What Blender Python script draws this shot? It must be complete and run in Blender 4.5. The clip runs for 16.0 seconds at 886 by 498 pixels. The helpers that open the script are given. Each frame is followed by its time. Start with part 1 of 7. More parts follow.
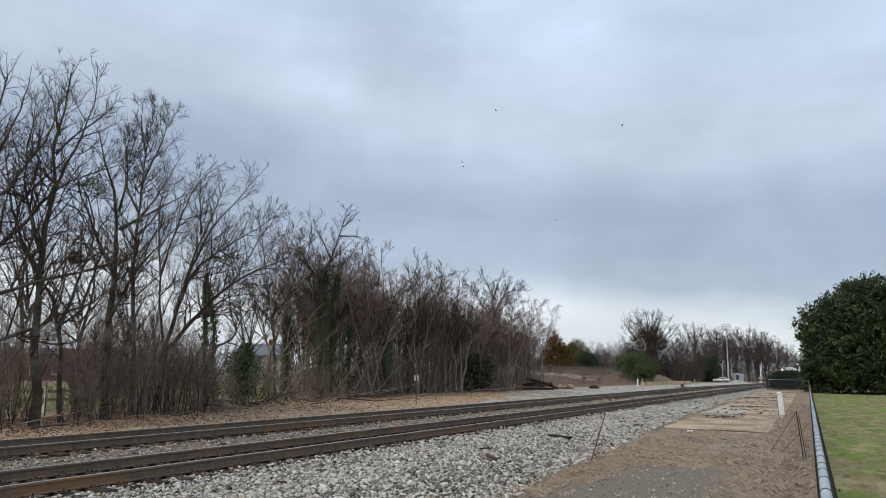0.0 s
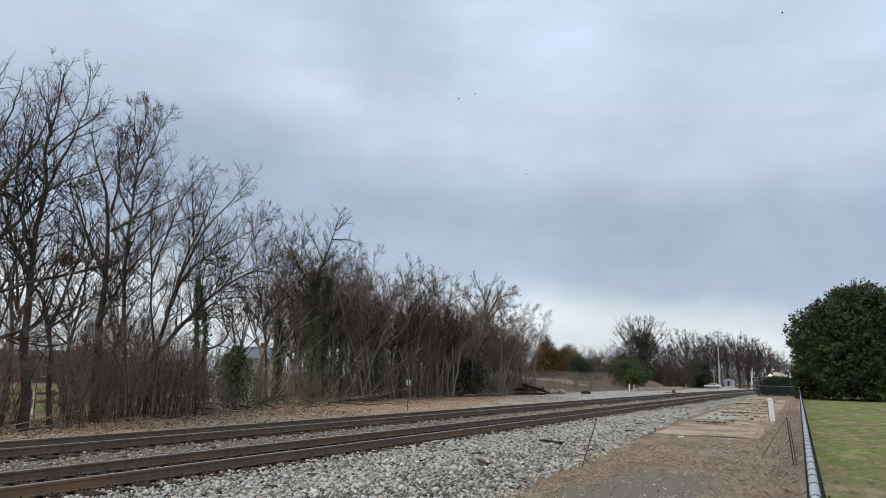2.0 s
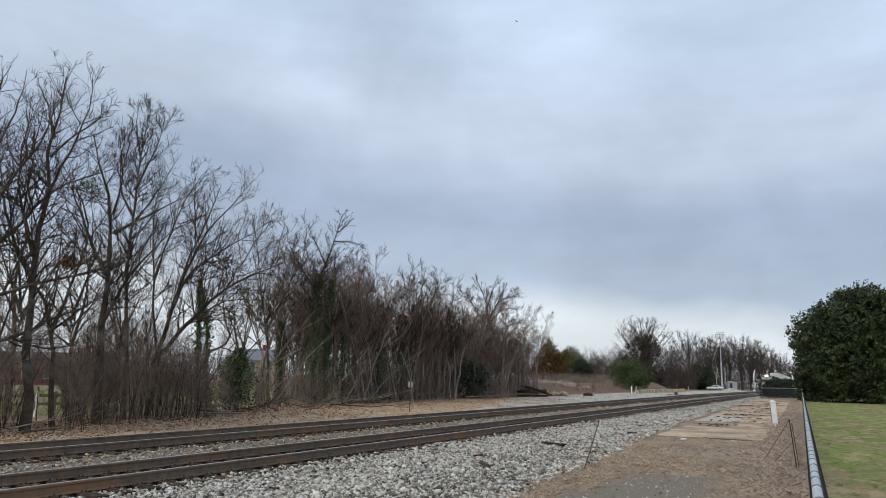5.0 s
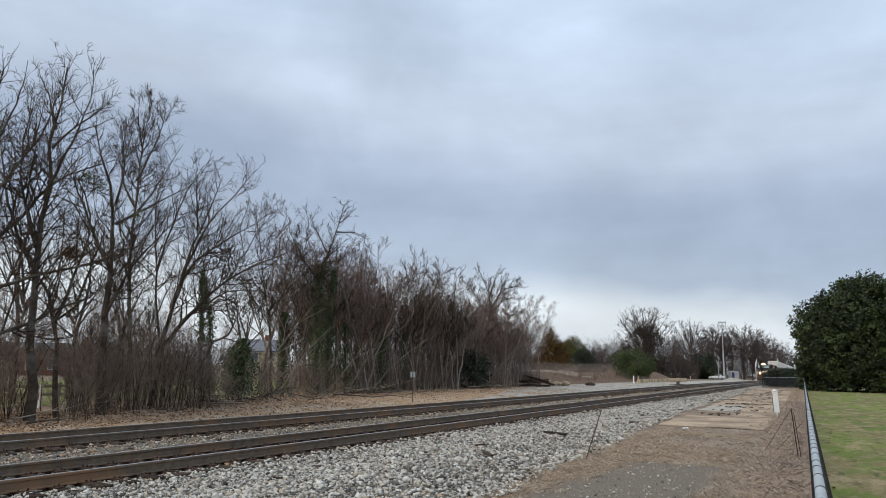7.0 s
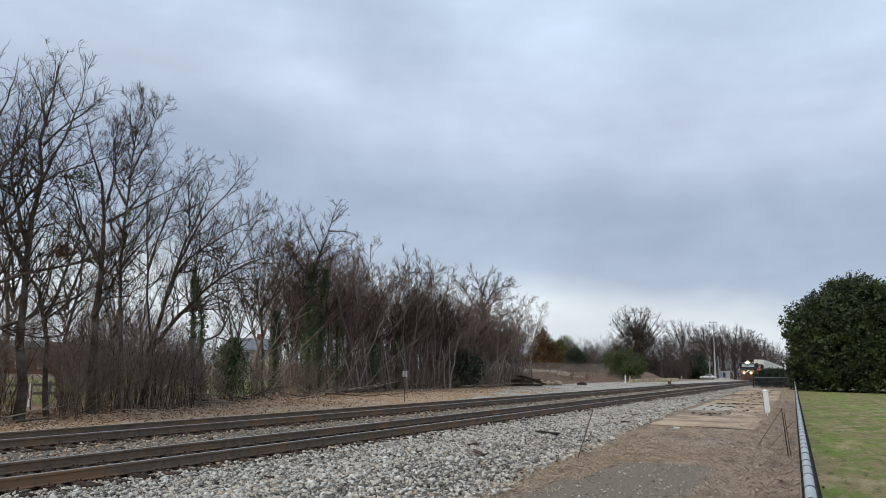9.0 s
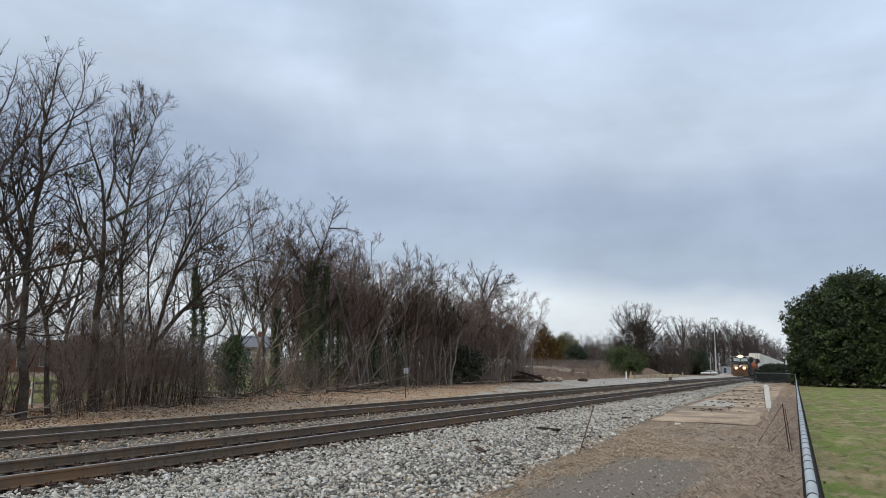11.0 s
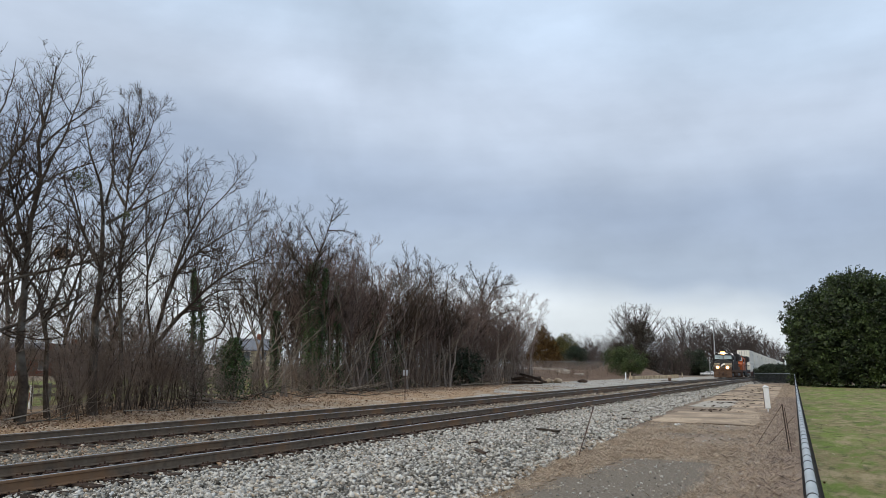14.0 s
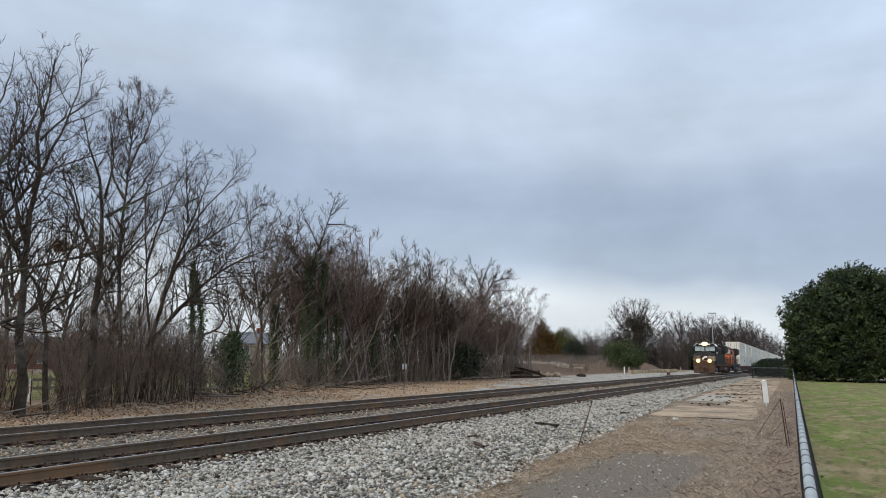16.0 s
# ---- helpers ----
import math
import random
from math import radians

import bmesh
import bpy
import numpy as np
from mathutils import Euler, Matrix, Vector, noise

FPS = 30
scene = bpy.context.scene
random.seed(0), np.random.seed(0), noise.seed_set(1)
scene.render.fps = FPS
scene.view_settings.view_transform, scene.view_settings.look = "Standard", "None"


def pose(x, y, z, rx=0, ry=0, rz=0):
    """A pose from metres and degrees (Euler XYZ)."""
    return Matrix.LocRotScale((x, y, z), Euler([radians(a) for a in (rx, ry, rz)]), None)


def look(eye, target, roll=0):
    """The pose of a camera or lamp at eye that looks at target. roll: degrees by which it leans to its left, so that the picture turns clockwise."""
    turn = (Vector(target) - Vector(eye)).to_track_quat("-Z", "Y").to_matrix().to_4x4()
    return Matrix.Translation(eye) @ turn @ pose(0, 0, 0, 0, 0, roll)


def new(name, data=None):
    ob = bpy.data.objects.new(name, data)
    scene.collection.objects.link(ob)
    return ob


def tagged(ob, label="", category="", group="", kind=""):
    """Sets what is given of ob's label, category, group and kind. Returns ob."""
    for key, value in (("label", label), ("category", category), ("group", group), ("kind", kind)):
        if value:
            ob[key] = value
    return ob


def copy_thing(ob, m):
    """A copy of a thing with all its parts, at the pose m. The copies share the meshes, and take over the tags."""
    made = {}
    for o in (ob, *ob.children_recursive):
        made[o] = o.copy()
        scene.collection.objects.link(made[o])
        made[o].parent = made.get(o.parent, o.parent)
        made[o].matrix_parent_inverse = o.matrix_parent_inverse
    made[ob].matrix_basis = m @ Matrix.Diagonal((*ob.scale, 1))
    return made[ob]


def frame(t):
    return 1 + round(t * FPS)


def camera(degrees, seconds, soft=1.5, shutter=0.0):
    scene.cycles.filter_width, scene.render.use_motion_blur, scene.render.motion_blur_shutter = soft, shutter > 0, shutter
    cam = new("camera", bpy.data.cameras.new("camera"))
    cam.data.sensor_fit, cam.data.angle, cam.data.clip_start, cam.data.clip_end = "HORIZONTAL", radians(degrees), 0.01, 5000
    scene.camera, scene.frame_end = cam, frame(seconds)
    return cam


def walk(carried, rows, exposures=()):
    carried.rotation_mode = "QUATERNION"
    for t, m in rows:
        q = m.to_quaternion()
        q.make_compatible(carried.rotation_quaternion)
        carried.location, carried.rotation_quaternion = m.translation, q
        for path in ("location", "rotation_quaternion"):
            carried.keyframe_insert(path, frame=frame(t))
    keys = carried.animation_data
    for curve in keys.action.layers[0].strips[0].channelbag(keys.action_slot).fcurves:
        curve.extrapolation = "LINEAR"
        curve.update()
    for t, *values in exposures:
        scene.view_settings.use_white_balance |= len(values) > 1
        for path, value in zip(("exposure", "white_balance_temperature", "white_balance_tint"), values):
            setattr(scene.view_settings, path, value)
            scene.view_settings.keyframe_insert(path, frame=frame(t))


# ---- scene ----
cam = camera(62, 16.0, soft=0.6)
PATH = [
    (0.0, pose(0, 0, 1.8, 99.294, -0.820, 28.198)),
    (0.5, pose(0, 0, 1.8, 99.144, -0.880, 28.122)),
    (1.0, pose(0, 0, 1.8, 99.152, -0.934, 27.874)),
    (1.5, pose(0, 0, 1.8, 99.500, -1.009, 27.693)),
    (2.0, pose(0, 0, 1.8, 99.637, -1.149, 27.581)),
    (2.5, pose(0, 0, 1.8, 99.790, -1.243, 27.512)),
    (3.0, pose(0, 0, 1.8, 99.749, -1.372, 27.489)),
    (3.5, pose(0, 0, 1.8, 99.889, -1.325, 27.349)),
    (4.0, pose(0, 0, 1.8, 99.937, -1.249, 27.416)),
    (6.5, pose(0, 0, 1.8, 99.223, -1.092, 28.078)),
    (7.0, pose(0, 0, 1.8, 99.027, -1.040, 27.914)),
    (7.5, pose(0, 0, 1.8, 98.815, -1.064, 27.842)),
    (8.0, pose(0, 0, 1.8, 98.961, -1.052, 27.554)),
    (8.5, pose(0, 0, 1.8, 98.940, -1.112, 27.489)),
    (9.0, pose(0, 0, 1.8, 98.993, -1.155, 27.316)),
    (11.5, pose(0, 0, 1.8, 98.691, -0.837, 27.508)),
    (12.0, pose(0, 0, 1.8, 98.723, -0.584, 27.790)),
    (12.5, pose(0, 0, 1.8, 98.850, -0.575, 27.738)),
    (13.0, pose(0, 0, 1.8, 98.718, -0.670, 27.401)),
    (13.5, pose(0, 0, 1.8, 98.923, -0.681, 27.319)),
    (14.0, pose(0, 0, 1.8, 98.884, -0.680, 27.344)),
    (14.5, pose(0, 0, 1.8, 98.638, -0.649, 27.314)),
    (15.0, pose(0, 0, 1.8, 98.672, -0.648, 27.270)),
    (15.5, pose(0, 0, 1.8, 98.299, -0.791, 27.252)),
    (16.0, pose(0, 0, 1.8, 98.423, -0.794, 27.270)),
]
walk(cam, PATH, exposures=[(0.0, 0.0), (16.0, 0.0)])

# ---- sky and light ----
def sky():
    world = bpy.data.worlds.new("overcast_sky")
    scene.world = world
    world.use_nodes = True
    nt = world.node_tree
    nt.nodes.clear()
    out = nt.nodes.new("ShaderNodeOutputWorld")
    bg = nt.nodes.new("ShaderNodeBackground")
    tc = nt.nodes.new("ShaderNodeTexCoord")
    sep = nt.nodes.new("ShaderNodeSeparateXYZ")
    nt.links.new(tc.outputs["Generated"], sep.inputs[0])
    stretch = nt.nodes.new("ShaderNodeMapping")
    stretch.inputs["Scale"].default_value = (1.0, 1.0, 2.2)
    stretch.inputs["Location"].default_value = (0.35, 0.1, 0.2)
    nt.links.new(tc.outputs["Generated"], stretch.inputs["Vector"])
    big = nt.nodes.new("ShaderNodeTexNoise")
    big.inputs["Scale"].default_value = 2.3
    big.inputs["Detail"].default_value = 3.5
    big.inputs["Roughness"].default_value = 0.45
    big.inputs["Distortion"].default_value = 0.35
    nt.links.new(stretch.outputs[0], big.inputs["Vector"])
    soft = nt.nodes.new("ShaderNodeTexNoise")
    soft.inputs["Scale"].default_value = 3.4
    soft.inputs["Detail"].default_value = 6.0
    soft.inputs["Roughness"].default_value = 0.55
    nt.links.new(stretch.outputs[0], soft.inputs["Vector"])

    def maths(op, a, b):
        n = nt.nodes.new("ShaderNodeMath")
        n.operation = op
        for k, v in enumerate((a, b)):
            if isinstance(v, (int, float)):
                n.inputs[k].default_value = v
            else:
                nt.links.new(v, n.inputs[k])
        return n.outputs[0]

    wob = maths("MULTIPLY", maths("SUBTRACT", big.outputs[0], 0.5), 0.15)
    tilt = maths("MULTIPLY", maths("ADD", sep.outputs[0], 0.46), 0.1)
    height = maths("ADD", maths("ADD", sep.outputs[2], wob), tilt)
    ramp = nt.nodes.new("ShaderNodeValToRGB")
    nt.links.new(height, ramp.inputs[0])
    stops = [(0.0, (0.66, 0.72, 0.77)), (0.075, (0.72, 0.78, 0.825)), (0.14, (0.42, 0.50, 0.62)), (0.23, (0.375, 0.455, 0.59)),
             (0.34, (0.57, 0.66, 0.80)), (0.46, (0.56, 0.68, 0.84)), (1.0, (0.55, 0.66, 0.82))]
    el = ramp.color_ramp.elements
    el[0].position, el[0].color = stops[0][0], (*stops[0][1], 1)
    el[1].position, el[1].color = stops[-1][0], (*stops[-1][1], 1)
    for p, c in stops[1:-1]:
        e = el.new(p)
        e.color = (*c, 1)
    ramp.color_ramp.interpolation = "EASE"
    flat = nt.nodes.new("ShaderNodeMapping")
    flat.inputs["Scale"].default_value = (1.3, 1.3, 15.0)
    nt.links.new(tc.outputs["Generated"], flat.inputs["Vector"])
    streak = nt.nodes.new("ShaderNodeTexNoise")
    streak.inputs["Scale"].default_value = 2.1
    streak.inputs["Detail"].default_value = 5.0
    nt.links.new(flat.outputs[0], streak.inputs["Vector"])
    puff = nt.nodes.new("ShaderNodeTexNoise")
    puff.inputs["Scale"].default_value = 4.2
    puff.inputs["Detail"].default_value = 4.0
    puff.inputs["Roughness"].default_value = 0.5
    puff.inputs["Distortion"].default_value = 0.7
    nt.links.new(tc.outputs["Generated"], puff.inputs["Vector"])
    gain = maths("ADD", maths("MULTIPLY", soft.outputs[0], 0.55), 0.725)
    gain = maths("MULTIPLY", gain, maths("ADD", maths("MULTIPLY", streak.outputs[0], 0.12), 0.94))
    gain = maths("MULTIPLY", gain, maths("ADD", maths("MULTIPLY", puff.outputs[0], 0.4), 0.8))
    mul = nt.nodes.new("ShaderNodeVectorMath")
    mul.operation = "SCALE"
    nt.links.new(ramp.outputs[0], mul.inputs[0])
    nt.links.new(gain, mul.inputs["Scale"])
    clear = nt.nodes.new("ShaderNodeTexSky")
    clear.sky_type = "NISHITA"
    clear.sun_disc = False
    clear.sun_elevation, clear.sun_rotation = radians(48), radians(200)
    thin = nt.nodes.new("ShaderNodeVectorMath")
    thin.operation = "SCALE"
    thin.inputs["Scale"].default_value = 0.006
    nt.links.new(clear.outputs[0], thin.inputs[0])
    both = nt.nodes.new("ShaderNodeVectorMath")
    both.operation = "ADD"
    nt.links.new(mul.outputs[0], both.inputs[0])
    nt.links.new(thin.outputs[0], both.inputs[1])
    nt.links.new(both.outputs[0], bg.inputs[0])
    bg.inputs[1].default_value = 1.0
    nt.links.new(bg.outputs[0], out.inputs[0])
    sun = bpy.data.lights.new("sun", "SUN")
    sun.energy, sun.angle, sun.color = 1.55, radians(20), (1.0, 0.88, 0.70)
    ob = new("sun", sun)
    ob.matrix_world = look((-20, -60, 70), (0, 0, 0))


sky()


# ---- materials ----
def material(name, c1, c2, scale=8.0, rough=0.8, bump=0.3, metal=0.0, c3=None, scale3=0.6, amount3=0.5, dist=0.02, random_tint=0.0, cells=0.0, island=0.0, detail=6.0):
    """Two tones at a fine scale, a third one in large stains, and a fine relief."""
    m = bpy.data.materials.new(name)
    m.use_nodes = True
    nt = m.node_tree
    b = nt.nodes["Principled BSDF"]
    b.inputs["Roughness"].default_value = rough
    b.inputs["Metallic"].default_value = metal
    b.inputs["Specular IOR Level"].default_value = 0.08 if rough >= 0.9 else 0.5
    tc = nt.nodes.new("ShaderNodeTexCoord")
    n = nt.nodes.new("ShaderNodeTexNoise")
    n.inputs["Scale"].default_value, n.inputs["Detail"].default_value, n.inputs["Roughness"].default_value = scale, detail, 0.65
    nt.links.new(tc.outputs["Object"], n.inputs["Vector"])
    r = nt.nodes.new("ShaderNodeValToRGB")
    r.color_ramp.elements[0].position, r.color_ramp.elements[0].color = 0.32, (*c1, 1)
    r.color_ramp.elements[1].position, r.color_ramp.elements[1].color = 0.68, (*c2, 1)
    nt.links.new(n.outputs[0], r.inputs[0])
    col = r.outputs[0]
    relief = n.outputs[0]
    if cells:
        v = nt.nodes.new("ShaderNodeTexVoronoi")
        v.inputs["Scale"].default_value = cells
        nt.links.new(tc.outputs["Object"], v.inputs["Vector"])
        bw = nt.nodes.new("ShaderNodeSeparateColor")
        nt.links.new(v.outputs["Color"], bw.inputs[0])
        mx = nt.nodes.new("ShaderNodeMix")
        mx.data_type = "RGBA"
        mx.inputs[0].default_value = 0.6
        r2 = nt.nodes.new("ShaderNodeValToRGB")
        r2.color_ramp.elements[0].color, r2.color_ramp.elements[1].color = (*c1, 1), (*c2, 1)
        nt.links.new(bw.outputs[0], r2.inputs[0])
        nt.links.new(col, mx.inputs[6])
        nt.links.new(r2.outputs[0], mx.inputs[7])
        col = mx.outputs[2]
        relief = v.outputs["Distance"]
    if c3:
        n3 = nt.nodes.new("ShaderNodeTexNoise")
        n3.inputs["Scale"].default_value, n3.inputs["Detail"].default_value = scale3, 5.0
        nt.links.new(tc.outputs["Object"], n3.inputs["Vector"])
        r3 = nt.nodes.new("ShaderNodeValToRGB")
        mid = 0.65 - 0.3 * amount3
        r3.color_ramp.elements[0].position, r3.color_ramp.elements[1].position = mid - 0.08, mid + 0.1
        nt.links.new(n3.outputs[0], r3.inputs[0])
        mx = nt.nodes.new("ShaderNodeMix")
        mx.data_type = "RGBA"
        nt.links.new(r3.outputs[0], mx.inputs[0])
        nt.links.new(col, mx.inputs[6])
        mx.inputs[7].default_value = (*c3, 1)
        col = mx.outputs[2]
    if random_tint or island:
        if island:
            info = nt.nodes.new("ShaderNodeNewGeometry").outputs["Random Per Island"]
        else:
            info = nt.nodes.new("ShaderNodeObjectInfo").outputs["Random"]
        mr = nt.nodes.new("ShaderNodeMapRange")
        spread = random_tint or island
        mr.inputs["To Min"].default_value, mr.inputs["To Max"].default_value = 1 - spread, 1 + spread
        nt.links.new(info, mr.inputs["Value"])
        sc = nt.nodes.new("ShaderNodeVectorMath")
        sc.operation = "SCALE"
        nt.links.new(col, sc.inputs[0])
        nt.links.new(mr.outputs[0], sc.inputs["Scale"])
        col = sc.outputs[0]
    nt.links.new(col, b.inputs["Base Color"])
    if bump:
        bp = nt.nodes.new("ShaderNodeBump")
        bp.inputs["Strength"].default_value, bp.inputs["Distance"].default_value = bump, dist
        nt.links.new(relief, bp.inputs["Height"])
        nt.links.new(bp.outputs[0], b.inputs["Normal"])
    return m


def chip_material(name, stops):
    """Broken stone: each chip takes its own tone from the list, with a fine grain over it."""
    m = bpy.data.materials.new(name)
    m.use_nodes = True
    nt = m.node_tree
    b = nt.nodes["Principled BSDF"]
    b.inputs["Roughness"].default_value = 0.9
    b.inputs["Specular IOR Level"].default_value = 0.15
    r = nt.nodes.new("ShaderNodeValToRGB")
    el = r.color_ramp.elements
    el[0].position, el[0].color = stops[0][0], (*stops[0][1], 1)
    el[1].position, el[1].color = stops[-1][0], (*stops[-1][1], 1)
    for p, c in stops[1:-1]:
        el.new(p).color = (*c, 1)
    nt.links.new(nt.nodes.new("ShaderNodeNewGeometry").outputs["Random Per Island"], r.inputs[0])
    n = nt.nodes.new("ShaderNodeTexNoise")
    n.inputs["Scale"].default_value = 45.0
    nt.links.new(nt.nodes.new("ShaderNodeTexCoord").outputs["Object"], n.inputs["Vector"])
    mr = nt.nodes.new("ShaderNodeMapRange")
    mr.inputs["To Min"].default_value, mr.inputs["To Max"].default_value = 0.7, 1.3
    nt.links.new(n.outputs[0], mr.inputs["Value"])
    sc = nt.nodes.new("ShaderNodeVectorMath")
    sc.operation = "SCALE"
    nt.links.new(r.outputs[0], sc.inputs[0])
    nt.links.new(mr.outputs[0], sc.inputs["Scale"])
    nt.links.new(sc.outputs[0], b.inputs["Base Color"])
    return m


def glow(name, colour, strength):
    m = bpy.data.materials.new(name)
    m.use_nodes = True
    b = m.node_tree.nodes["Principled BSDF"]
    b.inputs["Base Color"].default_value = (*colour, 1)
    b.inputs["Emission Color"].default_value = (*colour, 1)
    b.inputs["Emission Strength"].default_value = strength
    return m


def glass(name, tint=(0.03, 0.04, 0.05)):
    m = bpy.data.materials.new(name)
    m.use_nodes = True
    b = m.node_tree.nodes["Principled BSDF"]
    b.inputs["Base Color"].default_value = (*tint, 1)
    b.inputs["Roughness"].default_value = 0.05
    b.inputs["Specular IOR Level"].default_value = 0.8
    return m


def worn_patch(m, centre, radii, c1, c2):
    """Sets an uneven remnant of old asphalt into a ground material, round a place on the ground."""
    nt = m.node_tree
    b = nt.nodes["Principled BSDF"]
    old = b.inputs["Base Color"].links[0].from_socket
    tc = nt.nodes.new("ShaderNodeTexCoord")
    mp = nt.nodes.new("ShaderNodeMapping")
    mp.vector_type = "POINT"
    mp.inputs["Location"].default_value = (-centre[0] / radii[0], -centre[1] / radii[1], 0)
    mp.inputs["Scale"].default_value = (1 / radii[0], 1 / radii[1], 0.0)
    nt.links.new(tc.outputs["Object"], mp.inputs["Vector"])
    ln = nt.nodes.new("ShaderNodeVectorMath")
    ln.operation = "LENGTH"
    nt.links.new(mp.outputs[0], ln.inputs[0])
    n = nt.nodes.new("ShaderNodeTexNoise")
    n.inputs["Scale"].default_value, n.inputs["Detail"].default_value, n.inputs["Roughness"].default_value = 1.6, 9.0, 0.7
    nt.links.new(tc.outputs["Object"], n.inputs["Vector"])
    ad = nt.nodes.new("ShaderNodeMath")
    ad.operation = "MULTIPLY_ADD"
    nt.links.new(n.outputs[0], ad.inputs[0])
    ad.inputs[1].default_value = 1.7
    nt.links.new(ln.outputs["Value"], ad.inputs[2])
    mr = nt.nodes.new("ShaderNodeMapRange")
    mr.inputs["From Min"].default_value, mr.inputs["From Max"].default_value = 1.95, 1.7
    nt.links.new(ad.outputs[0], mr.inputs["Value"])
    g = nt.nodes.new("ShaderNodeTexNoise")
    g.inputs["Scale"].default_value, g.inputs["Detail"].default_value = 34.0, 8.0
    nt.links.new(tc.outputs["Object"], g.inputs["Vector"])
    r = nt.nodes.new("ShaderNodeValToRGB")
    r.color_ramp.elements[0].position, r.color_ramp.elements[0].color = 0.35, (*c1, 1)
    r.color_ramp.elements[1].position, r.color_ramp.elements[1].color = 0.68, (*c2, 1)
    nt.links.new(g.outputs[0], r.inputs[0])
    mx = nt.nodes.new("ShaderNodeMix")
    mx.data_type = "RGBA"
    nt.links.new(mr.outputs[0], mx.inputs[0])
    nt.links.new(old, mx.inputs[6])
    nt.links.new(r.outputs[0], mx.inputs[7])
    nt.links.new(mx.outputs[2], b.inputs["Base Color"])


M = {}
M["ground"] = material("dry_earth", (0.12, 0.09, 0.066), (0.32, 0.25, 0.185), 14.0, 0.95, 0.8, c3=(0.29, 0.225, 0.17), scale3=0.5, amount3=0.45, dist=0.03, detail=10.0)
worn_patch(M["ground"], (-2.75, 10.5), (1.25, 5.2), (0.12, 0.10, 0.078), (0.29, 0.25, 0.20))
def lawn_material():
    """Green and straw-coloured grass in uneven patches, with bare and thicker spots and a fine speckle."""
    m = material("winter_lawn", (0.165, 0.135, 0.068), (0.31, 0.26, 0.14), 9.0, 0.95, 0.9, dist=0.05, detail=10.0)
    nt = m.node_tree
    b = nt.nodes["Principled BSDF"]
    col = b.inputs["Base Color"].links[0].from_socket
    tc = nt.nodes.new("ShaderNodeTexCoord")
    for scale, lo, hi, tone, amount in ((1.1, 0.47, 0.55, (0.13, 0.185, 0.042), 0.8), (0.3, 0.48, 0.58, (0.18, 0.26, 0.05), 0.65), (3.2, 0.54, 0.62, (0.10, 0.10, 0.045), 0.8), (1.5, 0.52, 0.62, (0.35, 0.285, 0.17), 0.85), (26.0, 0.58, 0.72, (0.09, 0.08, 0.035), 0.6)):
        n = nt.nodes.new("ShaderNodeTexNoise")
        n.inputs["Scale"].default_value, n.inputs["Detail"].default_value, n.inputs["Roughness"].default_value = scale, 7.0, 0.65
        off = nt.nodes.new("ShaderNodeMapping")
        off.inputs["Location"].default_value = (scale * 3.1, scale * 1.7, 0)
        off.inputs["Scale"].default_value = (1.0, 0.4, 1.0)
        nt.links.new(tc.outputs["Object"], off.inputs["Vector"])
        nt.links.new(off.outputs[0], n.inputs["Vector"])
        mr = nt.nodes.new("ShaderNodeMapRange")
        mr.inputs["From Min"].default_value, mr.inputs["From Max"].default_value, mr.inputs["To Max"].default_value = lo, hi, amount
        nt.links.new(n.outputs[0], mr.inputs["Value"])
        mx = nt.nodes.new("ShaderNodeMix")
        mx.data_type = "RGBA"
        nt.links.new(mr.outputs[0], mx.inputs[0])
        nt.links.new(col, mx.inputs[6])
        mx.inputs[7].default_value = (*tone, 1)
        col = mx.outputs[2]
    nt.links.new(col, b.inputs["Base Color"])
    return m


M["lawn"] = lawn_material()
M["litter"] = material("leaf_litter", (0.20, 0.13, 0.078), (0.60, 0.43, 0.275), 26.0, 0.95, 1.0, c3=(0.47, 0.385, 0.29), scale3=0.6, amount3=0.3, dist=0.03, detail=8.0)
# bed colour kept dark as painted shade in the gaps between loose stones
M["ballast"] = material("crushed_stone_shaded_gaps", (0.045, 0.041, 0.035), (0.32, 0.30, 0.262), 5.0, 0.95, 1.0, cells=19.0, c3=(0.26, 0.24, 0.205), scale3=2.6, amount3=0.35, dist=0.06, detail=9.0)
M["stone"] = chip_material("granite_chip", [(0.0, (0.06, 0.055, 0.047)), (0.18, (0.23, 0.215, 0.185)), (0.5, (0.50, 0.475, 0.425)), (0.76, (0.63, 0.605, 0.55)), (0.85, (0.46, 0.36, 0.255)), (0.92, (0.62, 0.60, 0.545)), (1.0, (0.74, 0.72, 0.67))])
M["dirty_stone"] = chip_material("rust_stained_chip", [(0.0, (0.075, 0.058, 0.043)), (0.3, (0.25, 0.205, 0.155)), (0.65, (0.46, 0.40, 0.315)), (0.85, (0.37, 0.24, 0.15)), (1.0, (0.68, 0.63, 0.54))])
M["leaf"] = chip_material("dead_leaf", [(0.0, (0.13, 0.075, 0.042)), (0.35, (0.28, 0.17, 0.105)), (0.7, (0.43, 0.295, 0.20)), (1.0, (0.57, 0.45, 0.34))])
M["gravel"] = material("grey_gravel", (0.27, 0.255, 0.23), (0.55, 0.53, 0.485), 5.0, 0.95, 0.8, cells=14.0, c3=(0.33, 0.28, 0.21), scale3=0.4, amount3=0.3, detail=9.0)
M["slab"] = material("worn_concrete", (0.38, 0.285, 0.195), (0.56, 0.44, 0.32), 5.0, 0.92, 0.5, c3=(0.27, 0.21, 0.155), scale3=0.55, amount3=0.5, random_tint=0.1, detail=10.0)
M["slab_grey"] = material("patched_concrete", (0.34, 0.305, 0.255), (0.5, 0.455, 0.39), 3.0, 0.92, 0.35)
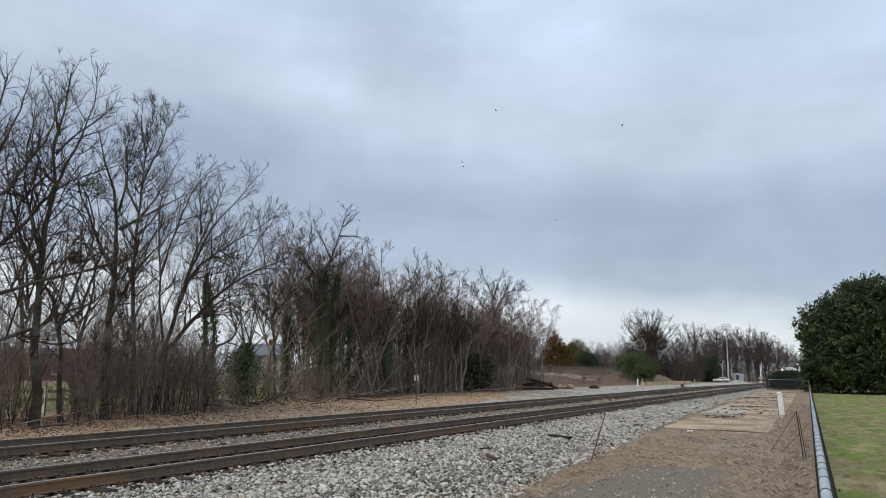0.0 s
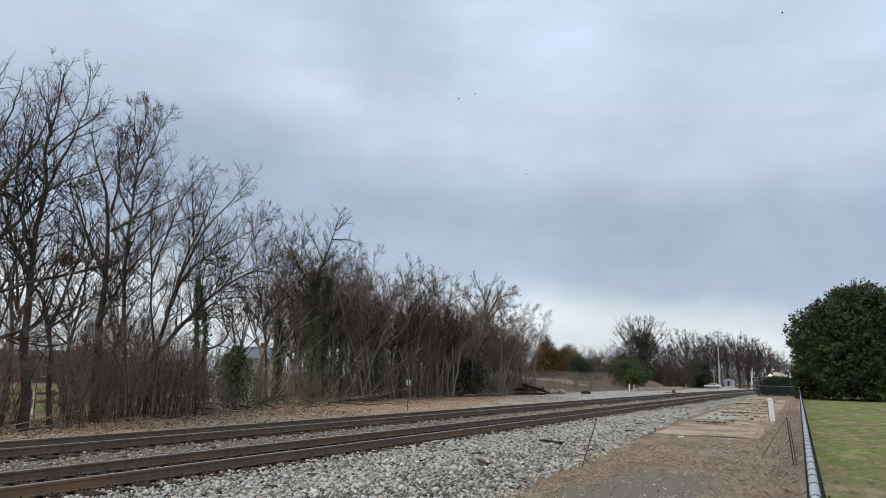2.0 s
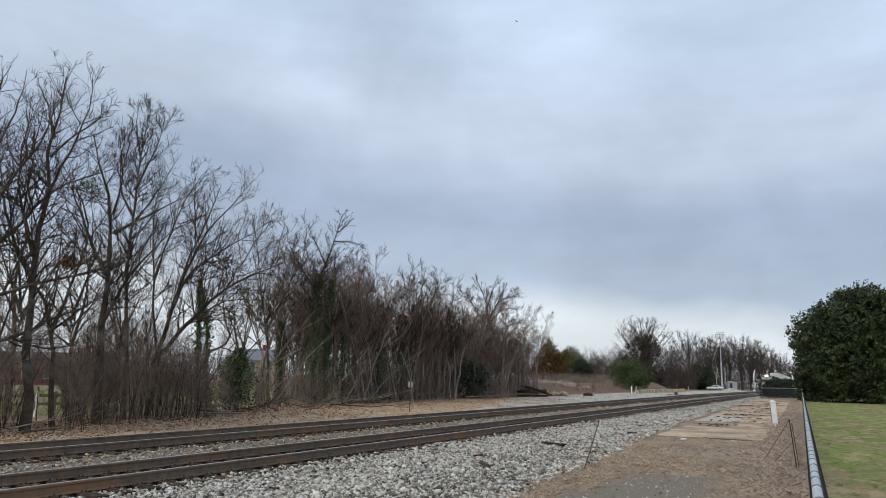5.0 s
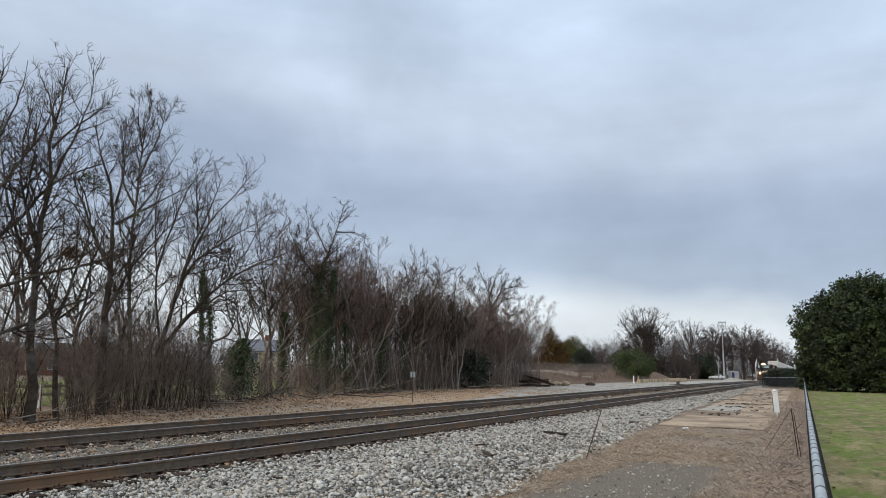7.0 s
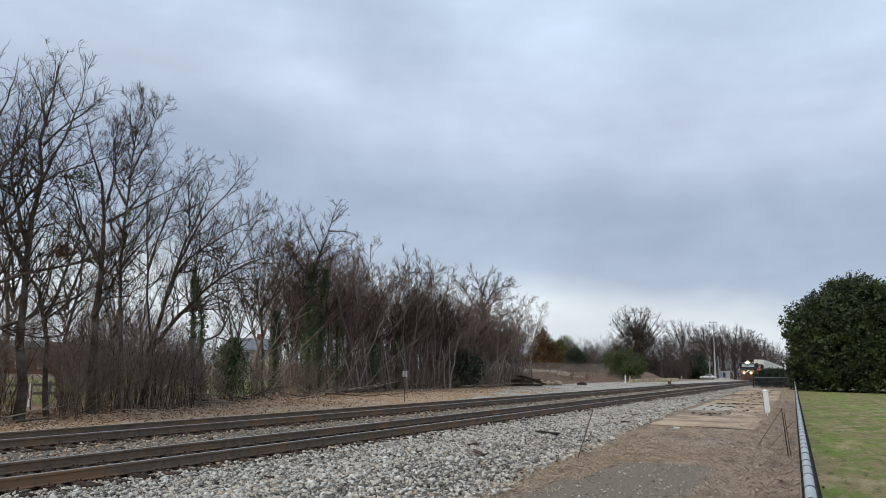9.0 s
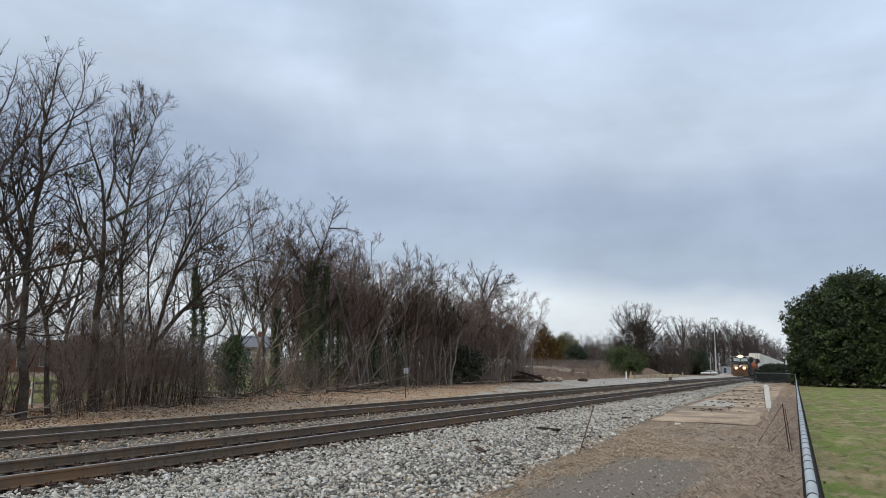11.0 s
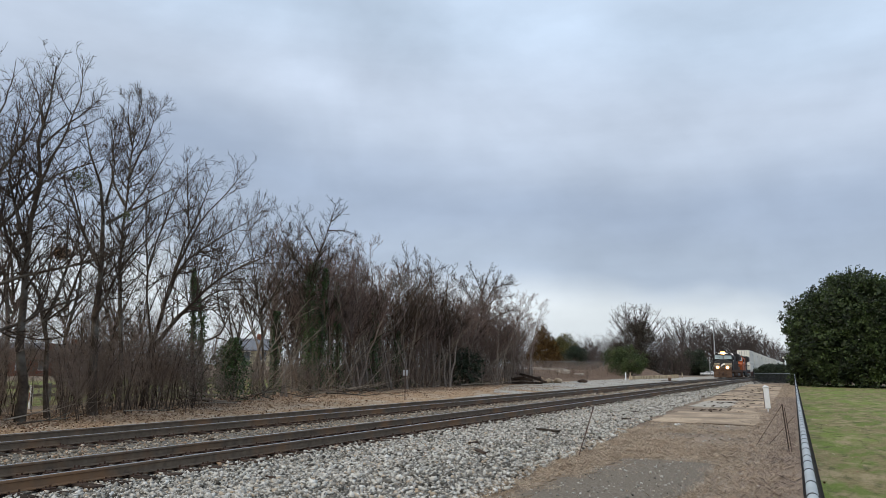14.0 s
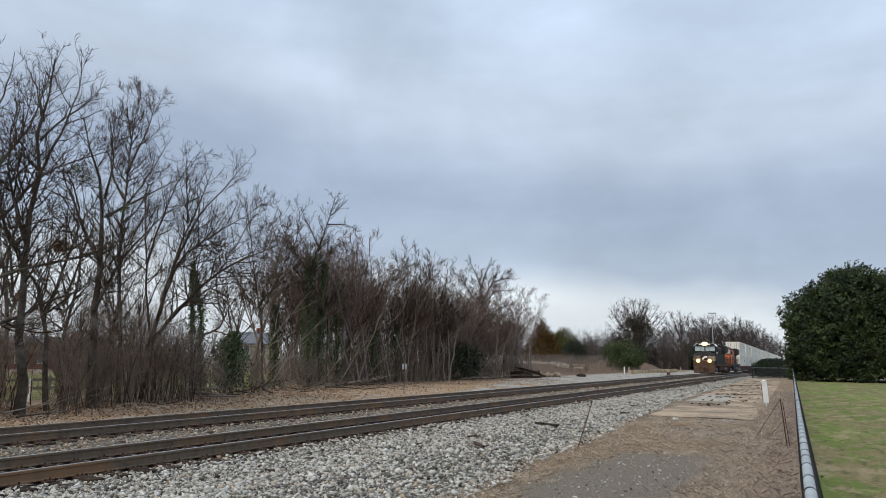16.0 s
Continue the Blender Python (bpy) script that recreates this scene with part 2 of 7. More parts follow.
M["rail"] = material("rusted_rail_steel", (0.095, 0.068, 0.046), (0.18, 0.135, 0.092), 6.0, 0.75, 0.25, c3=(0.23, 0.125, 0.06), scale3=0.8, amount3=0.22)
M["railhead"] = material("polished_rail_head", (0.46, 0.46, 0.47), (0.6, 0.6, 0.61), 5.0, 0.5, 0.05, metal=0.9)
M["tie"] = material("creosoted_timber", (0.03, 0.022, 0.018), (0.09, 0.065, 0.05), 9.0, 0.9, 0.6, random_tint=0.3)
M["spike"] = material("rusty_iron", (0.04, 0.022, 0.015), (0.10, 0.05, 0.03), 20.0, 0.85, 0.4)
M["bark"] = material("grey_brown_bark", (0.047, 0.036, 0.028), (0.108, 0.084, 0.065), 7.0, 0.95, 0.7, c3=(0.16, 0.148, 0.125), scale3=1.2, amount3=0.3, random_tint=0.15)
M["youngbark"] = material("pale_grey_young_bark", (0.125, 0.1, 0.082), (0.29, 0.24, 0.2), 7.0, 0.95, 0.3, random_tint=0.3)
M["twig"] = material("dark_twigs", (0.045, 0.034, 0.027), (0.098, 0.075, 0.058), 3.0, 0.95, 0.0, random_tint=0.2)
# twig tone made lighter and greyer: the haze of distance is in the colour
M["fartwig"] = material("distant_twigs_hazed", (0.06, 0.05, 0.047), (0.13, 0.105, 0.096), 3.0, 0.95, 0.0, random_tint=0.2)
M["redtwig"] = material("reddish_twigs", (0.145, 0.108, 0.086), (0.30, 0.228, 0.182), 3.0, 0.95, 0.0, random_tint=0.2)
M["thickettwig"] = material("thicket_twigs", (0.125, 0.09, 0.078), (0.26, 0.19, 0.165), 3.0, 0.95, 0.0, random_tint=0.25)
M["mistletoe"] = material("mistletoe_leaves", (0.05, 0.07, 0.025), (0.12, 0.14, 0.06), 2.0, 0.7, 0.0, island=0.3)
M["darkrust"] = material("dark_rusted_wire", (0.03, 0.02, 0.016), (0.075, 0.045, 0.032), 9.0, 0.85, 0.2)
M["brushtan"] = material("dry_tan_brush", (0.22, 0.17, 0.125), (0.43, 0.34, 0.25), 3.0, 0.95, 0.0, random_tint=0.2)
M["palewood"] = material("pale_dead_wood", (0.2, 0.165, 0.13), (0.36, 0.31, 0.25), 6.0, 0.95, 0.3, random_tint=0.2)
M["ivy"] = material("ivy_leaves", (0.018, 0.04, 0.010), (0.06, 0.105, 0.026), 1.5, 0.5, 0.0, island=0.5)
M["magnolia"] = material("magnolia_leaves", (0.007, 0.015, 0.004), (0.05, 0.075, 0.015), 0.6, 0.65, 0.0, island=0.75)
M["cedar"] = material("bronze_cedar_foliage", (0.07, 0.045, 0.018), (0.15, 0.085, 0.03), 0.8, 0.9, 0.0, island=0.4)
M["darkleaf"] = material("dark_evergreen_leaves", (0.012, 0.022, 0.01), (0.036, 0.054, 0.023), 0.5, 0.7, 0.0, island=0.4)
M["darktwigleaf"] = material("dark_brown_ivy_and_twigs", (0.04, 0.035, 0.028), (0.09, 0.076, 0.062), 0.5, 0.9, 0.0, island=0.4)
M["deadgrass"] = material("dead_grass", (0.52, 0.41, 0.31), (0.74, 0.62, 0.48), 1.6, 0.95, 0.0, island=0.22)
M["grass"] = material("lawn_grass", (0.19, 0.24, 0.07), (0.42, 0.36, 0.20), 0.8, 0.9, 0.0, island=0.2)


def let_light_through(m, share):
    """Thin blades: part of the light passes."""
    nt = m.node_tree
    b = nt.nodes["Principled BSDF"]
    thin = nt.nodes.new("ShaderNodeBsdfTranslucent")
    nt.links.new(b.inputs["Base Color"].links[0].from_socket, thin.inputs["Color"])
    mx = nt.nodes.new("ShaderNodeMixShader")
    mx.inputs[0].default_value = share
    nt.links.new(b.outputs[0], mx.inputs[1])
    nt.links.new(thin.outputs[0], mx.inputs[2])
    nt.links.new(mx.outputs[0], nt.nodes["Material Output"].inputs["Surface"])


let_light_through(M["deadgrass"], 0.25)
M["greygrass"] = material("grey_dead_grass", (0.38, 0.31, 0.27), (0.58, 0.48, 0.425), 1.6, 0.95, 0.0, island=0.25)
let_light_through(M["greygrass"], 0.25)
let_light_through(M["grass"], 0.45)
M["pipe"] = material("galvanised_pipe", (0.36, 0.40, 0.42), (0.5, 0.54, 0.56), 4.0, 0.45, 0.1, metal=0.35)
M["blackwire"] = material("black_vinyl", (0.012, 0.012, 0.013), (0.03, 0.03, 0.032), 9.0, 0.5, 0.0)
M["white"] = material("weathered_white_paint", (0.74, 0.75, 0.74), (0.86, 0.86, 0.85), 3.0, 0.6, 0.1)
M["rust"] = material("rusted_steel", (0.05, 0.03, 0.022), (0.13, 0.075, 0.05), 9.0, 0.85, 0.4)
M["black"] = material("sooty_black_paint", (0.008, 0.008, 0.009), (0.022, 0.02, 0.018), 2.0, 0.8, 0.1, c3=(0.045, 0.034, 0.026), scale3=0.9, amount3=0.3)
M["orange"] = material("orange_locomotive_paint", (0.36, 0.075, 0.015), (0.48, 0.115, 0.025), 1.5, 0.6, 0.1, c3=(0.2, 0.06, 0.025), scale3=0.8, amount3=0.3)
M["brown"] = material("brown_freight_paint", (0.10, 0.04, 0.03), (0.18, 0.075, 0.05), 2.0, 0.75, 0.1, c3=(0.09, 0.06, 0.05), scale3=0.6, amount3=0.35)
M["grime"] = material("road_grime_brown", (0.075, 0.045, 0.03), (0.16, 0.10, 0.07), 3.0, 0.9, 0.2)
M["box"] = material("white_container_paint", (0.76, 0.735, 0.64), (0.86, 0.835, 0.745), 0.8, 0.6, 0.05, c3=(0.74, 0.72, 0.65), scale3=0.4, amount3=0.25, random_tint=0.06)
M["steel"] = material("grey_truck_steel", (0.1, 0.1, 0.1), (0.2, 0.2, 0.195), 4.0, 0.7, 0.2)
M["glass"] = glass("dark_window_glass", (0.16, 0.18, 0.19))
M["cream"] = material("faded_cream_paint", (0.5, 0.43, 0.30), (0.66, 0.58, 0.43), 3.0, 0.7, 0.1)
# the sky's reflection is put into the pale base colour of the panes
M["windshield"] = glass("windshield_sky_tint", (0.34, 0.42, 0.42))
M["windshield"].node_tree.nodes["Principled BSDF"].inputs["Roughness"].default_value = 0.25
M["lamp"] = glow("headlight_glow", (1.0, 0.7, 0.35), 30.0)
M["lampsoft"] = glow("ditch_light_glow", (1.0, 0.58, 0.22), 16.0)
# emissive orange standing in for the glare round the lit lamps
M["lamphalo"] = glow("lamp_glare_halo", (1.0, 0.42, 0.1), 1.5)
M["beige"] = material("stained_beige_concrete", (0.34, 0.27, 0.19), (0.54, 0.44, 0.32), 0.8, 0.9, 0.2, c3=(0.2, 0.15, 0.1), scale3=0.5, amount3=0.35)
M["palewall"] = material("pale_concrete_wall", (0.5, 0.38, 0.23), (0.68, 0.54, 0.36), 0.5, 0.9, 0.1, c3=(0.3, 0.21, 0.13), scale3=0.9, amount3=0.3)
M["bankearth"] = material("brown_leafy_earth", (0.10, 0.07, 0.052), (0.27, 0.19, 0.14), 3.0, 0.95, 0.8, c3=(0.15, 0.105, 0.075), scale3=0.35, amount3=0.4, dist=0.1)
M["bushleaf"] = material("broad_green_leaves", (0.022, 0.04, 0.01), (0.085, 0.115, 0.026), 0.5, 0.7, 0.0, island=0.5)
M["yellowleaf"] = material("yellow_green_leaves", (0.05, 0.05, 0.011), (0.13, 0.118, 0.03), 0.5, 0.8, 0.0, island=0.4)
M["cabinet"] = material("grey_metal_cabinet", (0.3, 0.31, 0.32), (0.4, 0.41, 0.42), 2.0, 0.6, 0.05)
M["polewood"] = material("weathered_pole_grey", (0.2, 0.2, 0.19), (0.32, 0.32, 0.3), 3.0, 0.9, 0.3)
M["asphalt"] = material("old_asphalt", (0.13, 0.118, 0.102), (0.27, 0.247, 0.215), 24.0, 0.95, 0.6, c3=(0.27, 0.22, 0.17), scale3=0.8, amount3=0.35, detail=9.0)
M["yellowwall"] = material("pale_yellow_siding", (0.5, 0.44, 0.28), (0.6, 0.53, 0.36), 2.0, 0.9, 0.1)
M["brick"] = material("red_brick", (0.2, 0.075, 0.05), (0.3, 0.12, 0.08), 9.0, 0.9, 0.2)
M["roofgrey"] = material("grey_shingle", (0.14, 0.15, 0.17), (0.25, 0.26, 0.28), 6.0, 0.9, 0.2)
M["carwhite"] = material("white_car_paint", (0.65, 0.67, 0.69), (0.72, 0.74, 0.76), 1.0, 0.25, 0.0)
M["tyre"] = material("tyre_rubber", (0.02, 0.02, 0.02), (0.035, 0.035, 0.035), 9.0, 0.9, 0.1)
M["globe"] = material("white_globe_glass", (0.75, 0.73, 0.66), (0.8, 0.78, 0.72), 3.0, 0.3, 0.0)
M["feather"] = material("dark_feathers", (0.02, 0.02, 0.02), (0.04, 0.04, 0.04), 9.0, 0.9, 0.0)


# ---- building tools ----
def thing(name, at=(0, 0, 0), rz=0.0, label="", category="", group="", kind=""):
    ob = new(name)
    ob.matrix_world = pose(*at, 0, 0, rz)
    return tagged(ob, label, category, group, kind)


def part(name, bm, mat, parent=None, label="", smooth=False, kind=""):
    me = bpy.data.meshes.new(name)
    bm.to_mesh(me)
    bm.free()
    me.materials.append(mat)
    if smooth:
        for p in me.polygons:
            p.use_smooth = True
    ob = new(name, me)
    ob.parent = parent
    return tagged(ob, label, kind=kind)


def raw(name, verts, faces, mat, parent=None, label="", kind="", smooth=False):
    """A mesh object from arrays: verts n x 3, faces n x k (k fixed)."""
    me = bpy.data.meshes.new(name)
    verts, faces = np.asarray(verts, np.float32), np.asarray(faces, np.int32)
    k = faces.shape[1]
    me.vertices.add(len(verts))
    me.vertices.foreach_set("co", verts.ravel())
    me.loops.add(faces.size)
    me.loops.foreach_set("vertex_index", faces.ravel())
    me.polygons.add(len(faces))
    me.polygons.foreach_set("loop_start", np.arange(0, faces.size, k, dtype=np.int32))
    me.update(calc_edges=True)
    if smooth:
        me.polygons.foreach_set("use_smooth", np.ones(len(faces), dtype=bool))
    me.materials.append(mat)
    ob = new(name, me)
    ob.parent = parent
    return tagged(ob, label, kind=kind)


def box(bm, x0, x1, y0, y1, z0, z1, bevel=0.0):
    m = Matrix.Translation(((x0 + x1) / 2, (y0 + y1) / 2, (z0 + z1) / 2)) @ Matrix.Diagonal((x1 - x0, y1 - y0, z1 - z0, 1))
    vs = bmesh.ops.create_cube(bm, size=1, matrix=m)["verts"]
    if bevel:
        es = list({e for v in vs for e in v.link_edges})
        bmesh.ops.bevel(bm, geom=es, offset=bevel, segments=1, affect="EDGES")
    return bm


def cyl(bm, p0, p1, r0, r1=None, n=10):
    p0, p1 = Vector(p0), Vector(p1)
    d = p1 - p0
    m = Matrix.Translation((p0 + p1) / 2) @ d.to_track_quat("Z", "Y").to_matrix().to_4x4()
    bmesh.ops.create_cone(bm, cap_ends=True, segments=n, radius1=r0, radius2=r0 if r1 is None else r1, depth=d.length, matrix=m)
    return bm


def prism(bm, outline, y0, y1):
    """An outline of (x, z) pairs carried from y0 to y1."""
    a = [bm.verts.new((x, y0, z)) for x, z in outline]
    b = [bm.verts.new((x, y1, z)) for x, z in outline]
    n = len(outline)
    bm.faces.new(a)
    bm.faces.new(b[::-1])
    for i in range(n):
        bm.faces.new((a[i], b[i], b[(i + 1) % n], a[(i + 1) % n]))
    bmesh.ops.recalc_face_normals(bm, faces=bm.faces)
    return bm


def prism_x(bm, outline, x0, x1):
    """An outline of (y, z) pairs carried from x0 to x1."""
    a = [bm.verts.new((x0, y, z)) for y, z in outline]
    b = [bm.verts.new((x1, y, z)) for y, z in outline]
    n = len(outline)
    bm.faces.new(a)
    bm.faces.new(b[::-1])
    for i in range(n):
        bm.faces.new((a[i], b[i], b[(i + 1) % n], a[(i + 1) % n]))
    bmesh.ops.recalc_face_normals(bm, faces=bm.faces)
    return bm


def tubes(segs, sides):
    """Open tapered prisms from rows of p0, p1, r0, r1."""
    s = np.asarray(segs, float)
    p0, p1, r0, r1 = s[:, 0:3], s[:, 3:6], s[:, 6], s[:, 7]
    d = p1 - p0
    d /= np.maximum(np.linalg.norm(d, axis=1, keepdims=True), 1e-9)
    ref = np.where(np.abs(d[:, 2:3]) > 0.9, np.array([[1.0, 0, 0]]), np.array([[0, 0, 1.0]]))
    u = np.cross(d, ref)
    u /= np.linalg.norm(u, axis=1, keepdims=True)
    w = np.cross(d, u)
    vs = []
    for p, r in ((p0, r0), (p1, r1)):
        for k in range(sides):
            a = 2 * math.pi * k / sides
            vs.append(p + (u * math.cos(a) + w * math.sin(a)) * r[:, None])
    v = np.stack(vs, 1)
    n = len(s)
    base = (np.arange(n) * 2 * sides)[:, None]
    fs = []
    for k in range(sides):
        j = (k + 1) % sides
        fs.append(base + np.array([[k, j, sides + j, sides + k]]))
    return v.reshape(-1, 3), np.stack(fs, 1).reshape(-1, 4)


def quads(centres, size, rng, flat=0.0, aspect=0.6):
    """Small pointed leaves, one lozenge each, turned at random."""
    n = len(centres)
    a = rng.normal(size=(n, 3))
    a[:, 2] *= 1 - flat
    a /= np.linalg.norm(a, axis=1, keepdims=True)
    b = np.cross(a, rng.normal(size=(n, 3)))
    b /= np.linalg.norm(b, axis=1, keepdims=True)
    s = (size * rng.uniform(0.6, 1.3, n))[:, None]
    c = np.asarray(centres)
    v = np.stack([c - a * s * 0.5, c + b * s * 0.5 * aspect, c + a * s * 0.5, c - b * s * 0.5 * aspect], 1)
    return v.reshape(-1, 3), np.arange(4 * n).reshape(-1, 4)


def lying(centres, size, rng, tilt=0.25):
    """Leaves lying on the ground, each a slightly tilted lozenge."""
    n = len(centres)
    w = rng.uniform(0, 2 * math.pi, n)
    s = (size * rng.uniform(0.5, 1.4, n))[:, None]
    a = np.stack([np.cos(w), np.sin(w), rng.normal(0, tilt, n)], 1) * s * 0.5
    b = np.stack([-np.sin(w), np.cos(w), rng.normal(0, tilt, n)], 1) * s * 0.32
    c = np.asarray(centres) + np.array([0, 0, 1.0]) * s * 0.12
    return np.stack([c - a, c + b, c + a, c - b], 1).reshape(-1, 3), np.arange(4 * n).reshape(-1, 4)


def fnoise(x, y, s, seed=0.0):
    return noise.noise((x * s + seed, y * s - seed, seed * 0.37))


RAIL_Z = 0.067
NEAR_X, FAR_X = -11.444, -16.335
RAIL_HALF = 0.7525


def fall(y):
    return -0.005 * max(0.0, y - 110.0)


def bend(y):
    """How far the tracks have swung away from their straight course."""
    if y < 95.0:
        return 0.0
    return -0.019 * ((y - 95.0) ** 2 / 80.0 if y < 135.0 else y - 115.0)


def smooth(a, b, x):
    t = min(1.0, max(0.0, (x - a) / (b - a)))
    return t * t * (3 - 2 * t)


def stone_edge(y):
    """How far the ballast reaches towards the fence."""
    e = -3.75 - 0.075 * min(y, 35.0) - 0.03 * max(0.0, min(y, 75.0) - 35.0)
    return e + 0.35 * fnoise(y, 3.0, 0.35) + 0.15 * fnoise(y, 8.0, 1.3)


def ground_z(x, y):
    z = -0.2 * (1 - smooth(-9.8, -6.0, x))
    z += 0.17 * (1 - smooth(-24.0, -18.2, x))
    bank = (1 - smooth(-34.0, -27.0, x)) * smooth(66.0, 84.0, y) * (1 - smooth(150.0, 175.0, y))
    z += 1.25 * bank
    z += 0.04 * fnoise(x, y, 0.25) * smooth(0.0, 1.2, abs(x + 13.9) - 4.5)
    return z + fall(y)


def sheet(name, xs, ys, lift, mat, kind="structure", label="", edge=None, thick=None):
    verts, idx = [], {}
    for j, y in enumerate(ys):
        for i, x in enumerate(xs):
            xx = edge(x, y) if edge else x
            verts.append((xx, y, ground_z(xx, y) + lift))
    nx = len(xs)
    faces = [(j * nx + i, j * nx + i + 1, (j + 1) * nx + i + 1, (j + 1) * nx + i) for j in range(len(ys) - 1) for i in range(nx - 1)]
    return raw(name, verts, faces, mat, None, label, kind, smooth=True)


def steps(*spans):
    """Coordinates from spans of (start, end, step)."""
    out = []
    for a, b, s in spans:
        n = max(1, int(round((b - a) / s)))
        out += [a + (b - a) * i / n for i in range(n)]
    return out + [spans[-1][1]]


# ---- ground ----
sheet("ground", steps((-900, -200, 100), (-200, -60, 20), (-60, -36, 3), (-36, -19, 1), (-19, -9, 2), (-9, 1, 0.5), (1, 40, 3), (40, 200, 20), (200, 900, 100)),
      steps((-300, -40, 40), (-40, 0, 8), (0, 60, 1), (60, 180, 2.5), (180, 300, 10), (300, 700, 50), (700, 2500, 300)), 0.0, M["ground"],
      label="dry earth with dead grass and leaf litter beside the railway")


def fence_x(y):
    return 0.05 - 0.0385 * y


sheet("lawn", steps((0, 1, 0.25), (1, 10, 1), (10, 60, 5)), steps((-20, 6, 4), (6, 50, 1), (50, 96, 4)), 0.02, M["lawn"],
      label="patchy winter lawn, green with straw-coloured areas", edge=lambda x, y: x + fence_x(y) + 0.12)
sheet("back_lawn", steps((-62, -28, 2)), steps((-12, 64, 2)), 0.012, M["lawn"], label="rough green grass behind the wood")
sheet("bank_slope", steps((0, 1, 0.05)), steps((74, 128, 1.5), (128, 176, 3)), 0.02, M["bankearth"], label="brown brushy earth of the bank beside the yard",
      edge=lambda x, y: -26.6 - 1.0 * smooth(74, 90, y) - 24.0 * x + 0.7 * fnoise(y, 2.0, 0.4) * (1 - x))
sheet("leaf_litter", steps((0, 1, 0.1)), steps((-10, 60, 1.5), (60, 84, 3)), 0.015, M["litter"],
      label="brown fallen leaves and grit along the brush", edge=lambda x, y: -18.6 + x * (-(3.5 + 6.5 * smooth(10, 45, y)) - 3) + 0.4 * fnoise(y, x * 3, 0.6))
sheet("ballast_bed", steps((0, 1, 0.02)), steps((-12, 60, 0.8), (60, 300, 4), (300, 700, 20)), 0.03, M["ballast"],
      label="grey crushed-stone ballast under two railway tracks", edge=lambda x, y: (-19.0 - 0.3 * fnoise(y, 1.0, 0.5)) * (1 - x) + x * stone_edge(y) + bend(y))
sheet("gravel_yard", steps((0, 1, 0.1)), steps((40, 135, 3), (135, 225, 10)), 0.022, M["gravel"],
      label="pale grey gravel beside the far track", edge=lambda x, y: -18.9 - x * (1.0 + 6.8 * smooth(40, 70, y)) + 0.5 * fnoise(y, x * 3, 0.3))


# ---- railway tracks ----
def rail_mesh(bm, x):
    h = RAIL_Z
    prof = [(-0.072, -0.18), (0.072, -0.18), (0.072, -0.168), (0.012, -0.15), (0.01, -0.05), (0.036, -0.04), (0.037, -0.01),
            (0.028, 0.0), (-0.028, 0.0), (-0.037, -0.01), (-0.036, -0.04), (-0.01, -0.05), (-0.012, -0.15), (-0.072, -0.168)]
    ys = [-14.0, 30.0, 70.0, 95.0, 105.0, 115.0, 125.0, 135.0, 180.0, 260.0, 400.0, 700.0]
    rings = [[bm.verts.new((x + a + bend(y), y, h + b + fall(y))) for a, b in prof] for y in ys]
    n = len(prof)
    for r0, r1 in zip(rings, rings[1:]):
        for i in range(n):
            bm.faces.new((r0[i], r0[(i + 1) % n], r1[(i + 1) % n], r1[i]))
    bmesh.ops.recalc_face_normals(bm, faces=bm.faces)
    return bm


def head_strip(bm, x):
    """The polished band that wheels leave on the head."""
    ys = [-14.0, 30.0, 70.0, 95.0, 105.0, 115.0, 125.0, 135.0, 180.0, 260.0, 400.0, 700.0]
    rows = [[bm.verts.new((x + a + bend(y), y, RAIL_Z + fall(y) + b)) for a, b in ((-0.026, 0.0005), (-0.024, 0.002), (0.024, 0.002), (0.026, 0.0005))] for y in ys]
    for r0, r1 in zip(rows, rows[1:]):
        for i in range(3):
            bm.faces.new((r0[i], r0[i + 1], r1[i + 1], r1[i]))
    return bm


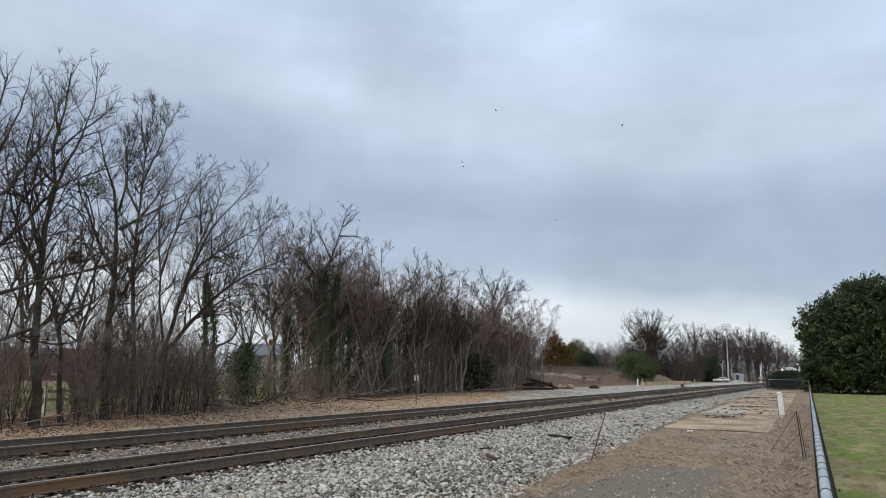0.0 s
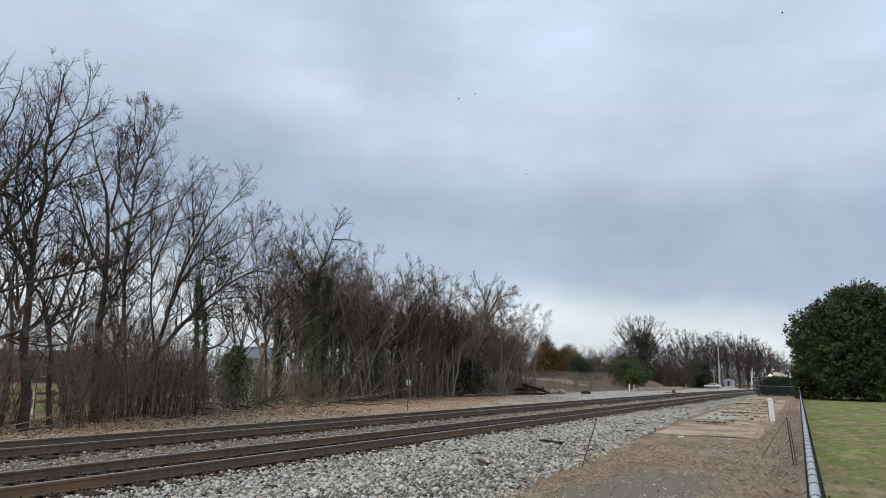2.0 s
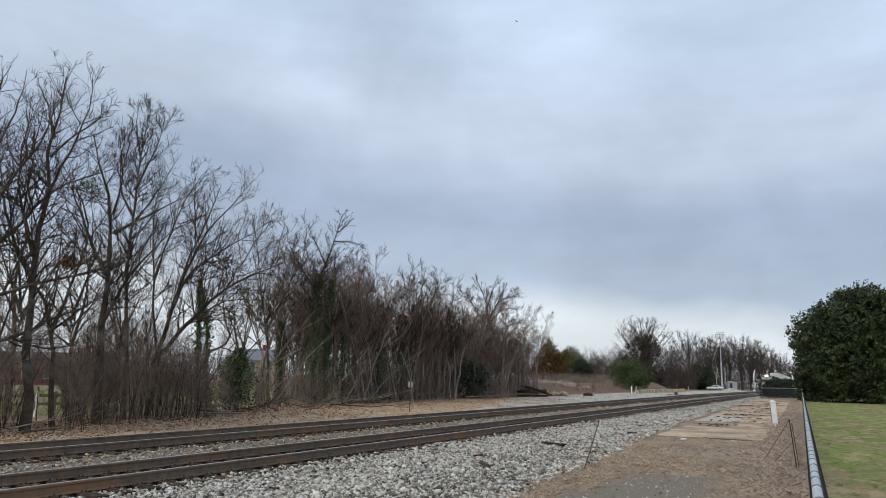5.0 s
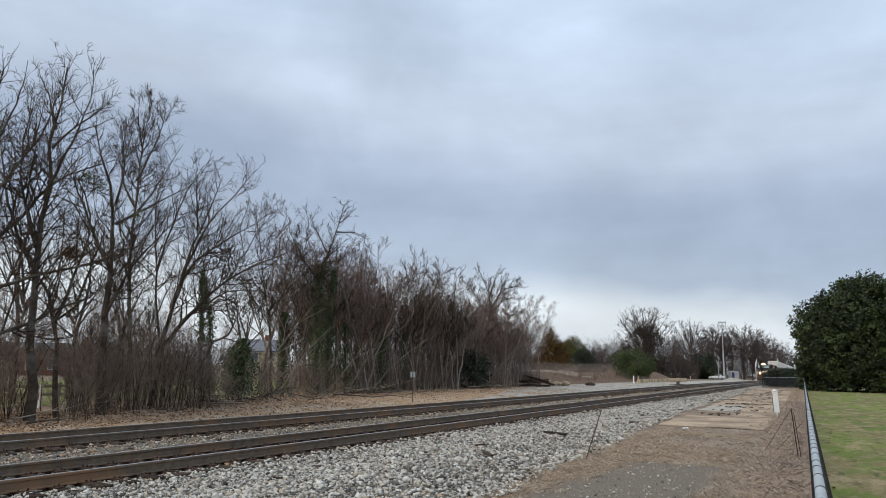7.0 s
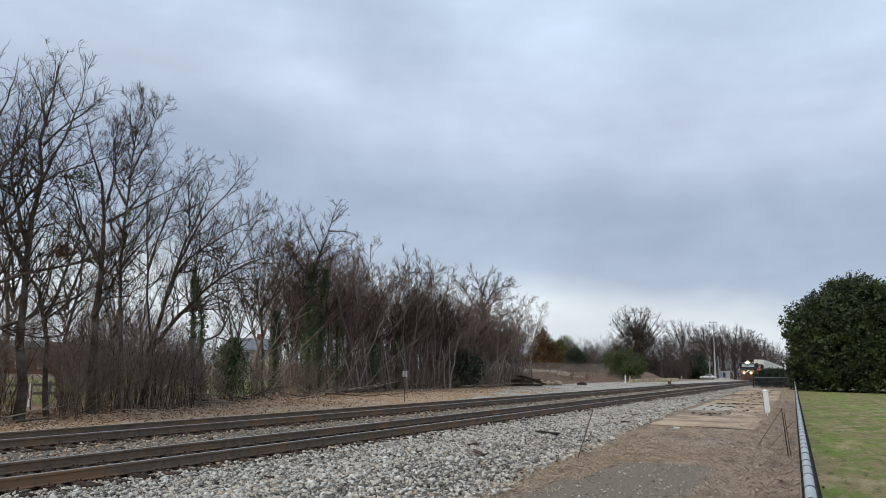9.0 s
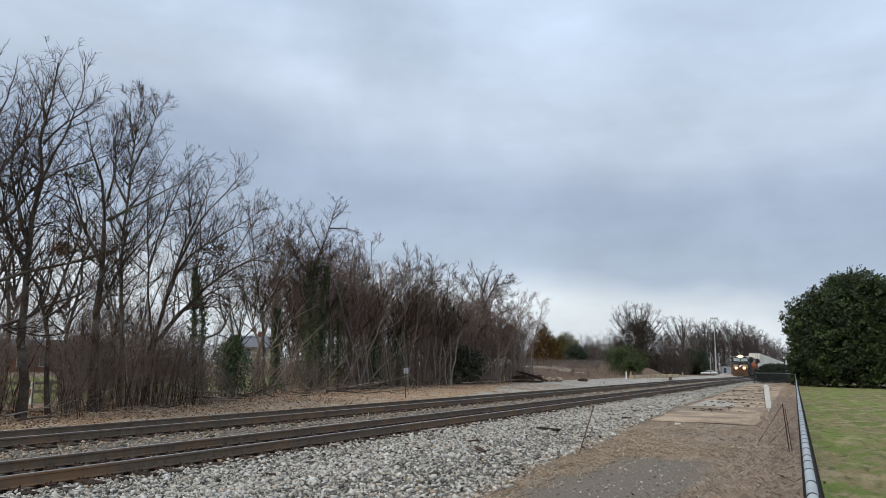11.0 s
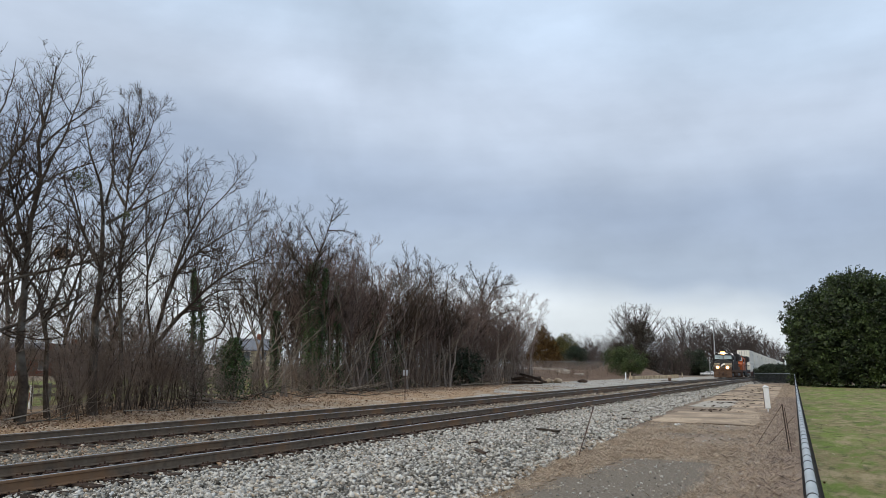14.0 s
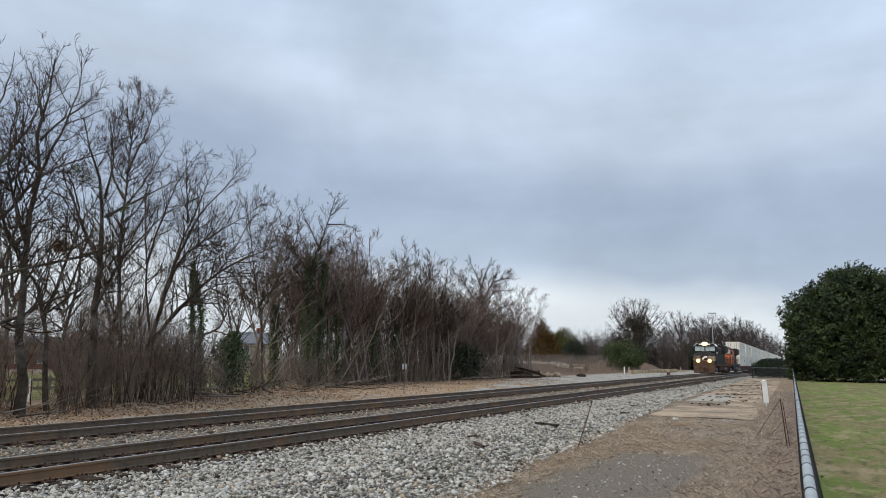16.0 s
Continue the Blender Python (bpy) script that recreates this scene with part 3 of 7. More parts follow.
def track(xc, rng, label):
    tr = thing("railway_track", (0, 0, 0), 0, label, "railway track", "parallel tracks", "structure")
    for s in (-1, 1):
        r = part("rail", rail_mesh(bmesh.new(), xc + s * RAIL_HALF), M["rail"], tr, "rust-brown steel rail")
        part("running_surface", head_strip(bmesh.new(), xc + s * RAIL_HALF), M["railhead"], r, "polished steel rail head")
    # sleepers near the camera
    bm = box(bmesh.new(), -1.3, 1.3, -0.115, 0.115, -0.18, 0.0, 0.012)
    first = part("sleeper", bm, M["tie"], tr)
    ys = np.arange(-2.0, 72.0, 0.53)
    for k, y in enumerate(ys):
        o = first if k == 0 else new("sleeper", first.data)
        o.parent = tr
        o.matrix_local = pose(xc + rng.normal(0, 0.02), y, RAIL_Z - 0.2 + rng.normal(0, 0.006), 0, 0, rng.normal(0, 0.6))
    bm = bmesh.new()
    for y in np.arange(72.0, 330.0, 0.53):
        z = RAIL_Z - 0.2 + fall(y)
        x = xc + bend(y)
        box(bm, x - 1.3, x + 1.3, y - 0.11, y + 0.11, z - 0.15, z)
    part("far_sleepers", bm, M["tie"], tr, "rows of dark sleepers", kind="stuff")
    # plates, spikes and anchors
    fast = []
    for y in np.arange(-2.0, 72.0, 0.53):
        for s in (-1, 1):
            x = xc + s * RAIL_HALF
            for dx in (-0.1, 0.1):
                for dy in (-0.05, 0.05):
                    jx, jy, jz = rng.normal(0, 0.012), rng.normal(0, 0.02), max(0.0, rng.normal(0.0, 0.015))
                    fast.append((x + dx + jx, y + dy + jy, RAIL_Z - 0.2, x + dx + jx, y + dy + jy, RAIL_Z - 0.155 + jz, 0.013, 0.017))
            for dy in (-0.16, 0.16):
                if rng.random() < 0.75:
                    fast.append((x - 0.085, y + dy, RAIL_Z - 0.185, x + 0.085, y + dy, RAIL_Z - 0.185, 0.022, 0.022))
    v, f = tubes(fast, 5)
    raw("spikes", v, f, M["spike"], tr, "rusty spikes and rail anchors", kind="stuff")
    bm = bmesh.new()
    for y in np.arange(-2.0, 72.0, 0.53):
        for s in (-1, 1):
            x = xc + s * RAIL_HALF
            box(bm, x - 0.17, x + 0.17, y - 0.09, y + 0.09, RAIL_Z - 0.2, RAIL_Z - 0.183)
    part("tie_plates", bm, M["spike"], tr, "rusty tie plates", kind="stuff")
    return tr


rng = np.random.default_rng(5)
track(NEAR_X, rng, "nearer straight railway track with rust-brown rails in ballast")
track(FAR_X, rng, "farther straight railway track with rust-brown rails in ballast")


def stones(name, count, xr, yr, size, rng, mat, label, accept=None, lift=0.0, grow=0.0):
    """Angular stone chips strewn over an area."""
    base = np.array([(1, 0, 0), (-1, 0, 0), (0, 1, 0), (0, -1, 0), (0, 0, 1), (0, 0, -1)], float)
    tri = np.array([(0, 2, 4), (2, 1, 4), (1, 3, 4), (3, 0, 4), (2, 0, 5), (1, 2, 5), (3, 1, 5), (0, 3, 5)])
    u = rng.random(count)
    ys = yr[0] + (yr[1] - yr[0]) * u ** (1.0 + grow)
    xs = rng.uniform(*xr, count)
    keep = [i for i in range(count) if accept is None or accept(xs[i], ys[i])]
    xs, ys = xs[keep], ys[keep]
    n = len(xs)
    zs = np.array([ground_z(x, y) for x, y in zip(xs, ys)]) + 0.03 + lift
    s = size * np.clip(rng.lognormal(-0.12, 0.42, n), 0.35, 2.1) * (1 + 0.003 * np.maximum(0, ys - 10))
    v = base[None] * rng.uniform(0.55, 1.15, (n, 6, 1)) * s[:, None, None] * 0.5 + rng.normal(0, 0.09, (n, 6, 3)) * s[:, None, None]
    v *= rng.uniform(0.65, 1.45, (n, 1, 3))
    q = rng.normal(size=(n, 4))
    q /= np.linalg.norm(q, axis=1, keepdims=True)
    a, b, c, d = q.T
    R = np.stack([1 - 2 * (c * c + d * d), 2 * (b * c - a * d), 2 * (b * d + a * c), 2 * (b * c + a * d), 1 - 2 * (b * b + d * d), 2 * (c * d - a * b),
                  2 * (b * d - a * c), 2 * (c * d + a * b), 1 - 2 * (b * b + c * c)], 1).reshape(n, 3, 3)
    v = np.einsum("nij,nkj->nki", R, v)
    v[:, :, 2] *= 0.74
    v += np.stack([xs, ys, zs + 0.22 * s], 1)[:, None]
    f = tri[None] + (np.arange(n) * 6)[:, None, None]
    return raw(name, v.reshape(-1, 3), f.reshape(-1, 3), mat, None, label, "stuff")


def off_rails(x, y):
    return all(abs(abs(x - c) - RAIL_HALF) > 0.17 for c in (NEAR_X, FAR_X))


def off_ties(x, y):
    if not off_rails(x, y):
        return False
    for c in (NEAR_X, FAR_X):
        if abs(x - c) < 1.3 and abs((y + 2.0 + 0.265) % 0.53 - 0.265) < 0.1:
            return (x * 7919 + y * 104729) % 1 < 0.35
    return True


stones("ballast_stones", 62000, (-10.6, -4.0), (5.0, 46.0), 0.056, rng, M["stone"], "loose grey ballast stones on the shoulder",
       lambda x, y: x < stone_edge(y) + 0.25 and off_rails(x, y), grow=0.75)
stones("track_stones", 36000, (-19.0, -10.4), (4.0, 52.0), 0.054, rng, M["dirty_stone"], "brown-grey ballast stones between the rails", off_ties, grow=0.45)
stones("ballast_stones", 12000, (-10.6, -6.0), (44.0, 120.0), 0.056, rng, M["stone"], "grey ballast stones farther along the shoulder",
       lambda x, y: x < stone_edge(y) + 0.25 and off_rails(x, y), grow=0.5)
stones("track_stones", 9000, (-18.8, -10.4), (50.0, 110.0), 0.066, rng, M["dirty_stone"], "brown-grey ballast stones farther between the rails", off_rails, grow=0.3)
stones("gravel_stones", 4000, (-26.5, -18.0), (30.0, 110.0), 0.06, rng, M["stone"], "grey stones beside the far track",
       lambda x, y: x > -19.5 - 7.0 * smooth(40, 70, y) and off_rails(x, y), grow=0.4)
stones("stray_stones", 2600, (-4.6, -1.0), (7.0, 26.0), 0.035, rng, M["stone"], "stray grey stones in the dead grass", lambda x, y: x < fence_x(y) - 0.3, lift=-0.03)


# ---- train ----
def loco_truck(bm_frame, y, side):
    x = side * 1.15
    box(bm_frame, x - 0.09, x + 0.09, y - 2.3, y + 2.3, 0.55, 0.85, 0.03)
    for k in (-1.7, 0.0, 1.7):
        box(bm_frame, x - 0.13, x + 0.13, y + k - 0.28, y + k + 0.28, 0.32, 0.78, 0.04)
        cyl(bm_frame, (x, y + k + 0.5, 0.5), (x, y + k + 0.5, 0.85), 0.1)
    return bm_frame


def locomotive(name, body_mat, roof_mat, nose_mat, label, striped):
    """A six-axle road diesel with a wide cab; its front is at y = 0 and it reaches back along +y."""
    L = thing(name, (0, 0, 0), 0, label, "locomotive")
    part("frame", box(bmesh.new(), -1.5, 1.5, 0.5, 21.8, 1.12, 1.5, 0.03), M["grime"] if striped else roof_mat, L)
    bm = bmesh.new()
    prism_x(bm, [(0.0, 0.2), (0.45, 0.12), (0.75, 1.15), (0.1, 1.15)], -1.5, 1.5)
    part("plow", bm, M["grime"], L, "rusty brown snow plow")
    bm = bmesh.new()
    box(bm, -1.5, 1.5, 0.1, 0.5, 1.1, 1.95, 0.04)
    part("pilot_sheet", bm, M["grime"] if striped else body_mat, L)
    part("coupler", box(bmesh.new(), -0.15, 0.15, -0.55, 0.2, 0.75, 1.05, 0.04), M["rust"], L)
    bm = bmesh.new()
    prism_x(bm, [(0.55, 1.5), (0.55, 2.62), (0.62, 2.78), (1.9, 3.02), (1.9, 1.5)], -1.45, 1.45)
    nose = part("nose", bm, nose_mat, L)
    bm = bmesh.new()
    rim = [(-1.42, 2.76), (1.42, 2.76), (0.95, 3.02), (0.35, 3.3), (-0.35, 3.3), (-0.95, 3.02)]
    front = [bm.verts.new((x, 0.66 + (z - 2.76) * 0.5, z)) for x, z in rim]
    rear = [bm.verts.new((x * 1.0, 1.9, max(z, 2.98) + 0.12)) for x, z in rim]
    bm.faces.new(front)
    for i in range(6):
        bm.faces.new((front[i], rear[i], rear[(i + 1) % 6], front[(i + 1) % 6]))
    bmesh.ops.recalc_face_normals(bm, faces=bm.faces)
    part("nose_top", bm, nose_mat, nose)
    part("nose_door", box(bmesh.new(), 0.55, 1.15, 0.53, 0.56, 1.56, 2.6, 0.01), nose_mat, nose)
    if striped:
        for z in (1.98, 2.13, 2.28, 2.43, 2.58):
            part("stripe", box(bmesh.new(), -1.46, 1.46, 0.522, 0.546, z, z + 0.07), M["cream"], nose, "cream painted stripe")
            for s in (-1, 1):
                part("side_stripe", box(bmesh.new(), s * 1.46 - 0.012, s * 1.46 + 0.012, 0.56, 1.9, z, z + 0.07), M["cream"], nose, "cream painted stripe")
        part("emblem_field", box(bmesh.new(), -0.5, 0.5, 0.512, 0.53, 2.02, 2.72, 0.004), M["black"], nose)
        bm = bmesh.new()
        prism(bm, [(-0.38, 2.1), (-0.12, 2.1), (0.12, 2.35), (0.38, 2.35), (0.42, 2.62), (0.1, 2.66), (-0.2, 2.4)], 0.497, 0.51)
        part("emblem", bm, M["white"], nose, "plain white emblem shape")
    else:
        part("nose_band", box(bmesh.new(), -1.04, 1.04, 0.535, 0.548, 2.2, 2.75), M["black"], nose)
    bm = bmesh.new()
    prism(bm, [(-1.56, 1.5), (1.56, 1.5), (1.56, 4.12), (1.3, 4.45), (0.6, 4.58), (-0.6, 4.58), (-1.3, 4.45), (-1.56, 4.12)], 1.9, 4.4)
    cab = part("cab", bm, body_mat, L)
    bm = bmesh.new()
    prism(bm, [(-1.6, 4.12), (-1.33, 4.5), (-0.6, 4.63), (0.6, 4.63), (1.33, 4.5), (1.6, 4.12), (1.55, 4.12), (1.29, 4.45), (0.58, 4.585), (-0.58, 4.585), (-1.29, 4.45), (-1.55, 4.12)], 1.82, 4.42)
    part("cab_roof", bm, M["white"] if striped else roof_mat, cab)
    for s in (-1, 1):
        bm = bmesh.new()
        x0, x1 = sorted((s * 0.08, s * 1.42))
        prism_x(bm, [(1.72, 3.4), (1.92, 3.4), (1.92, 4.1), (1.89, 4.1)], x0, x1)
        pane = part("windshield", bm, M["windshield"], cab, "cab windshield tinted pale for the sky's reflection")
        part("wiper", cyl(bmesh.new(), (s * 0.75, 1.7, 3.42), (s * 0.5, 1.8, 3.85), 0.018, n=5), M["black"], pane)
        part("sunshade", box(bmesh.new(), x0, x1, 1.72, 1.95, 4.1, 4.16, 0.01), M["cabinet"], cab, "pale grey visor over the windshield")
        bm = bmesh.new()
        for y0, y1 in ((2.3, 2.95), (3.1, 3.75)):
            box(bm, s * 1.575 - 0.02, s * 1.575 + 0.02, y0, y1, 3.05, 3.75, 0.01)
        part("side_window", bm, M["glass"], cab, "dark cab side window")
    bm = box(bmesh.new(), -0.95, 0.95, 1.6, 1.95, 4.22, 4.7, 0.05)
    hb = part("headlight_box", bm, M["black"], cab)
    for x in (-0.16, 0.16):
        # added disc, wider than the lamp: its orange halo as a glowing surface
        part("reflector", cyl(bmesh.new(), (x, 1.6, 4.48), (x, 1.57, 4.48), 0.28, n=14), M["lamphalo"], hb, "glare disc added round the headlight")
        part("headlight", cyl(bmesh.new(), (x, 1.6, 4.48), (x, 1.55, 4.48), 0.18, n=14), M["lamp"], hb, "bright warm headlight")
    for x in (-0.62, 0.62):
        part("number_board", box(bmesh.new(), x - 0.2, x + 0.2, 1.57, 1.605, 4.3, 4.52), M["white"], hb)
    part("front_walk", box(bmesh.new(), -1.5, 1.5, 0.08, 0.62, 1.44, 1.52, 0.01), M["grime"], L, "grimy steel walkway")
    for x in (-1.46, 0.45):
        bm = cyl(bmesh.new(), (x, 0.14, 2.3), (x + 1.01, 0.14, 2.3), 0.022, n=5)
        for dx in (0.0, 0.5, 1.01):
            cyl(bm, (x + dx, 0.14, 1.5), (x + dx, 0.14, 2.3), 0.022, n=5)
        part("front_rail", bm, M["cream"] if striped else M["grime"], L, "pale front handrail")
    for s in (-1, 1):
        part("air_hoses", cyl(bmesh.new(), (s * 0.5, 0.02, 1.15), (s * 0.62, -0.08, 0.5), 0.035, n=6), M["black"], L)
        part("cab_mirror", box(bmesh.new(), s * 1.72 - 0.1, s * 1.72 + 0.1, 2.0, 2.06, 3.2, 3.75, 0.01), M["black"], L)
    for s in (-1, 1):
        # the same added glare disc behind each ditch light
        part("ditch_reflector", cyl(bmesh.new(), (s * 0.82, 0.1, 1.92), (s * 0.82, 0.06, 1.92), 0.3, n=14), M["lamphalo"], L, "glare disc added round the ditch light")
        bm = cyl(bmesh.new(), (s * 0.82, 0.1, 1.92), (s * 0.82, 0.04, 1.92), 0.19, n=14)
        part("ditch_light", bm, M["lampsoft"], L, "bright warm ditch light")
    # hood
    bm = bmesh.new()
    prism(bm, [(-0.95, 1.5), (0.95, 1.5), (0.95, 3.95), (0.7, 4.2), (-0.7, 4.2), (-0.95, 3.95)], 4.4, 16.6)
    hood = part("long_hood", bm, body_mat, L)
    for k in range(9):
        for s in (-1, 1):
            part("hood_door", box(bmesh.new(), s * 0.955 - 0.012, s * 0.955 + 0.012, 5.0 + k * 1.25, 6.1 + k * 1.25, 1.7, 3.6, 0.005), body_mat, hood)
    bm = bmesh.new()
    prism(bm, [(-0.95, 1.5), (0.95, 1.5), (0.95, 3.2), (1.55, 3.5), (1.55, 4.25), (1.3, 4.55), (-1.3, 4.55), (-1.55, 4.25), (-1.55, 3.5), (-0.95, 3.2)], 16.6, 20.6)
    part("radiator_section", bm, roof_mat, L)
    part("exhaust_stack", box(bmesh.new(), -0.5, 0.5, 9.5, 11.0, 4.2, 4.5, 0.04), M["black"], hood)
    part("dynamic_brake_box", box(bmesh.new(), -1.2, 1.2, 4.5, 7.5, 3.7, 4.5, 0.1), roof_mat, hood)
    part("fuel_tank", box(bmesh.new(), -1.4, 1.4, 8.2, 14.2, 0.4, 1.12, 0.15), M["grime"] if striped else M["black"], L)
    bm = bmesh.new()
    for s in (-1, 1):
        for y in list(np.arange(4.6, 21.5, 1.7)) + [0.25, 1.2]:
            cyl(bm, (s * 1.46, y, 1.5), (s * 1.46, y, 2.55), 0.022, n=5)
        cyl(bm, (s * 1.46, 4.5, 2.55), (s * 1.46, 21.5, 2.55), 0.024, n=5)
        cyl(bm, (s * 1.46, 0.2, 2.5), (s * 1.46, 1.6, 2.75), 0.024, n=5)
        cyl(bm, (s * 0.35, 0.2, 2.35), (s * 1.46, 0.2, 2.35), 0.022, n=5)
    part("handrail", bm, M["grime"] if striped else M["black"], L, "tubular side handrails")
    for s in (-1, 1):
        bm = bmesh.new()
        for z in (0.45, 0.75, 1.05):
            box(bm, s * 1.3 - 0.22, s * 1.3 + 0.22, 0.3, 0.75, z, z + 0.04)
        box(bm, s * 1.52 - 0.02, s * 1.52 + 0.02, 0.3, 0.78, 0.4, 1.5)
        part("step_ladder", bm, M["grime"], L)
    sets = []
    for y in (4.0, 18.3):
        bm = bmesh.new()
        for s in (-1, 1):
            loco_truck(bm, y, s)
        box(bm, -0.9, 0.9, y - 0.4, y + 0.4, 0.6, 1.1)
        part("truck_frame", bm, M["steel"], L, "grey steel truck frame")
        for k in (-1.7, 0.0, 1.7):
            bm = bmesh.new()
            for s in (-1, 1):
                cyl(bm, (s * 0.69, 0, 0), (s * 0.83, 0, 0), 0.53, n=20)
                cyl(bm, (s * 0.83, 0.3, 0), (s * 0.86, 0.3, 0), 0.06, n=6)
            cyl(bm, (-0.7, 0, 0), (0.7, 0, 0), 0.09, n=8)
            w = part("wheelset", bm, M["rust"], L, "rusty steel wheelset")
            w.matrix_basis = pose(0, y + k, 0.53)
            sets.append((w, y + k))
    return L, sets


def well_car():
    c = thing("well_car", (0, 0, 0), 0, "rust-brown double-stack well wagon", "freight wagon", "well wagons of the train")
    for s in (-1, 1):
        bm = bmesh.new()
        prism_x(bm, [(0.9, 1.25), (17.3, 1.25), (17.3, 0.95), (15.9, 0.32), (2.3, 0.32), (0.9, 0.95)], s * 1.42 - 0.05, s * 1.42 + 0.05)
        for y in np.arange(2.2, 16.4, 1.0):
            box(bm, s * 1.48 - 0.03, s * 1.48 + 0.03, y - 0.05, y + 0.05, 0.34, 1.22)
        part("side_sill", bm, M["brown"], c)
    part("well_floor", box(bmesh.new(), -1.38, 1.38, 1.6, 16.6, 0.26, 0.36), M["brown"], c)
    for y in (0.3, 17.9):
        bm = box(bmesh.new(), -1.35, 1.35, y - 0.65, y + 0.65, 0.95, 1.2, 0.03)
        part("end_platform", bm, M["brown"], c)
    bm = bmesh.new()
    for s in (-1, 1):
        box(bm, s * 1.0 - 0.1, s * 1.0 + 0.1, -1.0, 1.0, 0.4, 0.72, 0.05)
    for yy in (-0.88, 0.88):
        for s in (-1, 1):
            cyl(bm, (s * 0.69, yy, 0.42), (s * 0.83, yy, 0.42), 0.42, n=16)
    box(bm, -1.0, 1.0, -0.15, 0.15, 0.45, 0.7)
    part("bogie", bm, M["steel"], c, "grey steel bogie")
    return c


def container():
    c = thing("container", (0, 0, 0), 0, "white corrugated domestic container stacked on a well wagon", "container", "containers of the train")
    bm = box(bmesh.new(), -1.27, 1.27, 0.05, 16.1, 0.02, 2.88, 0.015)
    body = part("body", bm, M["box"], c)
    bm = bmesh.new()
    for s in (-1, 1):
        for k in range(40):
            y = 0.35 + k * 0.395
            box(bm, s * 1.27 - 0.018, s * 1.27 + 0.018, y - 0.11, y + 0.11, 0.18, 2.72)
    part("side_ribs", bm, M["box"], body, "vertical wall corrugations", kind="stuff")
    for s in (-1, 1):
        for z in (0.0, 2.77):
            part("side_rail", box(bmesh.new(), s * 1.28 - 0.03, s * 1.28 + 0.03, 0.0, 16.15, z, z + 0.12), M["box"], c)
        for y in (0.0, 2.0, 14.0, 16.0):
            part("corner_post", box(bmesh.new(), s * 1.275 - 0.035, s * 1.275 + 0.035, y, y + 0.15, 0.0, 2.9), M["box"], c)
        bm = box(bmesh.new(), s * 1.295 - 0.008, s * 1.295 + 0.008, 11.6, 13.6, 1.7, 2.2)
        part("marking", bm, M["cabinet"], c, "plain grey marking bar")
    bm = bmesh.new()
    for x in (-0.8, -0.35, 0.35, 0.8):
        cyl(bm, (x, 0.02, 0.15), (x, 0.02, 2.7), 0.025, n=6)
    part("door_bars", bm, M["steel"], c)
    return c


def front_y(t):
    """Where the train's front stands along the track at t seconds."""
    return 304.4 - 11.7 * t


def on_track(y, length, z):
    """The pose of a vehicle whose front stands at y on the far track."""
    turn = math.degrees(math.atan2(bend(y) - bend(y + length), length))
    return pose(FAR_X + bend(y), y, RAIL_Z + 0.003 + z + fall(y), 0, 0, turn)


TRAIN = []
lead, lead_sets = locomotive("lead_locomotive", M["black"], M["black"], M["black"], "black diesel locomotive with white nose stripes and lit headlights", True)
second, second_sets = locomotive("second_locomotive", M["orange"], M["black"], M["orange"], "orange and black diesel locomotive behind the leader", False)
for o in second.children_recursive:
    if o.name.split(".")[0] in ("headlight", "ditch_light", "reflector", "ditch_reflector"):
        o.data.materials[0] = M["glass"]
TRAIN += [(lead, 0.0, 0.0, 22.0), (second, 22.6, 0.0, 22.0)]
first_car, first_box = well_car(), container()
for k in range(14):
    off = 45.6 + 18.2 * k
    car = first_car if k == 0 else copy_thing(first_car, pose(0, 0, 0))
    TRAIN.append((car, off, 0.0, 18.0))
    for z in (0.37, 3.29):
        b = first_box if (k == 0 and z < 1) else copy_thing(first_box, pose(0, 0, 0))
        TRAIN.append((b, off + 1.02, z, 16.0))


def motions():
    times = [0.5 * k for k in range(33)]
    for ob, off, z, length in TRAIN:
        walk(ob, [(t, on_track(front_y(t) + off, length, z)) for t in times])
    for sets in (lead_sets, second_sets):
        for w, y in sets:
            walk(w, [(i / 30, pose(0, y, 0.53, math.degrees((front_y(i / 30) - front_y(0.0)) / 0.53) % 360, 0, 0)) for i in range(481)])
    for ob, rows in FLYING:
        walk(ob, rows)


# ---- trees ----
def unit(v):
    n = math.sqrt(v[0] * v[0] + v[1] * v[1] + v[2] * v[2]) or 1.0
    return (v[0] / n, v[1] / n, v[2] / n)


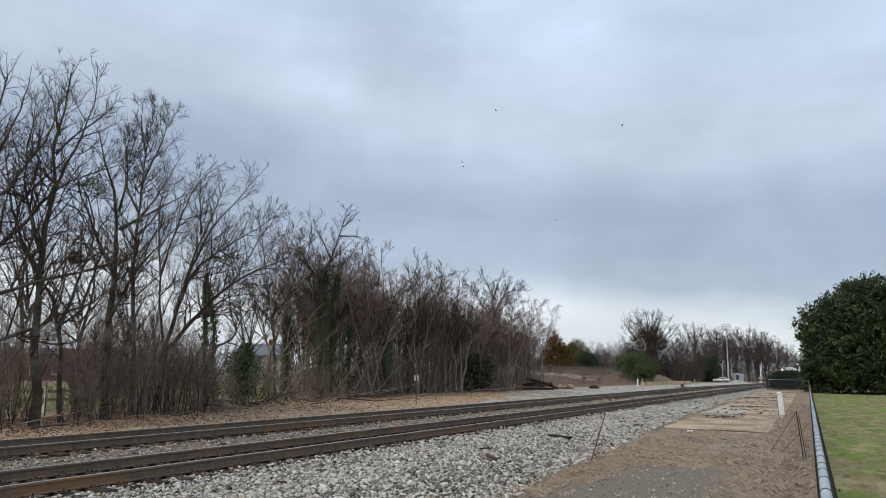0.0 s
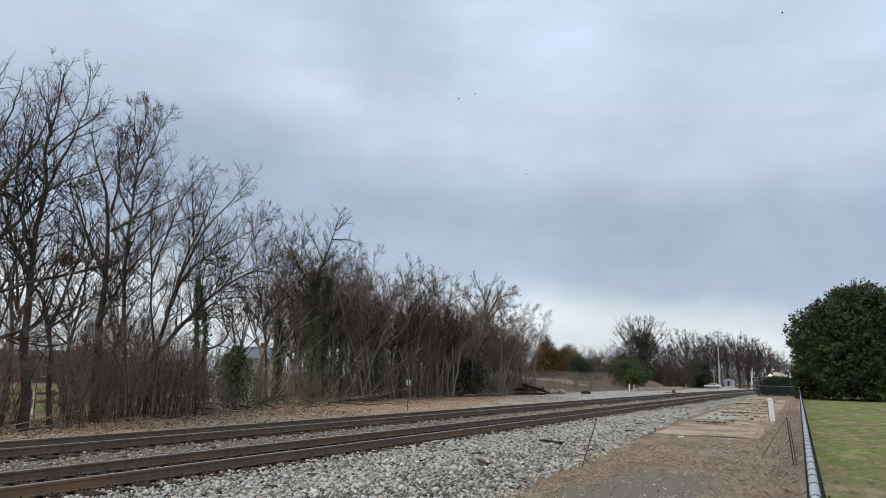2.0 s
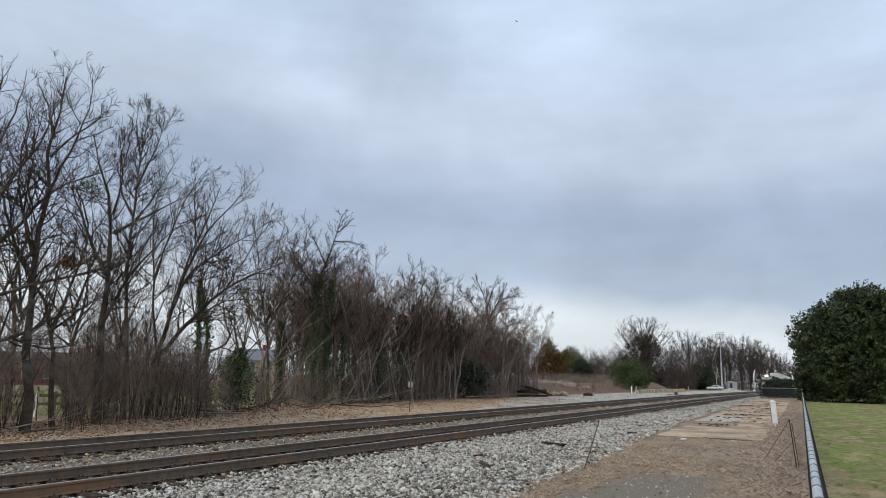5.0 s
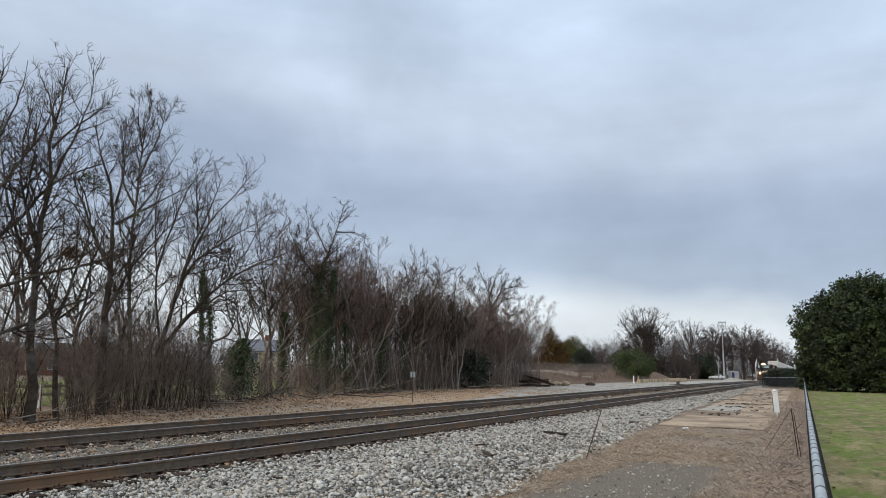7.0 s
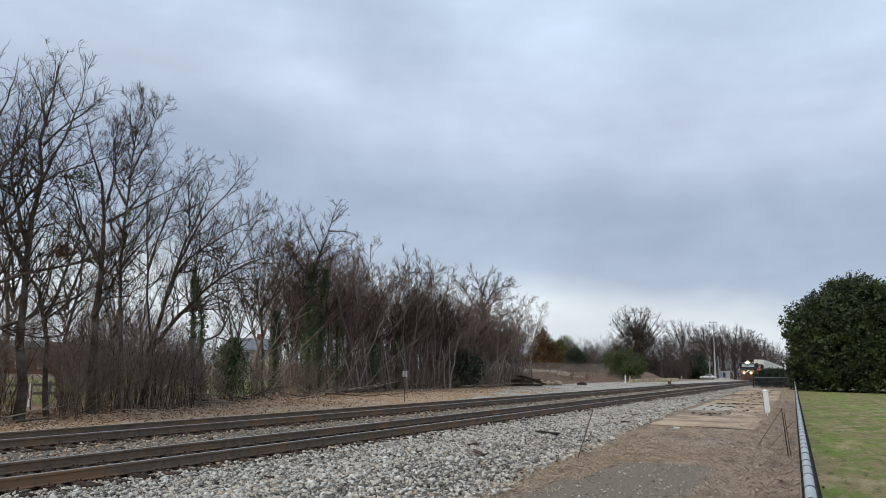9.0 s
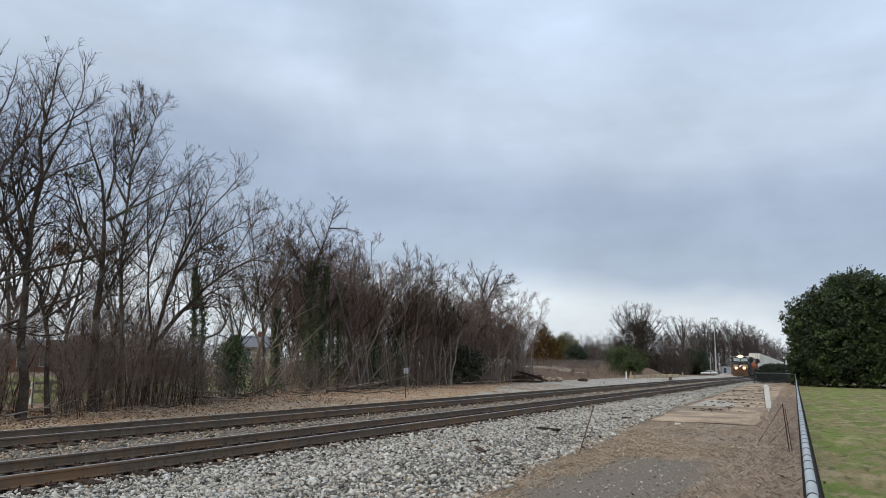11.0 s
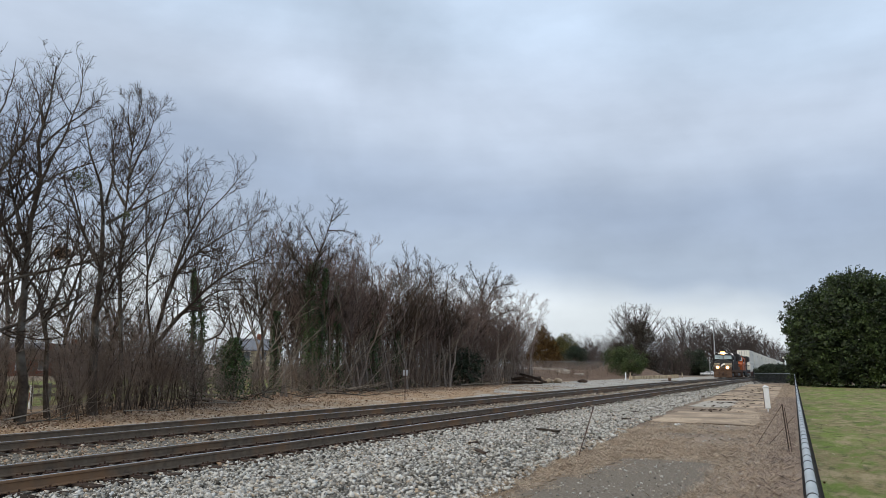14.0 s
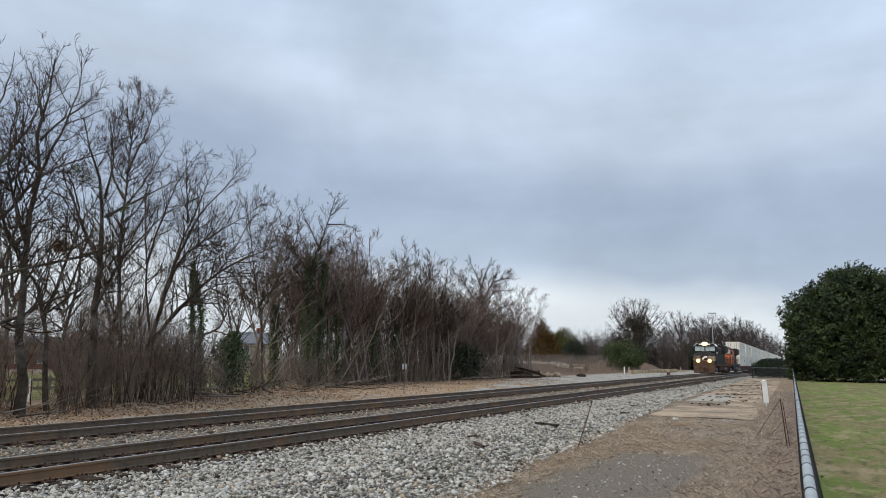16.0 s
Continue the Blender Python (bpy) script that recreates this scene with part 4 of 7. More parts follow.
def grow(segs, rnd, p, d, length, r, level, top, up=0.05, wob=0.1, kids=(13, 9, 7, 5), angle=45.0, ratio=0.6, twig=0.0065, lo=0.25, first=0.8):
    """A wandering, tapering limb that puts out limbs of the next level."""
    n = 1 if level >= top else (9, 6, 4, 3)[level]
    step = length / n
    marks = []
    w = wob * (0.55 + 0.5 * level)
    for i in range(n):
        k0, k1 = 1 - 0.85 * i / n, 1 - 0.85 * (i + 1) / n
        d = unit((d[0] + rnd.gauss(0, w), d[1] + rnd.gauss(0, w), d[2] + rnd.gauss(0, w) + up * (0.3, 1.0, 0.8, 0.5, 0.3)[level]))
        e = (p[0] + d[0] * step, p[1] + d[1] * step, p[2] + d[2] * step)
        segs.append((*p, *e, max(twig, r * k0), max(twig * 0.8, r * k1), level))
        marks.append((p, e, d, max(twig, r * k1), (i + 1) / n))
        p = e
    if level >= top:
        return
    count = kids[min(level, len(kids) - 1)]
    spin = rnd.uniform(0, 6.28)
    for j in range(count):
        start = lo if level == 0 else 0.18
        f = start + (0.99 - start) * (j + rnd.random() * 0.7) / count
        i = min(n - 1, int(f * n))
        q0, q1, dd, rr, ff = marks[i]
        g = f * n - i
        e = (q0[0] + (q1[0] - q0[0]) * g, q0[1] + (q1[1] - q0[1]) * g, q0[2] + (q1[2] - q0[2]) * g)
        a = radians(rnd.gauss(angle, 10 + 4 * level))
        spin += 2.4 + rnd.gauss(0, 0.5)
        ref = (0.0, 0.0, 1.0) if abs(dd[2]) < 0.9 else (1.0, 0.0, 0.0)
        u = unit((dd[1] * ref[2] - dd[2] * ref[1], dd[2] * ref[0] - dd[0] * ref[2], dd[0] * ref[1] - dd[1] * ref[0]))
        v = (dd[1] * u[2] - dd[2] * u[1], dd[2] * u[0] - dd[0] * u[2], dd[0] * u[1] - dd[1] * u[0])
        c, q = math.cos(spin), math.sin(spin)
        t = (u[0] * c + v[0] * q, u[1] * c + v[1] * q, u[2] * c + v[2] * q)
        nd = unit((dd[0] * math.cos(a) + t[0] * math.sin(a), dd[1] * math.cos(a) + t[1] * math.sin(a), dd[2] * math.cos(a) + t[2] * math.sin(a)))
        ln = length * (ratio if level else first) * rnd.uniform(0.6, 1.2) * (1.1 - (0.5 if level else 0.3) * ff) * (0.65 if level + 1 == top and top > 3 else 1.0)
        grow(segs, rnd, e, nd, ln, min(rr * 0.75, ln * 0.026 + 0.003), level + 1, top, up, wob, kids, angle, ratio, twig, lo, first)
    _, e, dd, rr, _ = marks[-1]
    grow(segs, rnd, e, dd, length * (ratio if level else first) * 0.6, rr * 0.9, level + 1, top, up, wob, kids, angle, ratio, twig, lo, first)


def another(ob, m):
    """A copy at the pose m, whatever size the first one has been given."""
    return copy_thing(ob, m @ Matrix.Diagonal((*[1 / v for v in ob.scale], 1)))


def place(ob, x, y, rz=0.0, s=1.0, sz=None, dz=-0.05, rx=0.0, ry=0.0):
    return pose(x, y, ground_z(x, y) + dz, rx, ry, rz) @ Matrix.Diagonal((s, s, sz or s, 1))


def tube_paths(P, R, sides):
    """Closed-walled tubes along many bent lines at once: P is n x k x 3, R is n x k."""
    n, k, _ = P.shape
    d = np.gradient(P, axis=1)
    d /= np.maximum(np.linalg.norm(d, axis=2, keepdims=True), 1e-9)
    ref = np.where(np.abs(d[:, :1, 2:3]) > 0.8, np.array([1.0, 0.13, 0.0]), np.array([0.1, 0.2, 1.0]))
    u = np.cross(d, ref)
    u /= np.maximum(np.linalg.norm(u, axis=2, keepdims=True), 1e-9)
    w = np.cross(d, u)
    a = np.arange(sides) * 2 * math.pi / sides
    v = P[:, :, None] + R[:, :, None, None] * (u[:, :, None] * np.cos(a)[:, None] + w[:, :, None] * np.sin(a)[:, None])
    ring = np.arange(sides)
    cell = np.stack([ring, (ring + 1) % sides, (ring + 1) % sides + sides, ring + sides], 1)
    step = (np.arange(n * k).reshape(n, k)[:, :-1] * sides).reshape(-1, 1, 1)
    return v.reshape(-1, 3), (cell[None] + step).reshape(-1, 4)


def join(meshes):
    vs, fs, n = [], [], 0
    for v, f in meshes:
        vs.append(v)
        fs.append(f + n)
        n += len(v)
    return np.concatenate(vs), np.concatenate(fs)


LEVELS = ((3.2, 0.12, 0.5, 48, 0.09, 0.16, 6), (4.4, 0.08, 0.5, 46, 0.08, 0.2, 4), (5.0, 0.05, 0.6, 44, 0.07, 0.2, 2))


def ramify(rng, limbs, levels=LEVELS, twig=0.0065, dense=1.0, reach=1.0, short=0.22, tip=0.3, trunk_free=0.35):
    """Grows side branches level by level on given limbs (first radius, bent line). Each level: branches to the metre, where they begin,
    length against the parent's, angle, lift, wander, points. Returns pairs of lines and radii, level by level."""
    k0 = 10
    P, R = [], []
    for r, pts in limbs:
        q = np.array(pts, float)
        at = np.concatenate([[0], np.cumsum(np.linalg.norm(np.diff(q, axis=0), axis=1))])
        f = np.linspace(0, at[-1], k0)
        line = np.stack([np.interp(f, at, q[:, c]) for c in range(3)], 1)
        line[1:-1] = (line[:-2] + 2 * line[1:-1] + line[2:]) / 4
        line[1:] += rng.normal(0, 0.05 * at[-1] / k0, (k0 - 1, 3)) * np.array([1, 1, 0.5])
        P.append(line)
        R.append(np.maximum(twig * 1.2, r * (1 - 0.9 * np.linspace(0, 1, k0) ** 0.85)))
    P, R = np.array(P), np.array(R)
    if trunk_free:
        R[:, 0] *= 1.12
    out = [(P, R)]
    for level, (per, start, ratio, angle, up, wob, k) in enumerate(levels):
        n, kp, _ = P.shape
        seg = np.linalg.norm(np.diff(P, axis=1), axis=2)
        L = seg.sum(1)
        count = np.maximum(1, rng.poisson(L * per * dense)) + (0 if level else 2)
        src = np.repeat(np.arange(n), count)
        low = np.where(P[src, 0, 2] < 0.5, trunk_free, start) if level == 0 else np.full(len(src), start)
        f = low + (1.0 - low) * rng.random(len(src)) ** 0.85
        g = f * (kp - 1)
        i = np.minimum(kp - 2, g.astype(int))
        g = (g - i)[:, None]
        p = P[src, i] * (1 - g) + P[src, i + 1] * g
        t = P[src, i + 1] - P[src, i]
        t /= np.linalg.norm(t, axis=1, keepdims=True)
        rp = R[src, i] * (1 - g[:, 0]) + R[src, i + 1] * g[:, 0]
        side = rng.normal(size=(len(src), 3)) + np.array([0, 0, 0.25])
        side -= (side * t).sum(1, keepdims=True) * t
        side /= np.linalg.norm(side, axis=1, keepdims=True)
        a = np.radians(np.clip(rng.normal(angle, 11, len(src)), 12, 80))[:, None]
        d = t * np.cos(a) + side * np.sin(a)
        ln = np.maximum(short, L[src] * ratio * (1.1 - 0.75 * f) * rng.uniform(0.45, 1.25, len(src)) * reach)
        if level == 0:
            ln = np.minimum(ln, 2.9 * (1.12 - 0.85 * f))
        r0 = np.clip(ln * 0.0105 + twig * 0.6, twig, np.maximum(twig, rp * 0.72))
        line = [p]
        for _ in range(k - 1):
            d = d + rng.normal(0, wob, d.shape) + np.array([0, 0, up])
            d /= np.linalg.norm(d, axis=1, keepdims=True)
            line.append(line[-1] + d * (ln / (k - 1))[:, None])
        P = np.stack(line, 1)
        keep = P[:, :, 2].min(1) > 0.3
        P = P[keep]
        R = np.maximum(twig * (0.62 if level == len(levels) - 1 else 0.85), r0[keep, None] * (1 - 0.75 * np.linspace(0, 1, k)[None]))
        R[:, -1] *= 0.6
        out.append((P, R))
    return out


def limbed(name, x, y, rz, seed, limbs, label, fine="twig", bark="bark", group="bare trees beside the railway", spread=0.45, dense=1.05, **opts):
    """A bare tree on limbs given as (radius, [(sideways, height), ...]); each limb also strays towards or away from the track."""
    rng = np.random.default_rng(seed)
    full = []
    for k, (r, line) in enumerate(limbs):
        q = np.array(line, float)
        run = np.concatenate([[0], np.cumsum(np.linalg.norm(np.diff(q, axis=0), axis=1))])
        start = 0.0
        if k:
            g = np.linspace(0, 1, 12)[:, None]
            base = np.concatenate([l[i] * (1 - g) + l[i + 1] * g for _, l in full for i in range(len(l) - 1)])
            near = base[np.linalg.norm(base[:, [0, 2]] - q[0], axis=1).argmin()]
            q[0], start = near[[0, 2]], near[1]
        slope = rng.uniform(-0.08, 0.08) if k == 0 else rng.choice([-1, 1]) * rng.uniform(0.15, spread)
        full.append((r, np.column_stack([q[:, 0], start + slope * run, q[:, 1]])))
    full[0][1][0, 2] -= 0.15
    t = thing(name, (x, y, ground_z(x, y) - 0.02), rz, label, "tree", group)
    grown = ramify(rng, full, dense=dense, **opts)
    v, f = tube_paths(*grown[0], 9)
    raw("trunk", v, f, M[bark], t, smooth=True)
    v, f = join([tube_paths(*g, 4 if i == 0 else 3) for i, g in enumerate(grown[1:])])
    raw("crown", v, f, M[fine], t, kind="stuff")
    P, R = grown[0]
    rows = np.column_stack([P[:, :-1].reshape(-1, 3), P[:, 1:].reshape(-1, 3), R[:, :-1].ravel(), R[:, 1:].ravel(), np.zeros(P.shape[0] * (P.shape[1] - 1))])
    return t, rows


tall_label = "tall bare deciduous tree with fine dark twigs"
limbed("bare_tree", -21.67, 12.33, 60.4, 101, [
    (0.17, [(0.0, 0.0), (-0.16, 2.26), (-0.25, 3.86), (-0.28, 5.49), (-0.16, 7.18), (-0.05, 8.93), (0.0, 10.71)]),
    (0.07, [(-0.13, 2.26), (0.7, 2.57), (1.53, 2.98), (2.08, 3.52), (2.84, 3.65), (3.59, 4.32), (4.18, 5.27)]),
    (0.07, [(-0.23, 3.7), (0.58, 3.92), (1.41, 4.32), (2.59, 4.68), (3.53, 5.03), (4.5, 5.49)]),
    (0.08, [(-0.26, 4.67), (0.43, 5.49), (0.94, 6.15), (1.58, 7.46), (2.45, 8.24), (3.24, 8.65), (3.97, 9.07)]),
    (0.06, [(-0.22, 6.33), (0.29, 6.91), (0.79, 7.77), (1.25, 8.56), (1.46, 9.6), (1.55, 10.35)]),
    (0.05, [(-0.1, 8.05), (0.37, 9.19), (0.6, 10.13), (0.61, 10.68)]),
], tall_label)
limbed("bare_tree", -21.70, 14.32, 56.6, 102, [
    (0.16, [(-0.0, 0.0), (-0.26, 3.19), (-0.3, 4.95), (-0.23, 6.75), (-0.13, 8.61), (-0.08, 9.56), (-0.1, 10.51), (0.03, 11.11)]),
    (0.07, [(-0.3, 4.59), (-0.84, 5.78), (-1.25, 6.98), (-1.53, 8.38), (-1.73, 9.62)]),
    (0.06, [(-0.26, 5.31), (-0.77, 6.68), (-0.98, 8.1), (-0.91, 9.59), (-0.89, 10.72)]),
    (0.06, [(-0.23, 6.75), (0.14, 7.91), (0.61, 9.11), (0.84, 10.31), (0.73, 10.87)]),
    (0.045, [(-0.14, 8.42), (0.35, 9.26), (0.88, 9.83), (1.26, 10.39)]),
    (0.04, [(-0.12, 9.08), (-0.38, 10.26), (-0.49, 10.9)]),
], tall_label)
limbed("bare_tree", -22.16, 15.56, 54.9, 103, [
    (0.1, [(0.0, -0.0), (-0.24, 2.38), (-0.39, 3.56), (-1.06, 4.71), (-1.7, 5.58), (-2.3, 6.99)]),
    (0.06, [(-0.32, 3.1), (0.09, 4.61), (0.42, 5.68), (0.53, 6.46), (0.06, 7.38), (-0.47, 8.18), (-0.83, 9.1)]),
], tall_label, dense=0.8)
TREE_C, _ = limbed("bare_tree", -22.31, 17.29, 52.2, 104, [
    (0.17, [(0.0, -0.0), (-0.23, 2.83), (-0.23, 4.4), (-0.17, 5.81), (-0.06, 6.73), (-0.17, 7.65), (-0.49, 8.64), (-0.93, 9.62), (-1.03, 10.34)]),
    (0.07, [(-0.23, 3.22), (0.29, 4.64), (0.95, 5.8), (1.74, 6.7), (2.29, 7.29)]),
    (0.07, [(-0.21, 5.2), (-0.63, 5.97), (-1.19, 7.33), (-1.73, 8.48), (-2.05, 9.05)]),
    (0.06, [(-0.06, 6.73), (0.74, 7.33), (1.64, 8.07), (2.3, 8.57), (2.79, 8.81)]),
    (0.05, [(-0.15, 7.44), (0.08, 8.51), (-0.1, 9.64), (-0.23, 10.04)]),
], tall_label)
limbed("bare_tree", -23.21, 19.03, 50.7, 105, [
    (0.11, [(-0.0, 0.0), (-0.18, 3.35), (-0.25, 5.69), (-0.32, 7.43), (-0.34, 8.98), (-0.2, 10.35), (-0.08, 11.51), (-0.06, 12.09)]),
    (0.05, [(-0.3, 7.21), (0.31, 8.38), (0.81, 9.46), (1.17, 10.31), (1.3, 10.56)]),
    (0.05, [(-0.32, 7.65), (-0.89, 8.91), (-0.96, 10.24), (-0.78, 11.52)]),
    (0.045, [(-0.32, 8.76), (0.23, 10.07), (0.52, 11.25), (0.52, 11.72)]),
    (0.035, [(-0.22, 10.12), (-0.47, 11.22), (-0.44, 11.91)]),
], "tallest bare tree with a rounded crown of fine twigs", dense=1.5)
limbed("bare_tree", -24.31, 21.55, 48.4, 106, [
    (0.08, [(0.0, -0.0), (-0.25, 2.83), (-0.52, 5.38), (-0.79, 7.25), (-0.8, 8.94), (-0.6, 10.18)]),
    (0.05, [(-0.54, 5.61), (-0.13, 7.31), (0.27, 8.56), (0.83, 9.85), (1.36, 10.54)]),
], tall_label)
limbed("leaning_tree", -24.60, 21.24, 49.2, 107, [
    (0.12, [(0.0, -0.0), (0.3, 2.61), (0.53, 4.0), (0.97, 5.68), (1.37, 7.4), (2.19, 8.96), (2.35, 9.86)]),
    (0.08, [(0.56, 2.27), (1.42, 3.93), (2.72, 4.95), (3.89, 5.13), (4.74, 4.99)]),
    (0.08, [(0.72, 2.85), (1.62, 4.29), (2.7, 5.31), (4.08, 6.01), (5.39, 6.68), (5.86, 7.27)]),
    (0.07, [(0.53, 4.0), (1.08, 5.69), (1.92, 6.71), (3.5, 7.71), (4.54, 8.69), (5.15, 8.95)]),
    (0.06, [(0.87, 5.44), (1.64, 7.42), (2.5, 8.62), (3.21, 9.44), (3.5, 9.91)]),
    (0.045, [(1.3, 7.4), (1.23, 8.86), (1.14, 9.84), (1.21, 10.48)]),
    (0.04, [(2.7, 5.31), (3.55, 6.84), (4.16, 8.02), (4.41, 8.8)]),
], "bare tree leaning along the track with spreading limbs")
E5, A5 = limbed("ivy_tree", -26.72, 26.56, 45.2, 108, [
    (0.1, [(-0.0, -0.0), (-0.13, 2.79), (-0.21, 4.15), (-0.55, 6.07), (-0.9, 7.45), (-1.24, 8.55)]),
    (0.06, [(-0.15, 2.79), (0.7, 2.95), (1.11, 4.21), (1.73, 5.07), (2.79, 5.83)]),
    (0.05, [(0.88, 3.64), (0.46, 4.73), (0.49, 6.41), (0.84, 7.85)]),
], "bare tree with an ivy-covered trunk")
limbed("bare_tree", -26.39, 30.70, 40.7, 109, [
    (0.08, [(0.0, 0.0), (-0.21, 2.94), (-0.58, 5.34), (-1.08, 7.45), (-1.07, 9.0), (-1.59, 10.37)]),
    (0.05, [(-0.37, 4.14), (0.52, 5.99), (1.27, 7.73), (1.48, 9.15), (1.05, 9.91)]),
], tall_label)
E6, A6 = limbed("ivy_tree", -27.64, 36.07, 37.5, 110, [
    (0.13, [(0.0, -0.0), (-0.2, 4.51), (-0.17, 6.92), (0.27, 8.69), (0.83, 10.06), (1.14, 11.15), (1.28, 11.87)]),
    (0.05, [(0.83, 10.06), (2.12, 10.19), (2.76, 9.79)]),
    (0.04, [(0.98, 10.67), (1.72, 11.39), (1.99, 11.77)]),
    (0.05, [(0.27, 8.69), (-0.37, 9.89), (-0.82, 10.69)]),
    (0.06, [(-0.17, 6.92), (-1.33, 8.44), (-2.01, 9.81), (-2.26, 10.68)]),
    (0.04, [(0.21, 8.33), (1.21, 9.26), (1.74, 9.03)]),
], "bare tree with thick green ivy on its trunk", dense=1.0, twig=0.009)
limbed("bare_tree", -27.96, 38.45, 36.0, 111, [
    (0.07, [(0.0, -0.0), (-0.19, 4.66), (-0.31, 7.56), (0.0, 8.86), (0.45, 9.43)]),
], tall_label)
W8, _ = limbed("broad_tree", -31.80, 70.38, 24.3, 112, [
    (0.2, [(0.0, -0.76), (0.13, 4.43), (0.1, 7.96), (-0.28, 10.03), (-0.94, 11.16), (-1.18, 11.63)]),
    (0.1, [(0.1, 7.66), (1.09, 9.63), (2.44, 10.24), (3.5, 10.07)]),
    (0.08, [(0.1, 7.25), (1.68, 8.86), (3.45, 8.71)]),
    (0.08, [(-0.03, 8.84), (0.43, 10.63), (1.02, 11.66)]),
    (0.09, [(0.11, 6.48), (-1.45, 8.82), (-2.29, 10.0), (-2.89, 10.41)]),
    (0.07, [(0.12, 5.6), (1.99, 7.04), (3.51, 7.41)]),
    (0.06, [(0.51, 8.55), (1.5, 10.35), (1.85, 11.19)]),
], "broad bare tree with an umbrella of fine twigs over the thicket", dense=1.3, twig=0.011)


def vase(seed, height, spread, forks, low, r):
    """Limbs of a free-standing tree that part from one trunk and arch out to a domed crown, as (radius, line in space)."""
    rnd = random.Random(seed)
    out = [(r, [(0, 0, -0.15), (rnd.gauss(0, 0.05) * height * 0.2, 0, height * low), (rnd.gauss(0, 0.3), rnd.gauss(0, 0.3), height * 0.62), (rnd.gauss(0, 0.4), rnd.gauss(0, 0.4), height * 0.9)])]
    for k in range(forks):
        a = k * 2.4 + rnd.uniform(-0.4, 0.4)
        rise = (k + 0.5) / forks
        z = height * (low + (0.5 - low) * rise)
        q = 0.08 + 1.2 * rise
        e = spread * math.cos(q) * rnd.uniform(0.85, 1.02)
        top = height * (0.5 + 0.42 * math.sin(q)) * rnd.uniform(0.93, 1.03)
        ca, sa = math.cos(a), math.sin(a)
        out.append((r * rnd.uniform(0.3, 0.5), [(0, 0, z), (ca * e * 0.38, sa * e * 0.38, z + (top - z) * 0.4), (ca * e * 0.78, sa * e * 0.78, z + (top - z) * 0.78), (ca * e, sa * e, top)]))
    return out


def free_tree(name, seed, limbs, label, fine, bark, group, **opts):
    t = thing(name, (0, 0, 0), 0, label, "tree", group)
    grown = ramify(np.random.default_rng(seed), limbs, **opts)
    v, f = tube_paths(*grown[0], 6)
    raw("trunk", v, f, M[bark], t, smooth=True)
    v, f = join([tube_paths(*g, 3) for g in grown[1:]])
    raw("crown", v, f, M[fine], t, kind="stuff")
    return t


W7 = free_tree("bare_tree", 19, vase(19, 7.2, 2.4, 9, 0.3, 0.11), "bare tree standing behind the front row", "twig", "bark", "bare trees beside the railway", dense=0.7)
W7.matrix_basis = place(None, -31.5, 34.0)
for x, y, rz, k in ((-33.0, 17.0, 40, 1.15), (-33.5, 40.0, 260, 1.0), (-24.5, 7.0, 200, 1.05), (-26.0, 12.0, 310, 0.8), (-30.0, 19.0, 75, 1.3), (-31.5, 22.5, 230, 1.3), (-33.0, 26.5, 330, 1.1)):
    copy_thing(W7, place(None, x, y, rz, k))

rng = np.random.default_rng(88)
c = np.concatenate([rng.normal(0, 0.17, (420, 3)) + (-1.1, 0.0, 8.25), rng.normal(0, 0.13, (240, 3)) + (-0.75, 0.1, 8.0), rng.normal(0, 0.12, (120, 3)) + (0.55, 0.2, 7.0)])
v, f = quads(c, 0.07, rng)
raw("mistletoe", v, f, M["mistletoe"], TREE_C, "pale olive clump of mistletoe", kind="stuff")
c = rng.normal(0, 0.13, (500, 3)) * (1, 1, 0.7) + (-1.35, 0.0, 5.5)
v, f = quads(c, 0.13, rng, 0.3, 0.5)
raw("nest", v, f, M["leaf"], TREE_C, "squirrel nest of brown leaves", kind="stuff")


def ivy(tree, segs, zmax, count, spread, seed):
    rng = np.random.default_rng(seed)
    s = segs[(segs[:, 8] <= 1) & (segs[:, 5] < zmax)]
    pick = s[rng.integers(0, len(s), count)]
    t = rng.random((count, 1))
    c = pick[:, 0:3] * (1 - t) + pick[:, 3:6] * t + rng.normal(0, spread, (count, 3)) * np.array([1, 1, 0.7])
    v, f = quads(c, 0.11, rng)
    raw("ivy", v, f, M["ivy"], tree, "green climbing ivy leaves", kind="stuff")


ivy(E5, A5[:7], 6.5, 2600, 0.14, 3)
ivy(E6, A6[:6], 8.2, 4500, 0.24, 4)

# thicket of young trees and brush
SWITCHY = ((3.4, 0.1, 0.42, 38, 0.12, 0.13, 5), (4.6, 0.1, 0.45, 34, 0.12, 0.16, 3), (4.2, 0.1, 0.55, 34, 0.1, 0.2, 2))


def young_limbs(seed):
    rnd = random.Random(seed)
    out = []
    for k in range(4):
        x, y = rnd.gauss(0, 0.35) * (k > 0), rnd.gauss(0, 0.35) * (k > 0)
        h = 8.4 * (1.0 if k == 0 else rnd.uniform(0.65, 0.92))
        lx, ly = rnd.gauss(0, 1.1), rnd.gauss(0, 1.1)
        out.append((rnd.uniform(0.045, 0.075), [(x, y, -0.1), (x + lx * 0.25 + rnd.gauss(0, 0.1), y + ly * 0.25, h * 0.35), (x + lx * 0.6 + rnd.gauss(0, 0.15), y + ly * 0.6, h * 0.7), (x + lx, y + ly, h)]))
    return out


